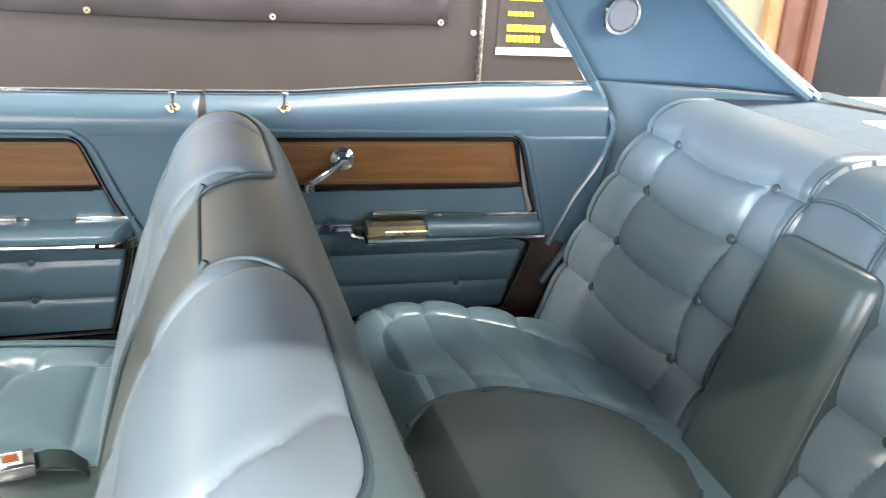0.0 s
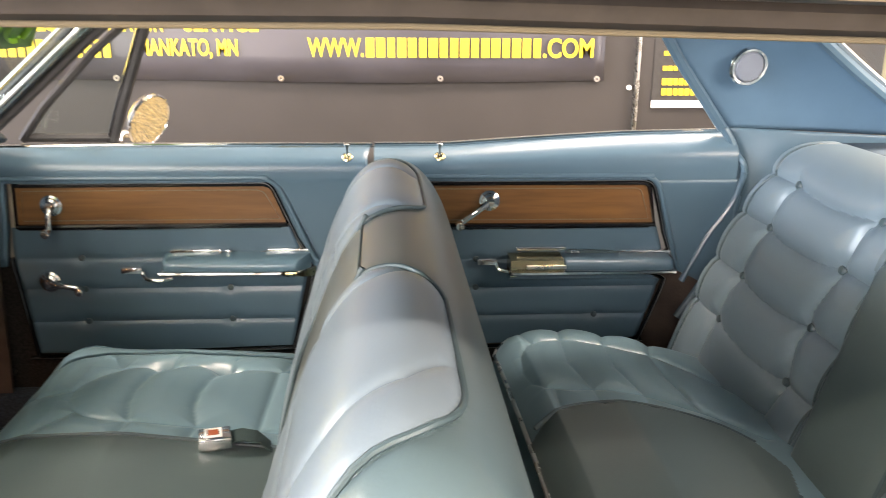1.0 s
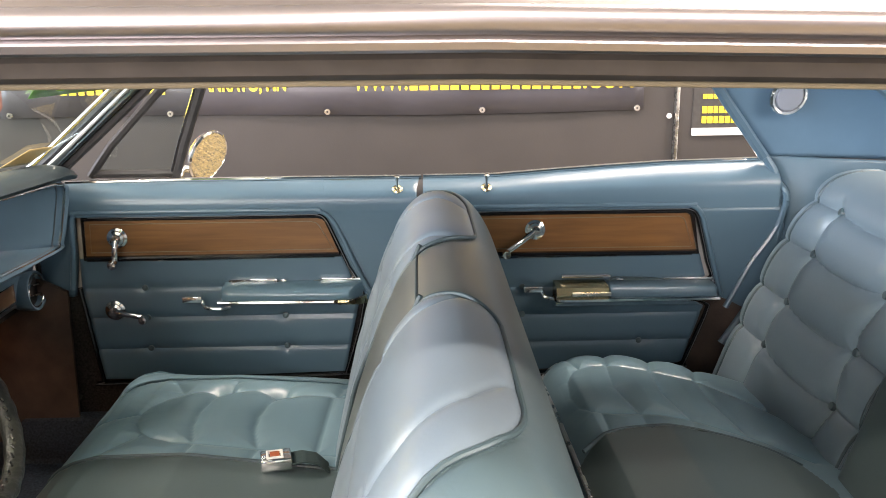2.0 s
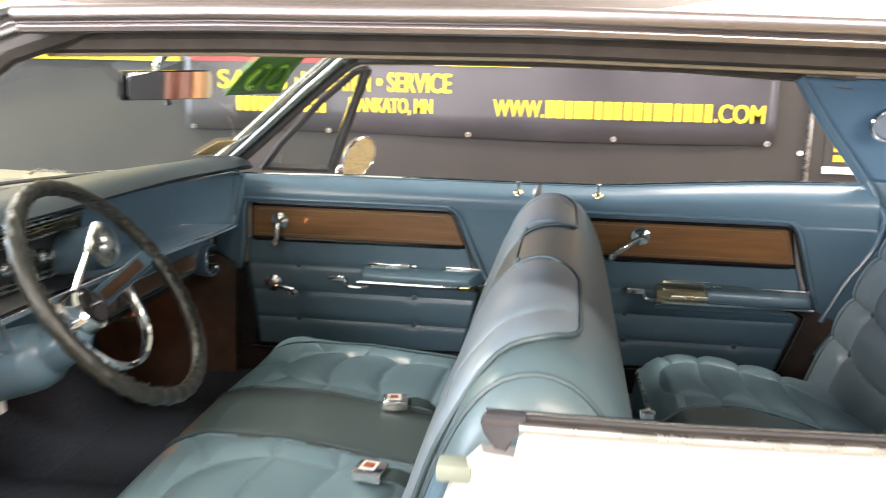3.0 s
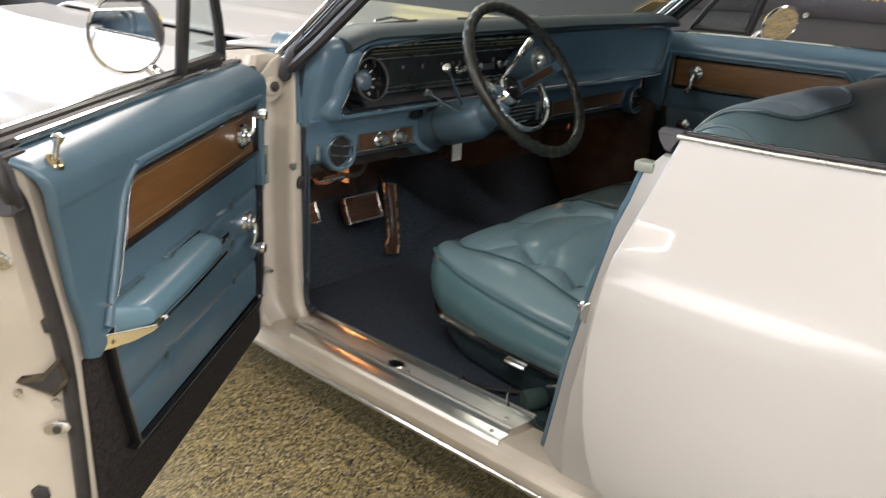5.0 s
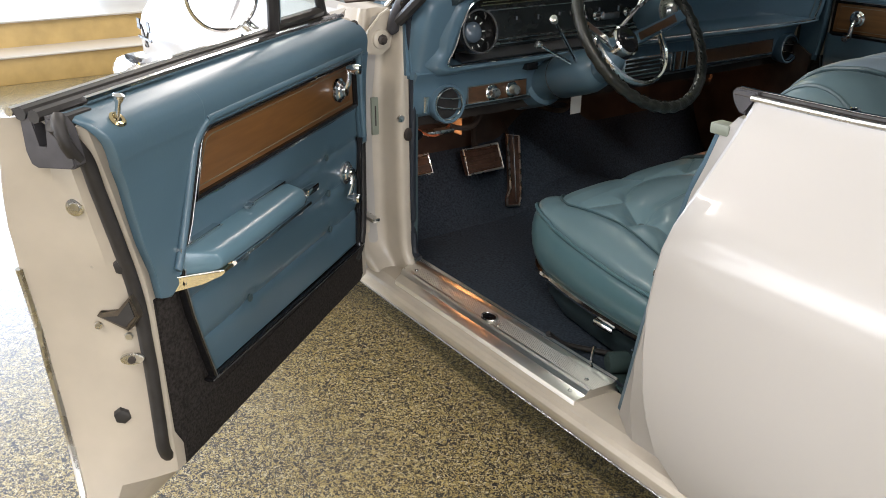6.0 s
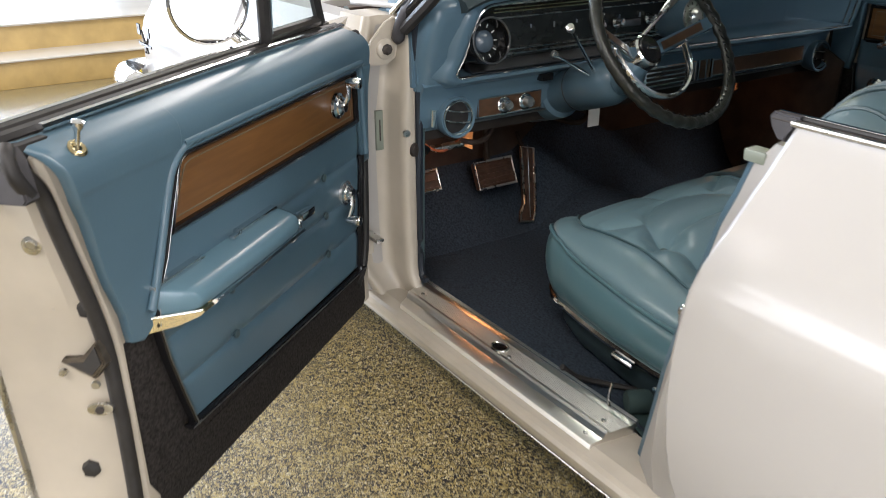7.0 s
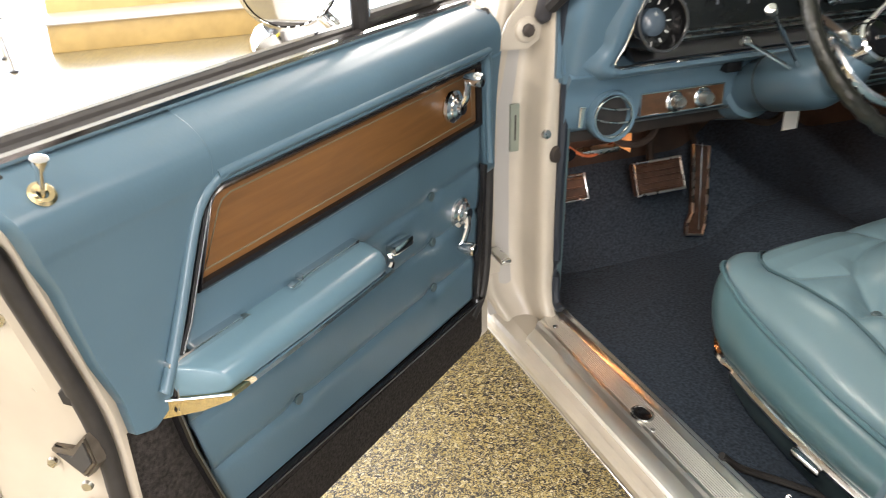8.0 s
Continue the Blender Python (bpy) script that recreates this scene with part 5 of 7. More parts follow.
        part("latch_mouth", prism(bmesh.new(), [(s * 0.748, 0.672), (s * 0.742, 0.650), (s * 0.759, 0.631), (s * 0.796, 0.640), (s * 0.770, 0.646)], "x", -0.095, -0.0845), BLACK, latch)
        plate = part("drain_plate", lathe(bmesh.new(), [(0.0, 0), (0.017, 0), (0.016, 0.004), (0.010, 0.005), (0.0, 0.004)], (-0.094, s * 0.764, 0.576), (1, -s * 0.5, 0), 20), SATIN, dr, "oval steel plate")
        for v in plate.data.vertices:
            v.co.z = UNIT * (0.576 + 0.55 * (v.co.z / UNIT - 0.576))
        part("plate_bolt", lathe(bmesh.new(), [(0.0, 0.004), (0.006, 0.004), (0.0055, 0.008), (0.0, 0.009)], (-0.094, s * 0.764, 0.576), (1, -s * 0.5, 0), 8), GREYRUBBER, plate)
        for ey, ez in ((0.793, 0.722), (0.804, 0.627), (0.756, 0.618)):
            part("screw", lathe(bmesh.new(), [(0.0, 0), (0.006, 0), (0.005, 0.004), (0.0, 0.004)], (-0.085, s * ey, ez), (1, -s * 0.5, 0), 10), SATIN, dr)
        part("edge_guard", tube(bmesh.new(), mir(s, [(xo(z) + 0.002, side_y(z) + 0.002, z) for z in (0.31, 0.36, 0.42, 0.48, 0.55, 0.62, 0.68, 0.72)]), 0.005, 6), SATIN, dr, "bright door edge guard")
    return dr


front_door(-1, (-1.035, -0.820, 0.30), -52.3, "open cream front door with blue vinyl and wood trim", ((0.75, -1), (-0.15, 1)), True)
front_door(1, (-1.035, 0.820, 0.30), 0, "closed cream front door with blue vinyl and wood trim", ((1, -0.18), (-0.10, -1)), False)


def rear_door(s, label):
    dr = thing("rear_door", (0.4, s * 0.8, 0.30), label, "car door", "doors of the car")

    def xf(z):
        return table(z, [(0.30, -0.005), (0.36, -0.038), (0.43, -0.052), (0.51, -0.058), (0.62, -0.055), (0.70, -0.045), (0.747, -0.036), (0.85, -0.018), (0.94, -0.003)])

    def xr(z):
        return table(z, [(0.30, 0.55), (0.45, 0.60), (0.60, 0.72), (0.75, 0.80), (0.94, 0.84)])

    low = 0.013 if s < 0 else 0.0  # the near sill sits a little lower

    def belt(x):
        return (0.4 if s < 0 else 1.0) * table(x, [(0.0, 0.0), (0.14, 0.001), (0.27, 0.010), (0.40, 0.018), (0.53, 0.025), (0.75, 0.030)])

    rings = []
    for z in (0.295, 0.31, 0.36, 0.42, 0.48, 0.55, 0.62, 0.68, 0.72, 0.757, 0.785, 0.815, 0.845, 0.87, 0.90, 0.923, 0.932):
        yo, yi = side_y(z) + 0.003, min(side_y(z) - 0.002, max(0.742, trim_y(z) + 0.014)) if z > 0.36 else 0.742 + (0.36 - z) * 0.9
        lift = max(0.0, (z - 0.85) / 0.082)
        row = [(xf(z) + 0.03, yi), (xf(z) + 0.012, yo - 0.02), (xf(z) + 0.002, yo - 0.004)]
        row += [(xf(z) + 0.008 + (xr(z) - 0.01 - xf(z)) * i / 10, yo) for i in range(11)]
        row += [(xr(z), yo - 0.01), (xr(z) - 0.02, yi)]
        rings.append([Vector((x, s * y, z + lift * (belt(x) - 0.6 * low))) for x, y in row])
    part("outer_shell", loft(bmesh.new(), rings), PAINT, dr, "cream white painted door shell", angle=28)
    zs = [0.872, 0.878, 0.884, 0.890, 0.896, 0.902, 0.908, 0.914, 0.919, 0.924, 0.929, 0.934, 0.939, 0.943]
    roll = []
    for t in [i / 20 for i in range(21)]:
        x = (-0.033 if s > 0 else 0.035) + (0.826 if s > 0 else 0.758) * t
        k = belt(x)
        roll.append([Vector((x, s * y, z + (k - 1.15 * low) * (z - 0.872) / 0.071)) for z, y in [(z, trim_y(z)) for z in zs] + [(0.943, 0.772), (0.872, 0.772)]])
    part("sill_roll", loft(bmesh.new(), roll), VINYL, dr, "padded blue vinyl sill roll")
    rear = [(0.598, 0.872), (0.612, 0.855), (0.636, 0.765), (0.664, 0.655), (0.70, 0.640), (0.74, 0.62), (0.786, 0.68), (0.806, 0.78), (0.806, 0.872)]
    trim_panel("rear_trim", rear, dr, s)
    if s > 0:
        trim_panel("front_trim", [(-0.022, 0.872), (0.026, 0.872), (0.024, 0.46), (-0.022, 0.46)], dr, s)
    part("kick_carpet", prism(bmesh.new(), [(-0.02, 0.70), (-0.02, 0.42), (0.0, 0.39), (0.58, 0.39), (0.70, 0.46), (0.775, 0.60), (0.775, 0.66), (0.62, 0.70)], "y", s * 0.7385, s * 0.745, 0.002), BROWN, dr, "dark brown carpet kick strip")
    door_panel(dr, s, [(0.028, 0.66), (0.028, 0.862), (0.040, 0.8795), (0.075, 0.8825), (0.560, 0.8815), (0.583, 0.880), (0.602, 0.872), (0.615, 0.856), (0.622, 0.838), (0.646, 0.755), (0.673, 0.660)],
               [(0.055, 0.771), (0.055, 0.861), (0.578, 0.860), (0.588, 0.855), (0.592, 0.847), (0.610, 0.769)],
               [(0.05, 0.470), (0.04, 0.70), (0.04, 0.766), (0.618, 0.764), (0.648, 0.665), (0.590, 0.485)], [0.684, 0.615, 0.543],
               [(0.20, 0.684), (0.485, 0.684), (0.20, 0.615), (0.20, 0.543), (0.485, 0.543)],
               [(0.045, 0.70), (0.046, 0.50), (0.055, 0.468), (0.08, 0.463), (0.56, 0.477), (0.586, 0.480), (0.598, 0.492), (0.655, 0.660), (0.636, 0.745), (0.612, 0.835), (0.605, 0.855), (0.594, 0.866), (0.575, 0.8715), (0.54, 0.8725), (0.07, 0.8735)])
    armrest(dr, s, 0.272, 0.645, 0.700, 0.125)
    latch_handle(dr, s, 0.200, 0.682)
    crank(dr, s, (0.226, 0.727, 0.826), (-1, -0.72), length=0.085)
    lock_knob(dr, s, 0.113, 0.7265, 0.9255 if s > 0 else 0.898)
    belt_strips(dr, s, [(x, 0.945 - low + belt(x)) for x in (-0.032 if s > 0 else -0.034, 0.07, 0.14, 0.20, 0.27, 0.34, 0.40, 0.47, 0.53, 0.64, 0.76)], False)
    if s < 0:
        part("top_seal", prism(bmesh.new(), [(-0.033, 0.937), (-0.038, 0.930), (-0.034, 0.918), (-0.024, 0.905), (-0.014, 0.903), (-0.008, 0.920), (0.002, 0.926), (0.002, 0.937)], "y", *sorted((s * 0.757, s * 0.772)), 0.002), CHARCOAL, dr, "dark rubber window seal")
    return dr


rear_door(1, "closed cream rear door with blue vinyl and wood trim")
rear_door(-1, "closed cream rear door seen from outside")


# ---- car body ----
car = thing("car_body", (-0.2, 0, 0), "cream white four-door hardtop car of the sixties", "car")
for s in (-1, 1):
    # rocker with bright sill plate
    rk = [(0.70, 0.255), (0.70, 0.300), (0.790, 0.303), (0.800, 0.2975), (0.812, 0.2955), (0.819, 0.290), (0.822, 0.280), (0.820, 0.268), (0.812, 0.254), (0.80, 0.238), (0.77, 0.205), (0.72, 0.19)]
    part("rocker", loft(bmesh.new(), [[Vector((x, s * y, z)) for y, z in rk] for x in (-1.15, -1.0, 0.7, 1.2)]), JAMB, car, "cream painted rocker panel", angle=25)
    part("rocker_strip", tube(bmesh.new(), mir(s, [(-1.15, 0.811, 0.249), (0.9, 0.811, 0.249)]), 0.003, 8), CHROME, car, "chrome rocker strip")
    sp = [(0.694, 0.290), (0.694, 0.325), (0.697, 0.3275), (0.702, 0.3215), (0.710, 0.3195)] + [(0.714 + 0.0019 * k, 0.3193 + 0.0009 * (k % 2)) for k in range(21)] + [(0.756, 0.3198), (0.761, 0.3225), (0.766, 0.3195), (0.772, 0.3115), (0.792, 0.3090), (0.797, 0.3068), (0.799, 0.298), (0.793, 0.292)]
    for xa, xb, nm in ((-0.962, -0.262, "sill_plate"), (0.10, 0.60, "rear_sill_plate")):
        pl = part(nm, loft(bmesh.new(), [[Vector((x + dx * (y - 0.705), s * y, z)) for y, z in sp] for x, dx in ((xa, 0.60), (xa + 0.06, 0.1), (xb - 0.04, -0.05), (xb, -0.1))]), ALU, car, "ribbed aluminium sill plate", angle=20)
        if nm == "sill_plate":
            part("emblem", lathe(bmesh.new(), [(0.0, 0), (0.017, 0), (0.019, 0.001), (0.017, 0.0025), (0.014, 0.0015), (0.0, 0.0015)], (-0.606, s * 0.740, 0.3202), (0, 0, 1), 20), BLACKGLOSS, pl, "small oval badge")
            part("badge_ring", tube(bmesh.new(), [(-0.606 + 0.020 * math.cos(k * math.pi / 12), s * (0.740 + 0.015 * math.sin(k * math.pi / 12)), 0.3212) for k in range(24)], 0.0022, 6, closed=True), SATIN, pl)
            for ex, ey in ((-0.90, 0.740), (-0.30, 0.740), (-0.30, 0.782), (-0.565, 0.748)):
                part("screw", lathe(bmesh.new(), [(0.0, 0), (0.005, 0), (0.004, 0.002), (0.0, 0.0015)], (ex, s * ey, 0.3202 if ey < 0.77 else 0.310), (0, 0, 1), 10), SATIN, pl)
    # hinge pillar: recessed jamb between the inner return and the fender
    jamb = [(p.x, p.y) for p in smooth_path([(x, y, 0) for x, y in ((-0.962, 0.714), (-0.953, 0.722), (-0.952, 0.740), (-0.962, 0.752), (-0.992, 0.757), (-1.012, 0.764), (-1.020, 0.785), (-1.020, 0.815), (-1.014, 0.840), (-1.024, 0.858), (-1.05, 0.864))], 4)] + [(-1.12, 0.864), (-1.12, 0.714)]
    rings = []
    for z in (0.298, 0.310, 0.325, 0.345, 0.37, 0.45, 0.60, 0.72, 0.78, 0.83, 0.88, 0.905, 0.935):
        foot = 0.030 * max(0.0, (0.37 - z) / 0.07) ** 2
        wide = table(z, [(0.30, 0.62), (0.36, 0.86), (0.45, 0.97), (0.60, 1.0), (0.72, 0.98), (0.80, 0.80), (0.935, 0.62)])
        rings.append([Vector((x + foot * (x > -1.03), s * (0.714 + (y - 0.714) * wide), z)) for x, y in jamb])
    part("hinge_pillar", loft(bmesh.new(), rings), JAMB, car, "cream painted hinge pillar", angle=40)
    hp = part("hinge", B(-1.03, -1.006, *sorted((s * 0.815, s * 0.835)), 0.640, 0.740, 0.004), JAMB, car, "painted upper hinge")
    hp = part("hinge", B(-1.03, -1.006, *sorted((s * 0.806, s * 0.835)), 0.400, 0.450, 0.004), JAMB, car, "painted lower hinge")
    pk = part("contact_plate", B(-1.024, -1.013, *sorted((s * 0.768, s * 0.786)), 0.642, 0.732, 0.002), POSTCAP, car, "small steel plate")
    part("slot", B(-1.0135, -1.0122, *sorted((s * 0.7755, s * 0.7785)), 0.664, 0.712), GREYRUBBER, pk)
    part("strap", B(-1.0, -0.94, *sorted((s * 0.815, s * 0.835)), 0.452, 0.462, 0.003), SATIN, car)
    cap = part("pillar_cap", lathe(bmesh.new(), [(0.0, 0), (0.022, 0), (0.021, 0.006), (0.017, 0.009), (0.0, 0.009)], (-0.986, s * 0.774, 0.870), (1, 0, 0), 18), JAMB, car)
    part("bolt", lathe(bmesh.new(), [(0.0, 0), (0.012, 0), (0.012, 0.003), (0.008, 0.005), (0.007, 0.010), (0.0, 0.011)], (-0.977, s * 0.774, 0.870), (1, 0, 0), 8), GREYRUBBER, cap)
    part("screw", lathe(bmesh.new(), [(0.0, 0), (0.009, 0), (0.008, 0.006), (0.0, 0.007)], (-0.955, s * 0.745, 0.690), (1, 0, 0), 10), SATIN, car)
    part("door_stop", lathe(bmesh.new(), [(0.0, 0), (0.016, 0), (0.015, 0.008), (0.0, 0.012)], (-0.953, s * 0.726, 0.650), (1, -s * 0.4, 0), 14), GREYRUBBER, car)
    part("windlace", tube(bmesh.new(), smooth_path(mir(s, [(-0.93, 0.712, 0.335), (-0.955, 0.712, 0.37), (-0.952, 0.714, 0.60), (-0.945, 0.716, 0.80), (-0.93, 0.73, 0.93), (-0.86, 0.735, 0.985)]), 6), 0.009, 8), NAVYCORD, car, "dark navy windlace")
    part("fender_flange", prism(bmesh.new(), [(s * y, z) for y, z in ((0.742, 0.940), (0.772, 0.925), (0.806, 0.890), (0.822, 0.856), (0.820, 0.838), (0.770, 0.836), (0.748, 0.850), (0.742, 0.880))], "x", -0.994, -0.985, 0.002), JAMB, car, "cream painted fender flange")
    part("pillar_boot", tube(bmesh.new(), smooth_path(mir(s, [(-0.905, 0.742, 0.985), (-0.940, 0.746, 0.952), (-0.962, 0.750, 0.915), (-0.972, 0.752, 0.880)]), 5), [0.009] * 5 + [0.014] * 5 + [0.0145] * 4 + [0.009, 0.003], 12), CHARCOAL, car, "black rubber pillar boot")
    # centre post stub
    bp = [(0.30, -0.205), (0.40, -0.187), (0.50, -0.170), (0.60, -0.147), (0.68, -0.127), (0.762, -0.105), (0.81, -0.085), (0.862, -0.067), (0.892, -0.040)]
    yb = 0.735 if s < 0 else 0.750
    rings = [[Vector((x, s * y, z)) for x, y in ((xx, yb), (xx + 0.004, yb + 0.017), (xx + 0.055, 0.785 if z < 0.76 else 0.762), (xx + 0.075, max(0.78, side_y(z) - 0.030)), (xx + 0.17, max(0.775, side_y(z) - 0.030)), (xx + 0.17, yb))] for z, xx in (bp if s < 0 else bp[:-1])]
    part("centre_post", loft(bmesh.new(), rings), PAINT, car, "cream painted centre post", angle=40)
    part("windlace", tube(bmesh.new(), smooth_path(mir(s, [(x - 0.003, 0.731, z) for z, x in (bp[:-1] if s < 0 else bp)]), 4), 0.012, 8), VINYL, car, "blue windlace")
    if s < 0:
        part("post_cap", B(-0.080, -0.046, *sorted((s * 0.730, s * 0.756)), 0.860, 0.877, 0.004), POSTCAP, car, "pale plastic post cap")
    else:
        # black block stands in for the shade in the gap between the doors
        part("gap_filler", prism(bmesh.new(), [(s * (trim_y(z) + 0.003), z) for z in (0.60, 0.86, 0.888, 0.900, 0.912, 0.922, 0.932, 0.939, 0.943)] + [(s * 0.772, 0.943), (s * 0.772, 0.60)], "x", -0.075, -0.020), BLACK, car, "black filler for the shaded gap between the doors")
    st = part("striker", lathe(bmesh.new(), [(0.0, 0), (0.020, 0), (0.020, 0.003), (0.008, 0.004), (0.008, 0.020), (0.012, 0.022), (0.012, 0.028), (0.0, 0.028)], (-0.128, s * 0.755, 0.602), (-1, -s * 0.55, 0), 14), SATIN, car, "steel striker bolt")
    # front fender
    fz = [0.30, 0.45, 0.60, 0.72, 0.757, 0.80, 0.85, 0.885, 0.905, 0.915]
    rings = []
    for x in (-2.52, -2.46, -2.38, -2.2, -1.8, -1.40, -1.34, -1.10, -1.02):
        nose = max(0.0, (-2.2 - x) / 0.32)
        row = [Vector((x + 0.10 * nose * (z < 0.6), s * ((side_y(z) + 0.045 * min(1, (-1.02 - x) / 0.8)) - 0.05 * nose**2), z + 0.01 * (-1.02 - x) * (z > 0.8))) for z in fz]
        iy = 0.60 if x < -1.35 else 0.725
        row += [Vector((x, s * (iy + 0.02), 0.912 + 0.012 * (-1.02 - x) + 0.01)), Vector((x, s * iy, 0.85)), Vector((x, s * iy, 0.30))]
        rings.append(row)
    part("fender", loft(bmesh.new(), rings), PAINT, car, "cream white front fender", angle=30)
    if s < 0:
        em = part("flag_emblem", tube(bmesh.new(), mir(s, [(-2.20, 0.962, 0.765), (-2.15, 0.962, 0.70)]), 0.004, 6), BLACKGLOSS, car, "crossed flag badge")
        part("flag", B(-2.225, -2.195, s * 0.966 - 0.002, s * 0.966 + 0.002, 0.752, 0.785), BLACKGLOSS, em)
        part("staff", tube(bmesh.new(), mir(s, [(-2.12, 0.962, 0.765), (-2.17, 0.962, 0.70)]), 0.004, 6), BLACKGLOSS, em)
        part("flag", B(-2.125, -2.095, s * 0.966 - 0.002, s * 0.966 + 0.002, 0.752, 0.785), BLACKGLOSS, em)
        part("badge_bar", B(-2.225, -2.09, s * 0.966 - 0.002, s * 0.966 + 0.002, 0.722, 0.730), BLACKGLOSS, em)
    part("rear_windlace", tube(bmesh.new(), smooth_path(mir(s, [(x, trim_y(z) + 0.001, z) for x, z in ((0.762, 0.968), (0.780, 0.945), (0.801, 0.917), (0.809, 0.893), (0.807, 0.865), (0.798, 0.828), (0.776, 0.786), (0.745, 0.74), (0.716, 0.68), (0.690, 0.625))]), 5), 0.0075, 8), VINYL, car, "blue vinyl windlace")
    # rear quarter
    rings = []
    for x in (0.62, 0.80, 1.0, 1.5, 2.2, 2.85):
        rows_ = [Vector((x, s * (side_y(z) + 0.03 * min(1, max(0, (x - 0.6) / 1.0))), z + 0.02 * (z > 0.8))) for z in (0.28, 0.45, 0.60, 0.72, 0.757, 0.80, 0.85, 0.90, 0.93)]
        rings.append(rows_ + [Vector((x, s * 0.745, 0.955)), Vector((x, s * 0.745, 0.28))])
    part("quarter_panel", loft(bmesh.new(), rings), PAINT, car, "cream white rear quarter panel", angle=30)
    # windscreen pillar: painted core, black rubber and bright mouldings
    ap = [(-0.970, 0.735, 0.925), (-0.885, 0.730, 0.985), (-0.765, 0.712, 1.085), (-0.645, 0.690, 1.185), (-0.55, 0.668, 1.258), (-0.46, 0.650, 1.290)]
    part("screen_pillar", tube(bmesh.new(), mir(s, ap), 0.022, 10), BLACKGLOSS, car, "dark windscreen pillar")
    part("pillar_trim", tube(bmesh.new(), mir(s, [(x + 0.010, y - 0.020, z - 0.002) for x, y, z in ap]), 0.009, 10), CHROME, car, "bright inner pillar moulding")
    part("pillar_rubber", tube(bmesh.new(), mir(s, [(x + 0.022, y + 0.012, z - 0.012) for x, y, z in ap]), 0.013, 8), BLACK, car, "black pillar rubber")
    part("pillar_bright", tube(bmesh.new(), mir(s, [(x - 0.020, y + 0.016, z + 0.016) for x, y, z in ap]), 0.007, 8), CHROME, car, "outer chrome pillar moulding")
    # roof rail: rubber channel, painted rail, drip moulding
    rl = [(-0.50, 0.0), (-0.30, 0.004), (0.0, 0.004), (0.30, -0.003), (0.55, -0.018), (0.68, -0.034)]
    part("rail_seal", tube(bmesh.new(), mir(s, [(min(x, 0.57), 0.656, 1.258 + max(d, -0.020)) for x, d in rl]), 0.013, 8), GREYRUBBER, car, "dark roof rail rubber")
    part("rail_bead", tube(bmesh.new(), mir(s, [(x, 0.662, 1.2435 + d) for x, d in rl]), 0.0019, 8), BEAD, car, "thin tan rail bead")
    part("roof_rail", loft(bmesh.new(), [[Vector((x, s * y, z + d)) for y, z in ((0.640, 1.262), (0.668, 1.268), (0.700, 1.272), (0.700, 1.290), (0.66, 1.31), (0.63, 1.31))] for x, d in rl]), RAIL, car, "dark roof rail channel")
    part("drip_lip", tube(bmesh.new(), mir(s, [(x, 0.703, 1.2685 + d) for x, d in rl]), 0.0060, 8), DRIP, car, "satin rail lip")
    part("drip_moulding", tube(bmesh.new(), mir(s, [(x, 0.708, 1.281 + d) for x, d in rl]), 0.0090, 10), DRIP, car, "chrome drip moulding")
    # sail panel with courtesy lamp
    a_, b_ = [(0.765, 0.745, 0.985), (0.70, 0.715, 1.06), (0.63, 0.680, 1.14), (0.56, 0.645, 1.235)], [(1.215, 0.640, 0.975), (1.10, 0.635, 1.045), (0.98, 0.625, 1.125), (0.84, 0.60, 1.225)]
    bm = sheet(bmesh.new(), lambda u, v: Vector(smooth_path(a_, 4)[round(v * 12)]).lerp(Vector(smooth_path(b_, 4)[round(v * 12)]), u) + Vector((0, 0.03 * math.sin(math.pi * u), 0)), 14, 12)
    for v in bm.verts:
        v.co.y *= s
    thicken(part("sail_panel", bm, HEADLINER, car, "blue lined sail panel"), 0.012, 1 if s < 0 else 1)
    part("window_moulding", tube(bmesh.new(), mir(s, [(x - 0.004, y + 0.002, z) for x, y, z in smooth_path(a_, 4)]), 0.012, 8), BLUEPAINT, car, "blue painted window moulding")
    part("backlight_moulding", tube(bmesh.new(), mir(s, [(x + 0.006, y - 0.004, z) for x, y, z in smooth_path(b_, 4)]), 0.013, 8), BLUEPAINT, car, "blue painted window moulding")
    part("backlight_bright", tube(bmesh.new(), mir(s, [(x + 0.030, y - 0.002, z + 0.004) for x, y, z in smooth_path(b_, 4)]), 0.008, 8), CHROME, car, "bright rear window strip")
    lamp = part("courtesy_lamp", lathe(bmesh.new(), [(0.0, -0.004), (0.043, -0.004), (0.044, 0.004), (0.040, 0.009), (0.035, 0.008), (0.034, 0.004), (0.0, 0.004)], (0.778, s * 0.682, 1.129), (0.10, -s, -0.25), 28), CHROME, car, "chrome courtesy lamp ring")
    part("lens", lathe(bmesh.new(), [(0.0, 0.0045), (0.034, 0.0045), (0.030, 0.010), (0.0, 0.013)], (0.778, s * 0.682, 1.129), (0.10, -s, -0.25), 28), LENS, lamp, "milky lens")
    lace = smooth_path(mir(1, [(0.700, 0.742, 0.53), (0.745, 0.742, 0.60), (0.780, 0.741, 0.68), (0.803, 0.739, 0.78), (0.808, 0.738, 0.84), (0.802, 0.739, 0.90), (0.787, 0.742, 0.95), (0.764, 0.746, 0.988)]), 4)
    bm = sheet(bmesh.new(), lambda u, v: lace[round(v * 28)] + Vector((0.45 * u, -0.104 * u - 0.022 * math.sin(math.pi * min(1, 1.6 * u)) * math.sin(math.pi * v), -0.012 * u)), 16, 28)
    for v in bm.verts:
        v.co.y *= s
    thicken(part("quarter_trim", bm, VINYL, car, "smooth blue vinyl quarter trim", recalc=False), 0.002, 0)
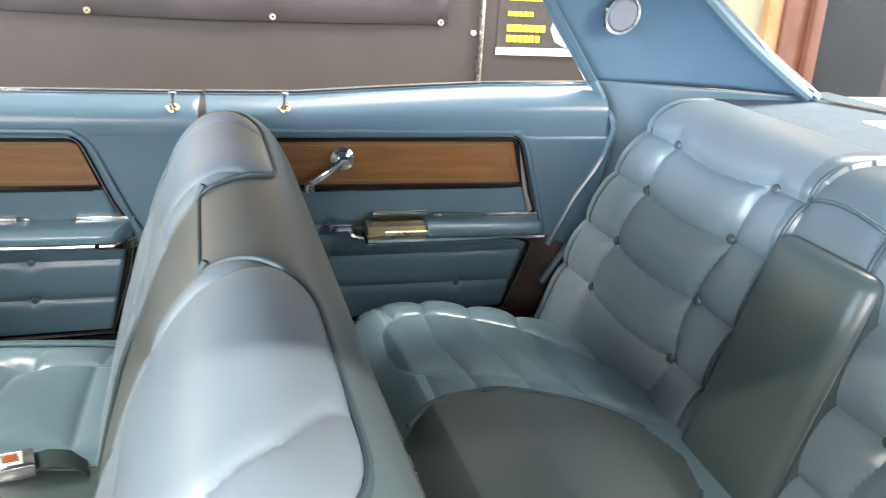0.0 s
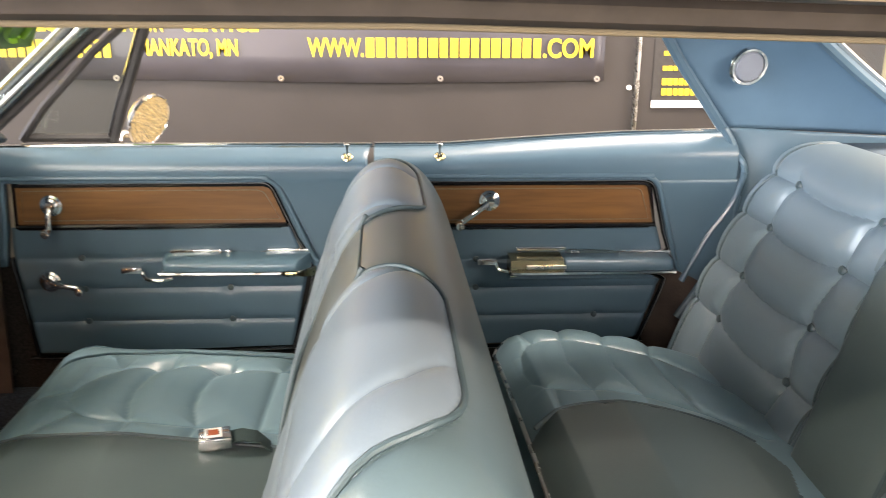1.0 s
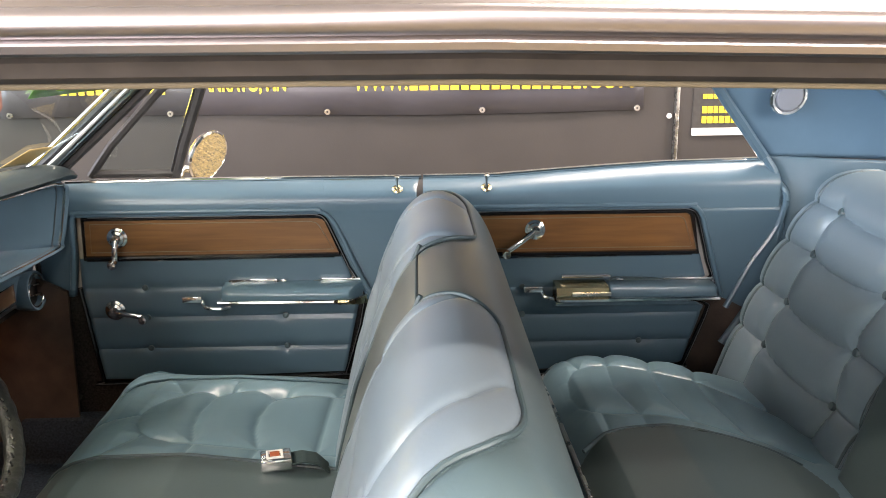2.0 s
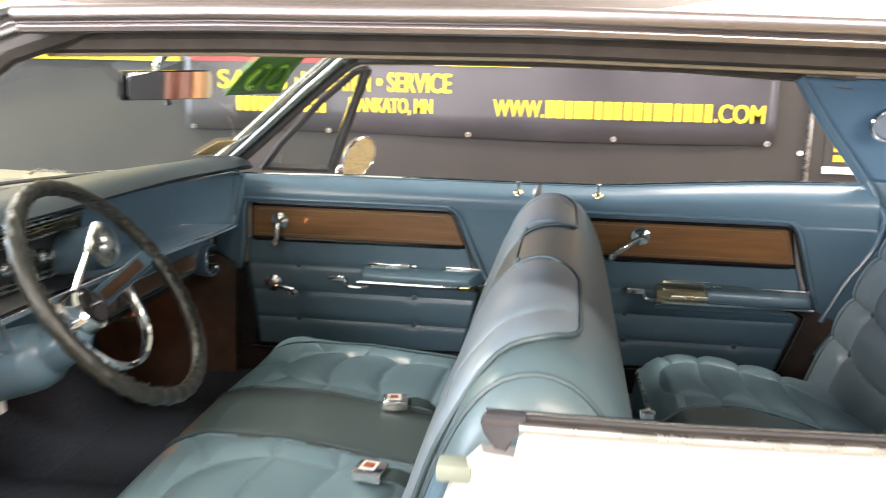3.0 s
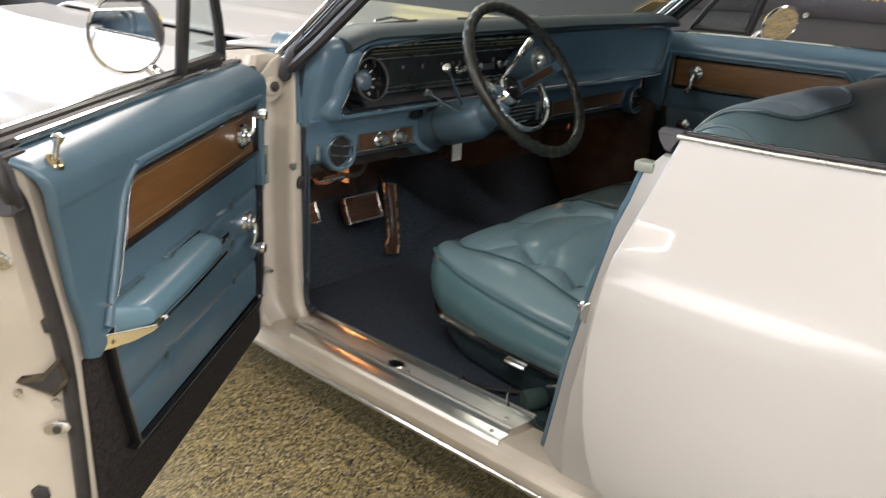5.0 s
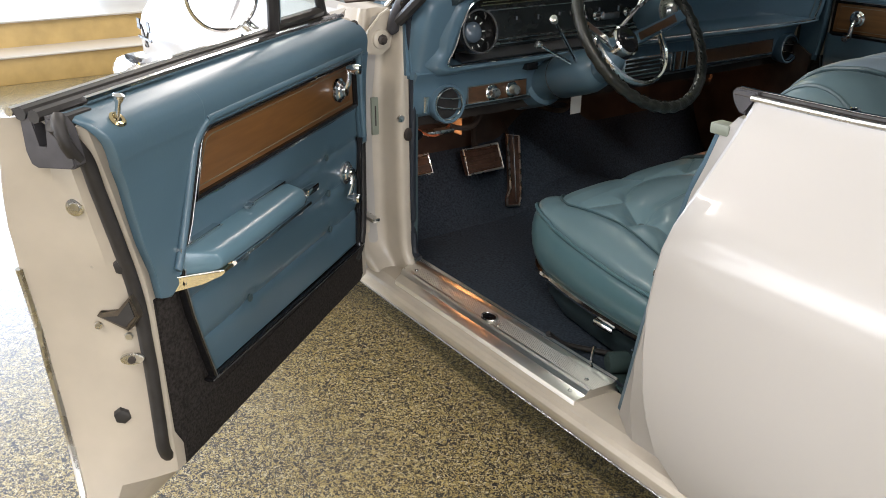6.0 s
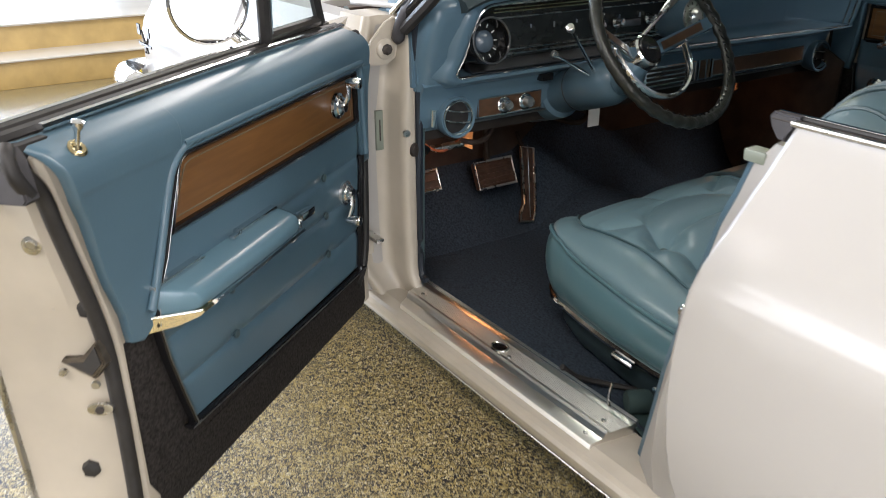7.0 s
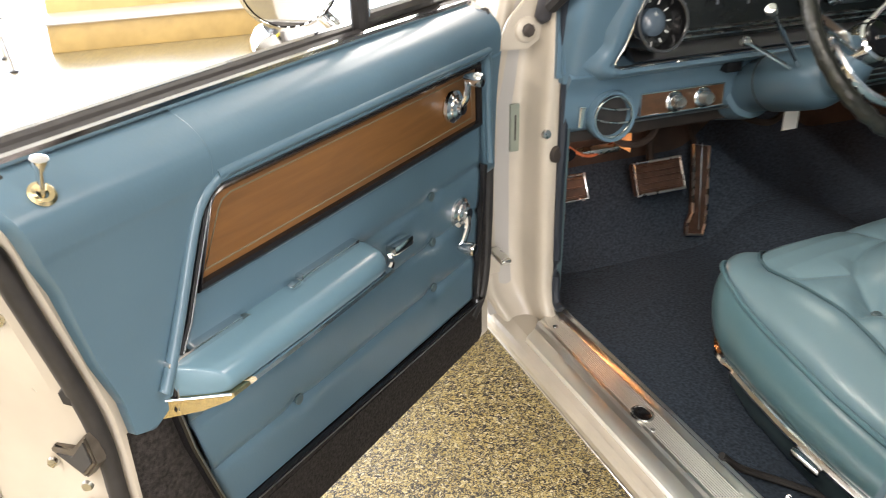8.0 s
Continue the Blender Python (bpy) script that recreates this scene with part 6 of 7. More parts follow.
    part("windlace", tube(bmesh.new(), smooth_path(mir(s, [(0.763, 0.742, 0.985), (0.785, 0.738, 0.95), (0.800, 0.733, 0.90), (0.806, 0.732, 0.84), (0.800, 0.733, 0.78), (0.775, 0.736, 0.68), (0.735, 0.738, 0.60), (0.69, 0.74, 0.53)]), 6), 0.010, 8), VINYL, car, "blue windlace cord")

# roof, hood, cowl, trunk
def roof(u, v):
    x, y = -0.50 + 1.45 * u, -0.70 + 1.40 * v
    return Vector((x, y, 1.283 + 0.105 * (1 - (y / 0.70) ** 2) ** 0.8 - 0.05 * (2 * u - 0.9) ** 2 * (1 - (y / 0.70) ** 2) - 0.03 * max(0, u - 0.7)))


thicken(part("roof", sheet(bmesh.new(), roof, 24, 32), ROOFVINYL, car, "cream white roof", recalc=False), 0.008, -1)
thicken(part("headliner", sheet(bmesh.new(), lambda u, v: Vector((-0.47 + 1.33 * u, -0.645 + 1.29 * v, 1.276 + 0.075 * (1 - (2 * v - 1) ** 2) ** 0.8 * (1 - 0.5 * (2 * u - 1) ** 2))), 20, 24), HEADLINER, car, "blue headliner", recalc=False), 0.006, 0)
part("screen_header", tube(bmesh.new(), [(-0.46 - 0.06 * (1 - (y / 0.65) ** 2), y, 1.285 + 0.03 * (1 - (y / 0.65) ** 2)) for y in [-0.65 + 0.1 * i for i in range(14)]], 0.022, 10), CHROME, car, "bright windscreen header")


def hood(u, v):
    x, y = -2.50 + 1.28 * u, -0.615 + 1.23 * v
    return Vector((x, y, 0.928 + 0.012 * (-1.02 - x) + 0.028 * (1 - (y / 0.615) ** 2) - 0.05 * max(0, 0.12 - u) / 0.12 + 0.008 * math.exp(-((abs(y) - 0.30) / 0.03) ** 2)))


thicken(part("hood", sheet(bmesh.new(), hood, 30, 40), PAINT, car, "cream white hood", recalc=False), 0.012, -1)
thicken(part("cowl", sheet(bmesh.new(), lambda u, v: Vector((-1.224 + u * (0.014 + 0.262 * (2 * v - 1) ** 2), -0.728 + 1.456 * v, 0.932 + 0.026 * (1 - (2 * v - 1) ** 2) + 0.018 * u * (2 * v - 1) ** 2)), 6, 40), PAINT, car, "cream cowl panel", recalc=False), 0.01, -1)
part("front_panel", B(-2.52, -2.50, -0.62, 0.62, 0.35, 0.90), DARK, car, "dark grille opening")
part("front_bumper", tube(bmesh.new(), smooth_path([(-2.30, -0.975, 0.55), (-2.45, -0.965, 0.55), (-2.56, -0.90, 0.545), (-2.62, -0.6, 0.54), (-2.64, 0, 0.54), (-2.62, 0.6, 0.54), (-2.56, 0.90, 0.545), (-2.45, 0.965, 0.55), (-2.30, 0.975, 0.55)], 6), 0.05, 12, flat=1.4), CHROME, car, "chrome front bumper")
thicken(part("trunk_lid", sheet(bmesh.new(), lambda u, v: Vector((1.30 + 1.50 * u, -0.745 + 1.49 * v, 0.915 + 0.02 * (1 - (2 * v - 1) ** 2))), 8, 12), PAINT, car, "cream white trunk lid", recalc=False), 0.01, -1)
part("tail_panel", B(2.80, 2.85, -0.76, 0.76, 0.3, 0.95, 0.01), PAINT, car, "cream tail panel")
# floor pan, tunnel, toe board, firewall
part("floor_pan", B(-1.30, 1.30, -0.70, 0.70, 0.20, 0.262), DARK, car, "dark floor pan")
def carpet(u, v):
    x, y = -1.16 + 1.89 * u, -0.702 + 1.404 * v
    tun = 0.085 * math.exp(-((y / 0.15) ** 4))
    up = 0.052 * max(0, (abs(y) - 0.672) / 0.03) ** 1.5
    return Vector((x, y, 0.272 + tun + up + 0.003 * noise.noise(Vector((x * 9, y * 9, 0)))))


part("carpet", sheet(bmesh.new(), carpet, 60, 60), CARPET, car, "dark navy loop carpet", recalc=False, away=(0, 0, -5))
thicken(part("toe_carpet", sheet(bmesh.new(), lambda u, v: Vector((-1.155 - 0.15 * u, -0.702 + 1.404 * v, 0.272 + 0.085 * math.exp(-(((-0.702 + 1.404 * v) / 0.15) ** 4)) + 0.24 * u**1.9)), 14, 60), CARPET, car, "dark navy toe board carpet", recalc=False, away=(0, 0, -5)), 0.01, -1)
part("firewall", B(-1.33, -1.29, -0.71, 0.71, 0.25, 0.915), BROWN, car, "brown insulated firewall")
for s in (-1, 1):
    xk = -0.945 if s < 0 else -0.860
    # the far panel's brown carries part of the warm bulb light
    part("kick_panel", prism(bmesh.new(), [(-1.29, 0.28), (xk - 0.01, 0.29), (xk, 0.70), (-1.29, 0.92)], "y", s * 0.702, s * 0.712), BROWN if s > 0 else WELT, car, "kick panel with warm bulb light in its brown" if s > 0 else "dark blue kick panel")
part("far_sill_carpet", B(-1.00, -0.60, 0.684, 0.7375, 0.28, 0.385, 0.006), CARPET, car, "dark carpet on the sill")
part("rear_bulkhead", B(1.24, 1.28, -0.745, 0.745, 0.25, 0.93), DARK, car)
thicken(part("parcel_shelf", sheet(bmesh.new(), lambda u, v: Vector((0.955 + 0.40 * u, -0.74 + 1.48 * v, 0.948 + 0.012 * u)), 6, 10), SHELF, car, "blue parcel shelf", recalc=False), 0.01, -1)
# wipers parked on the cowl
for y0 in (-0.50, 0.08):
    arm = part("wiper", tube(bmesh.new(), [(-1.205 + 0.26 * (y / 0.715) ** 2 - 0.012, y, 0.974 - 0.012 * abs(y)) for y in [y0 + 0.04 * i for i in range(11)]], 0.0045, 6), BLACK, car, "black wiper blade")
    part("wiper_arm", tube(bmesh.new(), [(-1.225, y0 + 0.42, 0.965), (-1.212, y0 + 0.30, 0.984), (-1.205 + 0.26 * ((y0 + 0.2) / 0.715) ** 2 - 0.014, y0 + 0.20, 0.982)], 0.0040, 6), SATIN, arm, "satin wiper arm")
# glass
ws = part("windscreen", sheet(bmesh.new(), lambda u, v: Vector((-1.215 + 0.74 * u + (0.26 * (1 - u) + 0.03 * u) * (2 * v - 1) ** 2, (0.715 - 0.065 * u) * (2 * v - 1), 0.955 + 0.335 * u)), 12, 24), SHIELD, car, "tinted windscreen", recalc=False)
ws.visible_shadow = False
bw = part("rear_window", sheet(bmesh.new(), lambda u, v: Vector((1.36 - 0.42 * u - (0.14 * (1 - u) + 0.06 * u) * (2 * v - 1) ** 2, (0.645 - 0.03 * u) * (2 * v - 1), 0.965 + 0.27 * u)), 10, 20), GLASS, car, "clear rear window", recalc=False)
bw.visible_shadow = False
part("rear_window_strip", tube(bmesh.new(), [(1.37 - 0.14 * t * t, 0.65 * t, 0.968) for t in [-1 + 0.1 * i for i in range(21)]], 0.008, 8), CHROME, car, "bright rear window strip")
for wx in (-1.86, 1.16):
    for s in (-1, 1):
        w = part("wheel", lathe(bmesh.new(), [(0.0, 0), (0.19, 0), (0.20, 0.10), (0.19, 0.2), (0.0, 0.2)], (wx, s * 0.66, 0.33), (0, s, 0), 28), DARK, car, "dark steel wheel")
        part("tyre", lathe(bmesh.new(), [(0.20, 0), (0.30, 0.0), (0.325, 0.03), (0.33, 0.10), (0.325, 0.17), (0.30, 0.2), (0.20, 0.2), (0.19, 0.1), (0.20, 0.0)], (wx, s * 0.66, 0.33), (0, s, 0), 36), BLACK, w, "black tyre")


# ---- dashboard ----
dash = thing("dashboard", (-1.0, 0, 0.70), "blue dashboard with padded top, black gauges and wood strips", "dashboard")
DW = 0.718


def face_x(y, z):
    """The panel leans back towards the driver as it rises, and its passenger end sweeps rearwards."""
    t = max(0.0, min(1.0, (y - 0.25) / 0.45))
    return -0.910 + 0.27 * (z - 0.807) + 0.046 * t * t * (3 - 2 * t)


def dash_strip(name, prof, mat, y0=-DW, y1=DW, label="", n=40, angle=38, lean=False):
    """A profile of (x, z) swept across the car; with lean, x counts from the leaning face."""
    ring = lambda y: [Vector((x + (face_x(y, z) if lean else 0.0), y, z)) for x, z in prof]
    return part(name, loft(bmesh.new(), [ring(y0 + (y1 - y0) * i / n) for i in range(n + 1)]), mat, dash, label, angle=angle)


def pad_ring(y):
    """The pad reaches forward to the curved foot of the windscreen and rounds down at its ends."""
    xw = min(-0.985, -1.205 + 0.26 * (y / DW) ** 2)
    over = max(0.0, (abs(y) if y < 0 else y - 0.09) - 0.56) / 0.10
    dz = -0.006 * over - 0.020 * over**2
    w = face_x(y, 0.97) - face_x(0, 0.97)
    return [Vector((x, y, z + dz * k)) for x, z, k in ((xw, 0.925, 0.3), (xw, 0.953, 0.3), (xw + 0.5 * (-0.95 - xw), 0.985, 0.7), (-0.940 + w, 1.000, 1), (-0.905 + w, 1.004, 1), (-0.878 + w, 1.000, 1), (-0.858 + w, 0.990, 1), (-0.851 + w, 0.980, 1), (-0.857 + w, 0.973, 1), (-0.89 + w, 0.968, 1), (-0.985, 0.94, 1))]


part("top_pad", loft(bmesh.new(), [pad_ring(-0.655 + (0.655 + DW - 0.012) * i / 60) for i in range(61)]), DASHPAD, dash, "dark blue padded dash top", angle=60)
dash_strip("lower_rail", [(-0.968, 0.683), (-0.952, 0.687), (-0.943, 0.700), (-0.939, 0.725), (-0.938, 0.752), (-0.934, 0.770), (-0.926, 0.783), (-0.922, 0.792), (-0.930, 0.799), (-1.02, 0.799), (-1.02, 0.683)], BLUEPAINT, label="blue painted lower rail", angle=50)
dash_strip("rail_bead", [(-0.944, 0.690), (-0.9385, 0.692), (-0.9385, 0.696), (-0.944, 0.697)], DASHSATIN, -0.575, 0.62, "thin bright bead")
# bright frame round gauges and recess
frame_yz = [(-0.640, 0.806), (-0.629, 0.852), (-0.616, 0.918), (-0.598, 0.950), (-0.548, 0.960), (-0.320, 0.969), (0.0, 0.974), (0.285, 0.972), (0.560, 0.967), (0.640, 0.962), (0.676, 0.947), (0.690, 0.880), (0.694, 0.822), (0.665, 0.806), (0.36, 0.801), (0.0, 0.803), (-0.30, 0.803), (-0.560, 0.803)]
frame_loop = [(face_x(y, z), y, z) for y, z in frame_yz]
front_ring = smooth_path(frame_loop, 4, closed=True)
part("bright_frame", tube(bmesh.new(), front_ring, 0.0034, 8, closed=True, up=(1, 0, 0)), CHROME, dash, "thin chrome frame")
back_ring = [Vector((-0.985 + 0.5 * (p.x + 0.888), 0.02 + (p.y - 0.02) * (0.84 if p.y > 0 else 0.965), 0.888 + (p.z - 0.888) * 0.82)) for p in front_ring]
mid_ring = [a.lerp(b, 0.85) + Vector((-0.006, 0, 0)) for a, b in zip(front_ring, back_ring)]
bm = loft(bmesh.new(), [front_ring, [a.lerp(b, 0.4) for a, b in zip(front_ring, back_ring)], mid_ring, [b.lerp(Vector((-0.985, 0.02, 0.888)), 0.06) for b in back_ring]], caps=False)
bm.verts.ensure_lookup_table()
bm.faces.new(bm.verts[-len(front_ring):])
part("recess", bm, BLUEPAINT, dash, "scooped blue passenger recess", recalc=False, away=(-3, 0, 0.8), angle=50)
inner = [p.lerp(q, 0.10) for p, q in zip(front_ring, back_ring)]
part("recess_line", tube(bmesh.new(), inner, 0.0016, 6, closed=True, up=(1, 0, 0)), DASHSATIN, dash)
for s in (-1, 1):
    part("end_cheek", prism(bmesh.new(), [(s * 0.735, 0.79), (s * 0.735, 0.93), (s * 0.715, 0.945), (s * 0.60, 0.945), (s * 0.66, 0.79)], "x", -1.10, -0.935, 0.008), BLUEPAINT, dash, "blue painted end cheek")
ear = []
for z_, dx_, dy_ in ((0.780, 0.0, 0.0), (0.86, 0.004, 0.0), (0.92, 0.010, 0.0), (0.950, 0.008, 0.004), (0.968, -0.004, 0.012), (0.978, -0.026, 0.026)):
    xf_ = face_x(-0.64, z_) - 0.012 + dx_
    ear.append([Vector((x, y, z_)) for x, y in ((-1.06, -0.728 + dy_), (xf_ - 0.030, -0.728 + dy_), (xf_ - 0.010, -0.722 + dy_), (xf_ - 0.001, -0.708 + dy_), (xf_, -0.690 + dy_), (xf_, -0.640), (-1.06, -0.620))])
part("end_ear", loft(bmesh.new(), ear), BLUEPAINT, dash, "rounded blue dash end", angle=70)
# soft surround between the frame, the pad and the lower rail
nf = len(front_ring)
rings = []
for e, f in ((0.0, 0.0), (0.008, 0.006), (0.020, 0.009), (0.038, 0.005), (0.058, -0.008), (0.074, -0.032), (0.080, -0.07)):
    row = []
    for i, p in enumerate(front_ring):
        d = front_ring[(i + 1) % nf] - front_ring[i - 1]
        n = Vector((0, d.z, -d.y)).normalized()
        if n.dot(Vector((0, p.y, p.z - 0.888))) < 0:
            n = -n
        e_ = e * (1 - 0.70 * abs(n.z)) * (0.45 if p.y > 0.6 else 1.0)
        row.append(p + n * e_ + Vector((f * (1.0 if n.z < 0.5 else 0.3) - (0.006 if n.z > 0.5 else 0), 0, 0)))
    rings.append(row)
part("surround", loft(bmesh.new(), rings, caps=False), BLUEPAINT, dash, "soft blue dash surround", recalc=False, angle=60)
# instrument panel: black glass between bright and gilt lines, satin ledge below
CL0, CL1 = -0.600, 0.075
dash_strip("gauge_panel", [(-0.034, 0.815), (-0.052, 0.958), (-0.09, 0.962), (-0.09, 0.81)], GAUGE, CL0, CL1, "black gauge panel", lean=True)
dash_strip("chrome_ledge", [(-0.006, 0.8085), (-0.004, 0.8115), (-0.034, 0.828), (-0.055, 0.830), (-0.055, 0.818)], DASHSATIN, CL0, CL1, "satin metal ledge", lean=True)
for z_, h_, mat_, d_ in ((0.952, 0.003, SATIN, -0.030), (0.942, 0.0022, BRASS, -0.036), (0.934, 0.0022, BRASS, -0.038), (0.920, 0.0016, SATIN, -0.040), (0.848, 0.0022, SATIN, -0.032), (0.838, 0.003, SATIN, -0.030)):
    dash_strip("gauge_bar", [(d_ - 0.012, z_ - h_), (d_, z_ - h_ * 0.6), (d_, z_ + h_ * 0.6), (d_ - 0.012, z_ + h_)], mat_, CL0 + 0.055, CL1 - 0.03, "thin bright line" if mat_ is SATIN else "thin gilt line", lean=True)
for k in range(7):
    y_ = -0.50 + 0.068 * k
    part("speed_tick", B(face_x(y_, 0.90) - 0.041, face_x(y_, 0.90) - 0.036, y_ - 0.0006, y_ + 0.0006, 0.892 if k % 2 else 0.888, 0.900), LENS, dash)


def pod(c, r, depth, name, body, face, label):
    """A round instrument pod: deep tube, thin bezel, dial with ticks and a domed middle."""
    ax = Vector((1, 0, 0.20)).normalized()
    c = Vector(c)
    e_1 = Vector((0, 1, 0))
    e_2 = ax.cross(e_1)
    pd = part(name, lathe(bmesh.new(), [(r * 0.90, -depth * 0.72), (r, -depth), (r * 1.02, -0.004), (r, 0.0), (r * 0.93, -0.003), (r * 0.90, -depth * 0.72)], c, ax, 36), body, dash, label)
    part("bezel", tube(bmesh.new(), [c + r * 0.975 * (math.cos(k * math.pi / 18) * e_1 + math.sin(k * math.pi / 18) * e_2) for k in range(36)], 0.0022, 6, closed=True, up=ax), DASHSATIN, pd)
    fd = -depth * 0.70 if face is GAUGE else -0.012
    part("dial", lathe(bmesh.new(), [(0.0, fd), (r * 0.92, fd), (r * 0.92, fd + 0.003), (0.0, fd + 0.003)], c, ax, 28), face, pd, "dial face")
    part("hub", lathe(bmesh.new(), [(0.0, fd), (r * 0.50, fd + 0.003), (r * 0.48, fd + 0.014), (r * 0.30, fd + 0.022), (0.0, fd + 0.024)], c, ax, 24), SMOKE if face is GAUGE else SATIN, pd)
    for k in range(12):
        d = math.cos(k * math.pi / 6) * e_1 + math.sin(k * math.pi / 6) * e_2
        part("tick", tube(bmesh.new(), [c + (fd + 0.004) * ax + r * 0.66 * d, c + (fd + 0.004) * ax + r * 0.82 * d], 0.0014, 4), WHITE if face is GAUGE else BLACK, pd)


pod((-0.876, -0.575, 0.884), 0.049, 0.060, "gauge_pod", BLACKGLOSS, GAUGE, "round black gauge pod")
pod((-0.846, 0.020, 0.889), 0.043, 0.100, "clock_pod", BLUEPAINT, POSTCAP, "round blue clock pod with pale dial")
for y_, z_ in ((-0.225, 0.876), (-0.165, 0.880), (-0.055, 0.880)):
    part("radio_knob", lathe(bmesh.new(), [(0.0, 0), (0.013, 0), (0.014, 0.005), (0.009, 0.010), (0.008, 0.026), (0.0, 0.028)], (face_x(y_, z_) - 0.040, y_, z_), (1, 0, 0.2), 14), CHROME, dash, "chrome knob")
part("heater_slide", B(face_x(-0.11, 0.87) - 0.042, face_x(-0.11, 0.87) - 0.030, -0.145, -0.085, 0.868, 0.884, 0.003), DASHSATIN, dash)

for y, xv in ((-0.629, -0.925), (0.672, -0.918)):
    vt = part("air_vent", lathe(bmesh.new(), [(0.036, -0.020), (0.040, -0.040), (0.0445, -0.020), (0.0465, 0.0), (0.0445, 0.005), (0.040, 0.004), (0.036, -0.008), (0.036, -0.020)], (xv, y, 0.714), (1, 0, 0.08), 32), BLUEPAINT, dash, "round blue air vent")
    part("rim", tube(bmesh.new(), [Vector((xv + 0.0035, y + 0.0375 * math.cos(k * math.pi / 16), 0.714 + 0.0375 * math.sin(k * math.pi / 16))) for k in range(32)], 0.0022, 6, closed=True, up=(1, 0, 0)), CHROME, vt)
    part("cavity", lathe(bmesh.new(), [(0.0, 0), (0.037, 0), (0.037, 0.003), (0.0, 0.003)], (xv - 0.0125, y, 0.714), (1, 0, 0), 24), BLACK, vt)
    for dz in (-0.014, 0.010):
        w_ = math.sqrt(0.036**2 - dz * dz)
        part("vane", loft(bmesh.new(), [[Vector((xv - 0.009, y + t, 0.712 + dz - 0.20 * t + 0.006 * abs(t) / 0.036)), Vector((xv + 0.002, y + t, 0.714 + dz - 0.20 * t + 0.006 * abs(t) / 0.036)), Vector((xv + 0.002, y + t, 0.7165 + dz - 0.20 * t + 0.006 * abs(t) / 0.036)), Vector((xv - 0.009, y + t, 0.7145 + dz - 0.20 * t + 0.006 * abs(t) / 0.036))] for t in (-w_ * 0.95, -w_ * 0.4, w_ * 0.4, w_ * 0.95)]), SATIN, vt, "curved bright vane")
part("vent_lever", prism(bmesh.new(), [(-0.692, 0.738), (-0.680, 0.736), (-0.686, 0.698), (-0.694, 0.700)], "x", -0.940, -0.930, 0.002), CHROME, dash, "chrome vent lever")


def wood_strip(y0, y1, z0, z1):
    ws_ = part("wood_strip", B(-0.95, -0.9355, y0, y1, z0, z1, 0.002), DASHWOOD, dash, "dark walnut wood-grain strip")
    part("strip_rim", tube(bmesh.new(), P((-0.9355, y0, z0), (-0.9355, y1, z0), (-0.9355, y1, z1), (-0.9355, y0, z1)), 0.0022, 6, closed=True, up=(1, 0, 0)), CHROME, ws_)
    return ws_


ws1 = wood_strip(-0.565, -0.385, 0.702, 0.744)
for y in (-0.493, -0.431):
    kb = part("switch_knob", lathe(bmesh.new(), [(0.0, 0), (0.0185, 0), (0.0195, 0.004), (0.0155, 0.007), (0.0, 0.008)], (-0.937, y, 0.722), (1, 0, 0.1), 22), CHROME, ws1, "chrome knob")
    part("knob_grip", lathe(bmesh.new(), [(0.0, 0.006), (0.012, 0.006), (0.0125, 0.020), (0.010, 0.025), (0.0, 0.024)], (-0.937, y, 0.722), (1, 0, 0.1), 18), SATIN, kb)
wood_strip(0.215, 0.610, 0.706, 0.748)
rad = part("radio", B(-0.955, -0.934, -0.055, 0.150, 0.700, 0.754, 0.004), CHROME, dash, "chrome radio face")
for k in range(4):
    part("slot", B(-0.935, -0.9325, -0.035, 0.130, 0.7075 + 0.0115 * k, 0.7145 + 0.0115 * k), BLACK, rad)
part("divider", B(-0.95, -0.9345, 0.160, 0.205, 0.702, 0.752, 0.003), DASHWOOD, dash)
for y in (0.155, 0.183, 0.208):
    part("bright_bar", B(-0.945, -0.931, y, y + 0.005, 0.700, 0.754), CHROME, dash)
# column
AX = Vector((1, 0.097, 0.71)).normalized()
CAX = Vector((1, 0, 0.33)).normalized()
RC = Vector((-0.654, -0.290, 0.892))
hubc = RC - 0.062 * AX
cc = Vector((-0.790, -0.312, 0.779))
col_ = part("column_shroud", lathe(bmesh.new(), [(0.0, -0.25), (0.050, -0.25), (0.051, -0.100), (0.0535, -0.096), (0.0545, -0.020), (0.053, 0.010), (0.047, 0.030), (0.040, 0.040), (0.036, 0.044), (0.0, 0.046)], cc, CAX, 32), BLUEPAINT, dash, "blue steering column shroud")
part("column_neck", tube(bmesh.new(), [cc + 0.035 * CAX, cc + 0.075 * CAX + Vector((0, 0, 0.012)), hubc - 0.012 * AX], [0.036, 0.033, 0.030], 24), BLUEPAINT, col_, "blue column neck")
part("column_cowl", lathe(bmesh.new(), [(0.0, -0.28), (0.062, -0.28), (0.064, -0.180), (0.062, -0.165), (0.052, -0.160), (0.0, -0.158)], cc, CAX, 32), BLUEPAINT, dash, "blue column cowl")
part("collar_seam", tube(bmesh.new(), [cc - 0.098 * CAX + 0.0528 * (math.cos(k * math.pi / 16) * Vector((0, 1, 0)) + math.sin(k * math.pi / 16) * CAX.cross(Vector((0, 1, 0)))) for k in range(32)], 0.0016, 5, closed=True, up=CAX), BLACK, col_)
part("selector_window", B(-0.935, -0.915, -0.400, -0.365, 0.768, 0.786, 0.002), BLACKGLOSS, dash, "small dark selector window")
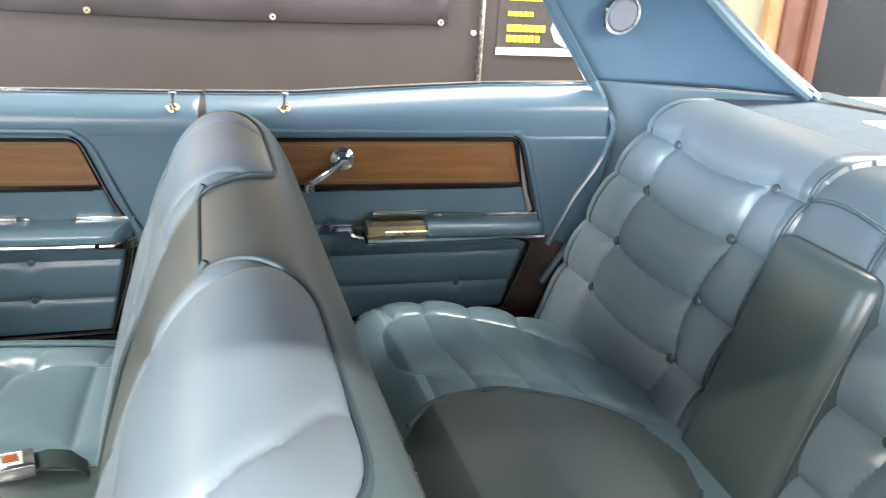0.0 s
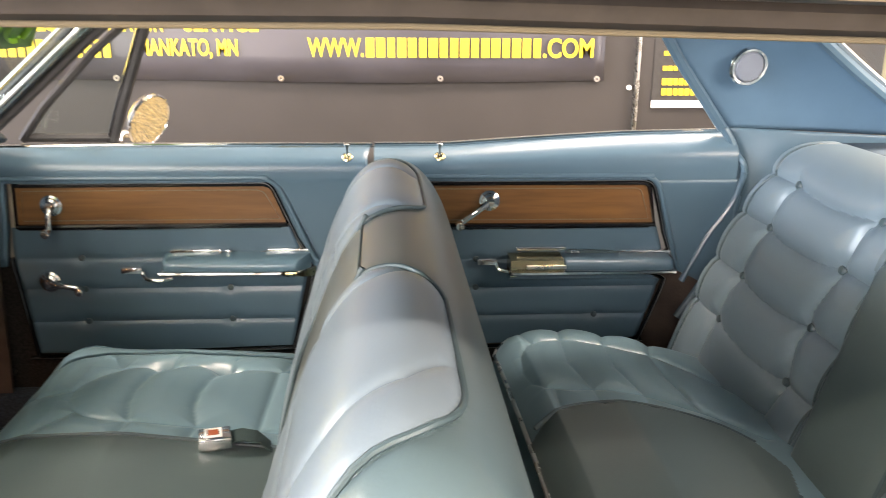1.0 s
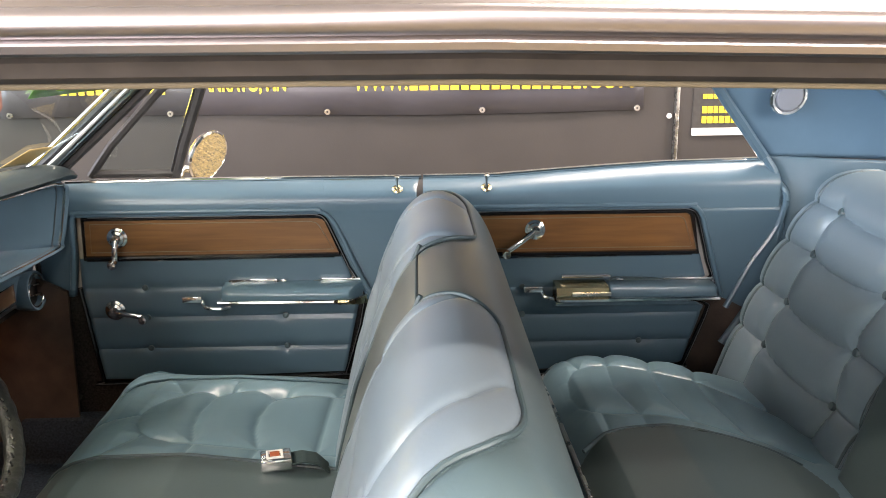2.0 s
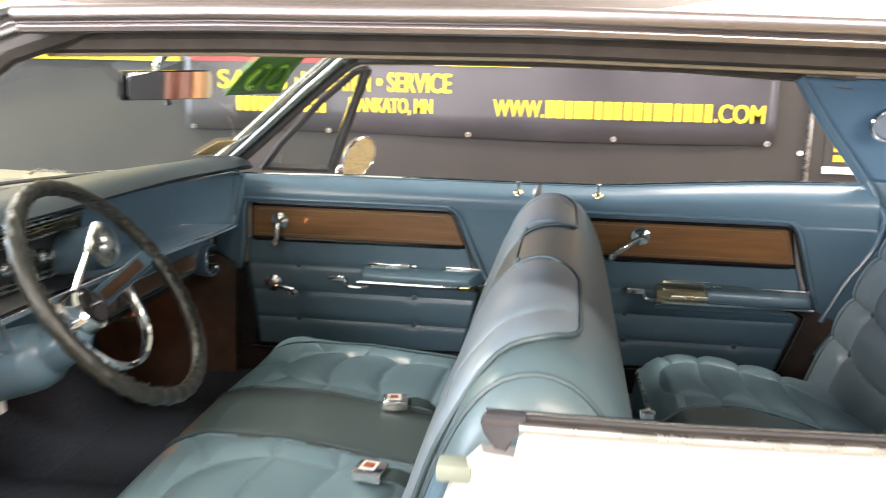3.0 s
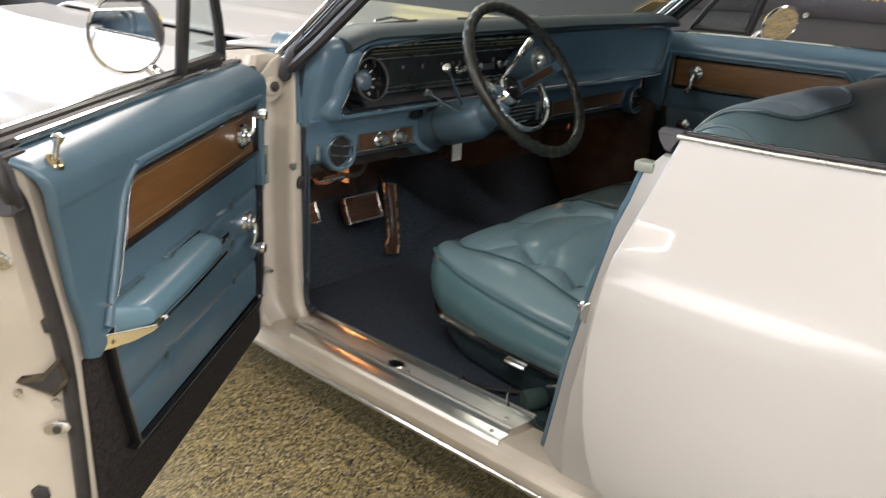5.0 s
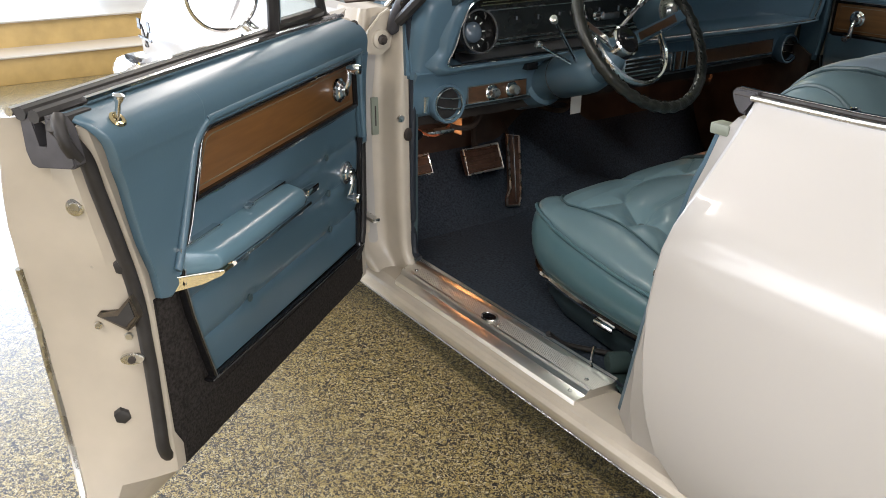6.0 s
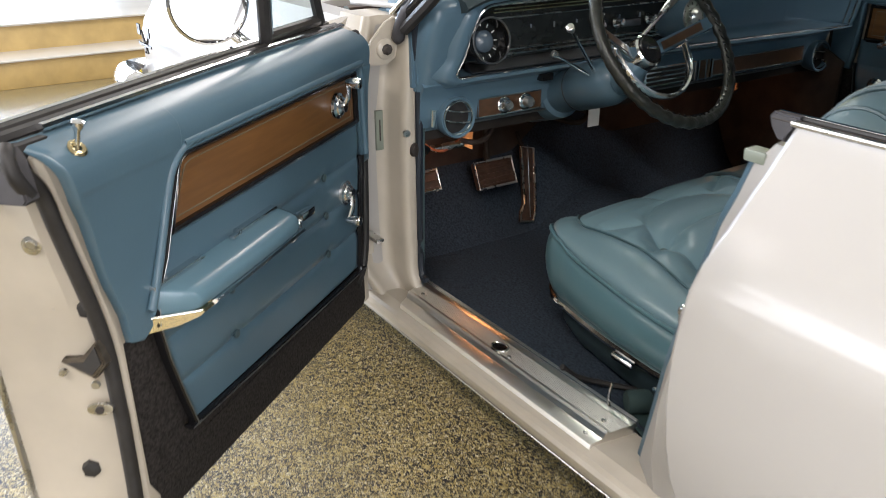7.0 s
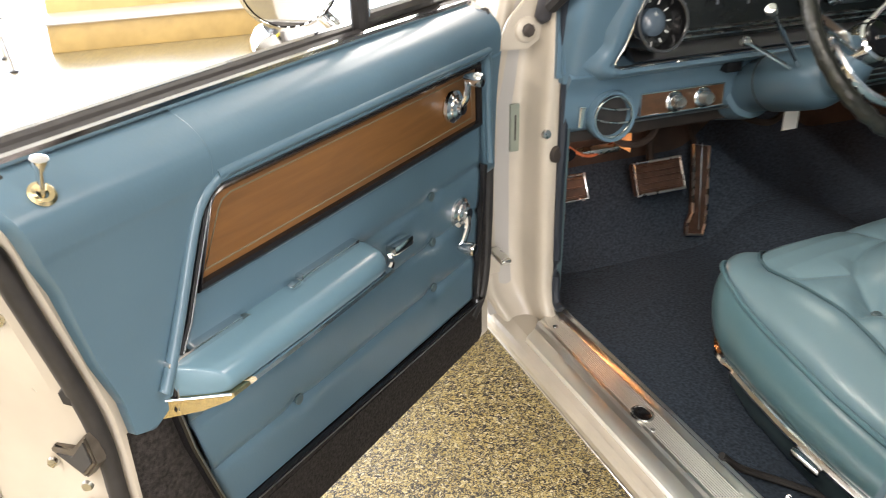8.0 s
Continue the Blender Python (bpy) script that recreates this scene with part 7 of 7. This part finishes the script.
for a, b, r in (((-0.782, -0.362, 0.808), (-0.727, -0.487, 0.919), 0.0042), ((-0.800, -0.362, 0.800), (-0.830, -0.437, 0.846), 0.0038), ((-0.712, -0.322, 0.872), (-0.768, -0.138, 0.960), 0.0050)):
    lv = part("column_lever", tube(bmesh.new(), P(a, b), [r, r * 0.85], 8), CHROME, dash, "chrome column lever")
    a, b = Vector(a), Vector(b)
    if r == 0.0050:
        part("grip", tube(bmesh.new(), [a.lerp(b, 0.62), a.lerp(b, 0.70), b], [0.005, 0.0082, 0.0100], 12), SATIN, lv, "pale tapered lever grip")
    else:
        part("knob", lathe(bmesh.new(), [(0.0, -0.008), (0.006, -0.006), (0.0095, 0.002), (0.0085, 0.009), (0.0, 0.012)], b, b - a, 14), SATIN, lv)
# under-dash clutter
tagp = thing("paper_tag", (-0.927, -0.218, 0.66), "small white paper tag hanging under the dashboard", "tag")
part("sheet", B(-0.928, -0.926, -0.236, -0.200, 0.632, 0.686), WHITE, tagp)
part("thread", tube(bmesh.new(), P((-0.927, -0.218, 0.685), (-0.94, -0.22, 0.70)), 0.0012, 4), WHITE, tagp)
part("under_panel", B(-1.25, -0.97, -0.70, 0.70, 0.66, 0.684), DARK, dash, "dark underside")
part("orange_wire", tube(bmesh.new(), smooth_path([(-0.965, -0.700, 0.660), (-0.955, -0.672, 0.640), (-0.960, -0.640, 0.632), (-0.975, -0.60, 0.640), (-0.99, -0.57, 0.655)], 5), 0.003, 6), ORANGE, dash, "orange wire")
part("brake_release", B(-0.985, -0.960, -0.665, -0.585, 0.630, 0.642, 0.004), SATIN, dash, "steel brake release")
part("hood_release", tube(bmesh.new(), P((-0.975, -0.695, 0.648), (-0.955, -0.695, 0.640)), [0.010, 0.013], 12), BLACKGLOSS, dash, "black pull knob")
for y0_ in (-0.62, -0.30, 0.30):
    part("harness", tube(bmesh.new(), smooth_path([(-1.05, y0_, 0.655), (-1.0, y0_ + 0.07, 0.628), (-1.02, y0_ + 0.14, 0.622), (-1.06, y0_ + 0.20, 0.655)], 6), 0.007, 6), BROWN, dash, "dark wiring harness")


def courtesy_lamp(y, z):
    """A small bulb in a socket under the dashboard that lights the footwell."""
    lp = thing("footwell_lamp", (-1.06, y, z), "small warm courtesy lamp under the dashboard", "lamp", "footwell lamps")
    part("socket", lathe(bmesh.new(), [(0.0, 0), (0.010, 0), (0.011, 0.020), (0.0, 0.022)], (-1.06, y, z + 0.020), (0, 0, 1), 14), SATIN, lp, "metal lamp socket")
    part("bulb", lathe(bmesh.new(), [(0.0, 0), (0.006, 0.002), (0.0085, 0.010), (0.006, 0.018), (0.0, 0.020)], (-1.06, y, z - 0.001), (0, 0, 1), 14), BULB, lp, "glowing amber bulb")
    # added plate, no part of the lamp: blocks bulb glints on the far door
    part("glint_block", B(-1.10, -1.02, y + 0.030, y + 0.032, z - 0.022, z + 0.045, 0.0005), BLACK, lp, "added black plate that keeps bulb glints off the far door")


courtesy_lamp(-0.55, 0.62)
courtesy_lamp(0.42, 0.675)

# ---- steering wheel ----
wheel = thing("steering_wheel", hubc, "large steering wheel with laced black leather wrap and chrome horn ring", "steering wheel")
e2 = AX.cross(Vector((0, 1, 0))).normalized()
if e2.z < 0:
    e2 = -e2
e1 = e2.cross(AX).normalized()
if e1.y < 0:
    e1 = -e1


def ring(c, r, k, n):
    a = 2 * math.pi * k / n
    return c + r * (math.cos(a) * e1 + math.sin(a) * e2)


N = 144
part("rim", tube(bmesh.new(), [ring(RC, 0.189, k, N) for k in range(N)], [0.0126 + 0.0010 * math.sin(2 * math.pi * k / 4) + 0.0006 * math.sin(k * 1.7) for k in range(N)], 14, closed=True, up=AX), WRAP, wheel, "black laced leather wrapped rim")
lace = bmesh.new()
for k in range(72):
    a = ring(RC, 0.178, k, 72) + 0.010 * AX
    b = ring(RC, 0.178, k + 0.6, 72) + 0.006 * AX
    tube(lace, [a, b], 0.0016, 5)
part("lacing", lace, BLACKGLOSS, wheel, "black lacing cord")
part("horn_cap", lathe(bmesh.new(), [(0.0, -0.05), (0.034, -0.05), (0.038, -0.01), (0.037, 0.012), (0.033, 0.016), (0.031, 0.012), (0.0, 0.012)], hubc, AX, 32), CHROME, wheel, "chrome hub ring")
part("hub_badge", lathe(bmesh.new(), [(0.0, 0.011), (0.031, 0.011), (0.028, 0.020), (0.012, 0.022), (0.0, 0.022)], hubc, AX, 24), BLACKGLOSS, wheel, "black hub cap")
part("badge_bar", tube(bmesh.new(), [hubc + 0.0225 * AX + 0.012 * e1, hubc + 0.0225 * AX - 0.012 * e1], 0.003, 6), CHROME, wheel)
for sg in (-1, 1):
    rings = []
    for t in [i / 10 for i in range(11)]:
        c = hubc + (-0.012 + 0.066 * t) * AX + sg * (0.035 + 0.146 * t) * e1 + (0.004 + 0.030 * t) * e2
        w_, h_ = 0.016 - 0.004 * t, 0.007
        rings.append([c + w_ * e2 + h_ * AX, c + w_ * e2 - h_ * AX, c - w_ * e2 - h_ * AX, c - w_ * e2 + h_ * AX])
    sp_ = part("spoke", loft(bmesh.new(), rings), BLUEPAINT, wheel, "blue spoke with chrome and wood insert")
    inl = []
    for t in (0.15, 0.5, 0.8):
        c = hubc + (-0.012 + 0.066 * t + 0.0075) * AX + sg * (0.035 + 0.146 * t) * e1 + (0.004 + 0.030 * t) * e2
        inl.append([c + 0.009 * e2, c + 0.009 * e2 + 0.002 * AX, c - 0.009 * e2 + 0.002 * AX, c - 0.009 * e2])
    part("insert", loft(bmesh.new(), inl), DASHWOOD, sp_, "walnut insert")
    part("bright_edge", tube(bmesh.new(), [hubc + (-0.006 + 0.066 * t) * AX + sg * (0.035 + 0.146 * t) * e1 + (-0.011 + 0.030 * t) * e2 for t in (0, 0.5, 0.9)], 0.003, 6), CHROME, sp_)
hornring = [ring(hubc + 0.020 * AX, 0.112, k, 64) for k in range(32 - 2, 64 + 3)]
part("horn_ring", tube(bmesh.new(), hornring, 0.0056, 8, flat=1.9, up=AX), CHROME, wheel, "chrome half horn ring")

# ---- pedals ----
def pedal(name, label, cx, cy, cz, w, h, tilt, stem, ribs):
    pd = thing(name, (cx, cy, 0.30), label, "pedal")
    m = pose(cx, cy, cz, 0, tilt, 0)
    bm = rounded(bmesh.new(), (0, 0, 0), (0.010, w, h), 0.006, 2)
    bmesh.ops.transform(bm, matrix=m, verts=bm.verts)
    part("pad", bm, PEDAL, pd, "brown-black rubber pad")
    loop = [m @ Vector((0.009, a * w * 0.97, b * h * 0.95)) for a, b in ((-1, -1), (1, -1), (1, 1), (-1, 1))]
    part("bright_rim", tube(bmesh.new(), loop, 0.0042, 8, closed=True, up=(1, 0, 0)), SATIN, pd, "bright pedal rim")
    for k in range(ribs):
        z = -h * 0.7 + 1.4 * h * k / max(1, ribs - 1)
        part("rib", tube(bmesh.new(), [m @ Vector((0.0105, -w * 0.85, z)), m @ Vector((0.0105, w * 0.85, z))], 0.0022, 5), PEDAL, pd)
    part("stem", tube(bmesh.new(), smooth_path([m @ Vector((-0.01, 0, 0))] + P(*stem), 5), 0.009, 8), DARK, pd, "dark steel stem")


pedal("brake_pedal", "brake pedal with ribbed rubber pad and bright rim", -1.185, -0.330, 0.458, 0.064, 0.038, -25, [(-1.22, -0.33, 0.50), (-1.23, -0.33, 0.66)], 5)
pedal("parking_brake_pedal", "small parking brake pedal in the footwell", -1.060, -0.632, 0.525, 0.036, 0.026, -25, [(-1.10, -0.63, 0.56), (-1.12, -0.64, 0.66)], 3)
acc = thing("accelerator_pedal", (-1.19, -0.20, 0.30), "long accelerator pedal with bright rim", "pedal")
m = pose(-1.205, -0.194, 0.400, -8, -18, 0)
outline = [(-0.034, -0.110), (0.010, -0.112), (0.018, -0.085), (0.021, -0.04), (0.023, 0.098), (-0.021, 0.102), (-0.019, -0.02), (-0.018, -0.06), (-0.033, -0.085)]
bm = prism(bmesh.new(), outline, "x", -0.006, 0.006, 0.002)
bmesh.ops.transform(bm, matrix=m, verts=bm.verts)
part("pad", bm, PEDAL, acc, "ribbed brown-black rubber pad")
part("bright_rim", tube(bmesh.new(), [m @ Vector((0.007, a, b)) for a, b in outline], 0.0034, 6, closed=True, up=(1, 0, 0)), SATIN, acc)
part("rib", tube(bmesh.new(), [m @ Vector((0.007, 0.002, 0.105)), m @ Vector((0.007, 0.0, -0.10))], 0.0016, 6), CHROME, acc)
part("link", tube(bmesh.new(), [m @ Vector((-0.006, 0, 0.08)), Vector((-1.28, -0.18, 0.53))], 0.006, 8), DARK, acc)

# ---- inside mirror, stickers, belts, paper ----
im = thing("inside_mirror", (-0.62, -0.1, 1.17), "rectangular inside mirror on a chrome stem", "mirror")
m = pose(-0.615, -0.163, 1.204, 0, 3, -12.5)
bm = bmesh.new()
prof = [(-0.106, -0.016), (-0.101, -0.023), (0.101, -0.025), (0.107, -0.018), (0.107, 0.016), (0.101, 0.023), (-0.101, 0.021), (-0.106, 0.013)]
prism(bm, prof, "x", -0.012, 0.008, 0.005)
bmesh.ops.transform(bm, matrix=m, verts=bm.verts)
part("housing", bm, BLACKGLOSS, im, "dark mirror housing")
bm = prism(bmesh.new(), [(a * 0.975, b * 0.93) for a, b in prof], "x", 0.009, 0.0105)
bmesh.ops.transform(bm, matrix=m, verts=bm.verts)
part("glass", bm, MIRROR, im, "mirror glass", smooth=False)
part("stem", tube(bmesh.new(), smooth_path([m @ Vector((-0.014, 0.0, 0.010)), m @ Vector((-0.035, 0.02, 0.03)), Vector((-0.60, -0.13, 1.285))], 5), 0.007, 8), CHROME, im)
part("toggle", tube(bmesh.new(), [m @ Vector((-0.004, 0.0, -0.020)), m @ Vector((0.002, 0.0, -0.033))], [0.0035, 0.0055], 8), BLACK, im)


def on_screen(y, u):
    v = (y / (0.715 - 0.065 * u) + 1) / 2
    return Vector((-1.215 + 0.74 * u + (0.26 * (1 - u) + 0.03 * u) * (2 * v - 1) ** 2 + 0.006, y, 0.955 + 0.335 * u - 0.003))


def decal(name, label, y0, y1, u0, u1, mat):
    bm = sheet(bmesh.new(), lambda a, b: on_screen(y0 + (y1 - y0) * a, u0 + (u1 - u0) * b), 8, 6)
    ob = solo(name, bm, mat, label, "sticker", recalc=False)
    return thicken(ob, 0.001, 1)


def slanted(a, b):
    return on_screen(0.285 + 0.235 * a - 0.22 * b, 0.655 + 0.25 * b)


thicken(solo("green_sticker", sheet(bmesh.new(), slanted, 8, 8), GREENST, "green slanted sticker on the windscreen", "sticker", recalc=False), 0.001, 1)
for a0 in (0.30, 0.70):
    loop = [slanted(a0 + 0.14 * math.cos(k * math.pi / 8), 0.5 + 0.30 * math.sin(k * math.pi / 8)) + Vector((0.004, 0, 0)) for k in range(16)]
    solo("sticker_print", tube(bmesh.new(), loop, 0.007, 6, closed=True, flat=0.4, up=(1, 0, 0.5)), GREENLT, "lime green digit on the sticker", "sticker")
decal("inspection_sticker", "small yellowed sticker low on the windscreen", 0.607, 0.664, 0.155, 0.27, PLATFORM)
paper = solo("paper_sheet", B(1.18, 1.26, 0.22, 0.42, 0.958, 0.968, 0.003), WHITE, "white card lying on the parcel shelf", "paper")


def buckle(at, turn, label):
    b = thing("seat_belt_buckle", at, label, "seat belt", "seat belts", turn)
    x, y, z = at
    bm = rounded(bmesh.new(), (x, y, z), (0.026, 0.022, 0.011), 0.004, 2)
    body = part("buckle", bm, CHROME, b, "chrome buckle")
    part("red_button", B(x - 0.010, x + 0.006, y - 0.008, y + 0.008, z + 0.010, z + 0.0135, 0.001), ORANGE, body, "orange push button")
    part("button_frame", tube(bmesh.new(), P((x - 0.014, y - 0.012, z + 0.0105), (x + 0.010, y - 0.012, z + 0.0105), (x + 0.010, y + 0.012, z + 0.0105), (x - 0.014, y + 0.012, z + 0.0105)), 0.0034, 6, closed=True), WHITE, body)
    part("webbing", loft(bmesh.new(), [[Vector((x + a, y + w_, z + h + t)) for w_, t in ((-0.021, 0.0), (0.021, 0.0), (0.021, 0.003), (-0.021, 0.003))] for a, h in ((0.02, -0.002), (0.045, 0.0), (0.07, -0.008), (0.09, -0.03))]), WEBBING, b, "dark webbing strap")


buckle((-0.292, 0.118, 0.572), 12, "chrome seat belt buckle with orange button on the seat")
buckle((-0.275, -0.178, 0.567), -8, "chrome seat belt buckle with orange button on the seat")
rt = thing("belt_retractor", (-0.30, -0.64, 0.30), "rolled dark seat belt beside the seat base", "seat belt", "seat belts")
part("roll", lathe(bmesh.new(), [(0.0, -0.022), (0.019, -0.022), (0.022, -0.017), (0.022, 0.017), (0.019, 0.022), (0.0, 0.022)], (-0.290, -0.668, 0.338), (0.5, 1, 0), 24), WEBBING, rt, "rolled dark webbing")
part("wire_clip", tube(bmesh.new(), smooth_path([(-0.335, -0.69, 0.36), (-0.33, -0.70, 0.325), (-0.30, -0.70, 0.312), (-0.27, -0.69, 0.318)], 5), 0.003, 6), CHROME, rt)
part("strap", loft(bmesh.new(), [[Vector((x, y + w_, z + t)) for w_, t in ((-0.022, 0), (0.022, 0), (0.022, 0.003), (-0.022, 0.003))] for x, y, z in ((-0.29, -0.675, 0.318), (-0.24, -0.68, 0.302), (-0.20, -0.68, 0.306))]), WEBBING, rt)
part("anchor", tube(bmesh.new(), P((-0.27, -0.655, 0.37), (-0.24, -0.65, 0.38), (-0.21, -0.65, 0.36)), 0.004, 6), CHROME, rt)
cable = solo("black_cable", tube(bmesh.new(), smooth_path([(-0.46, -0.70, 0.335), (-0.455, -0.66, 0.300), (-0.42, -0.61, 0.285), (-0.36, -0.57, 0.284), (-0.30, -0.56, 0.285)], 6), 0.006, 8), BLACK, "black cable lying over the carpet edge", "cable")
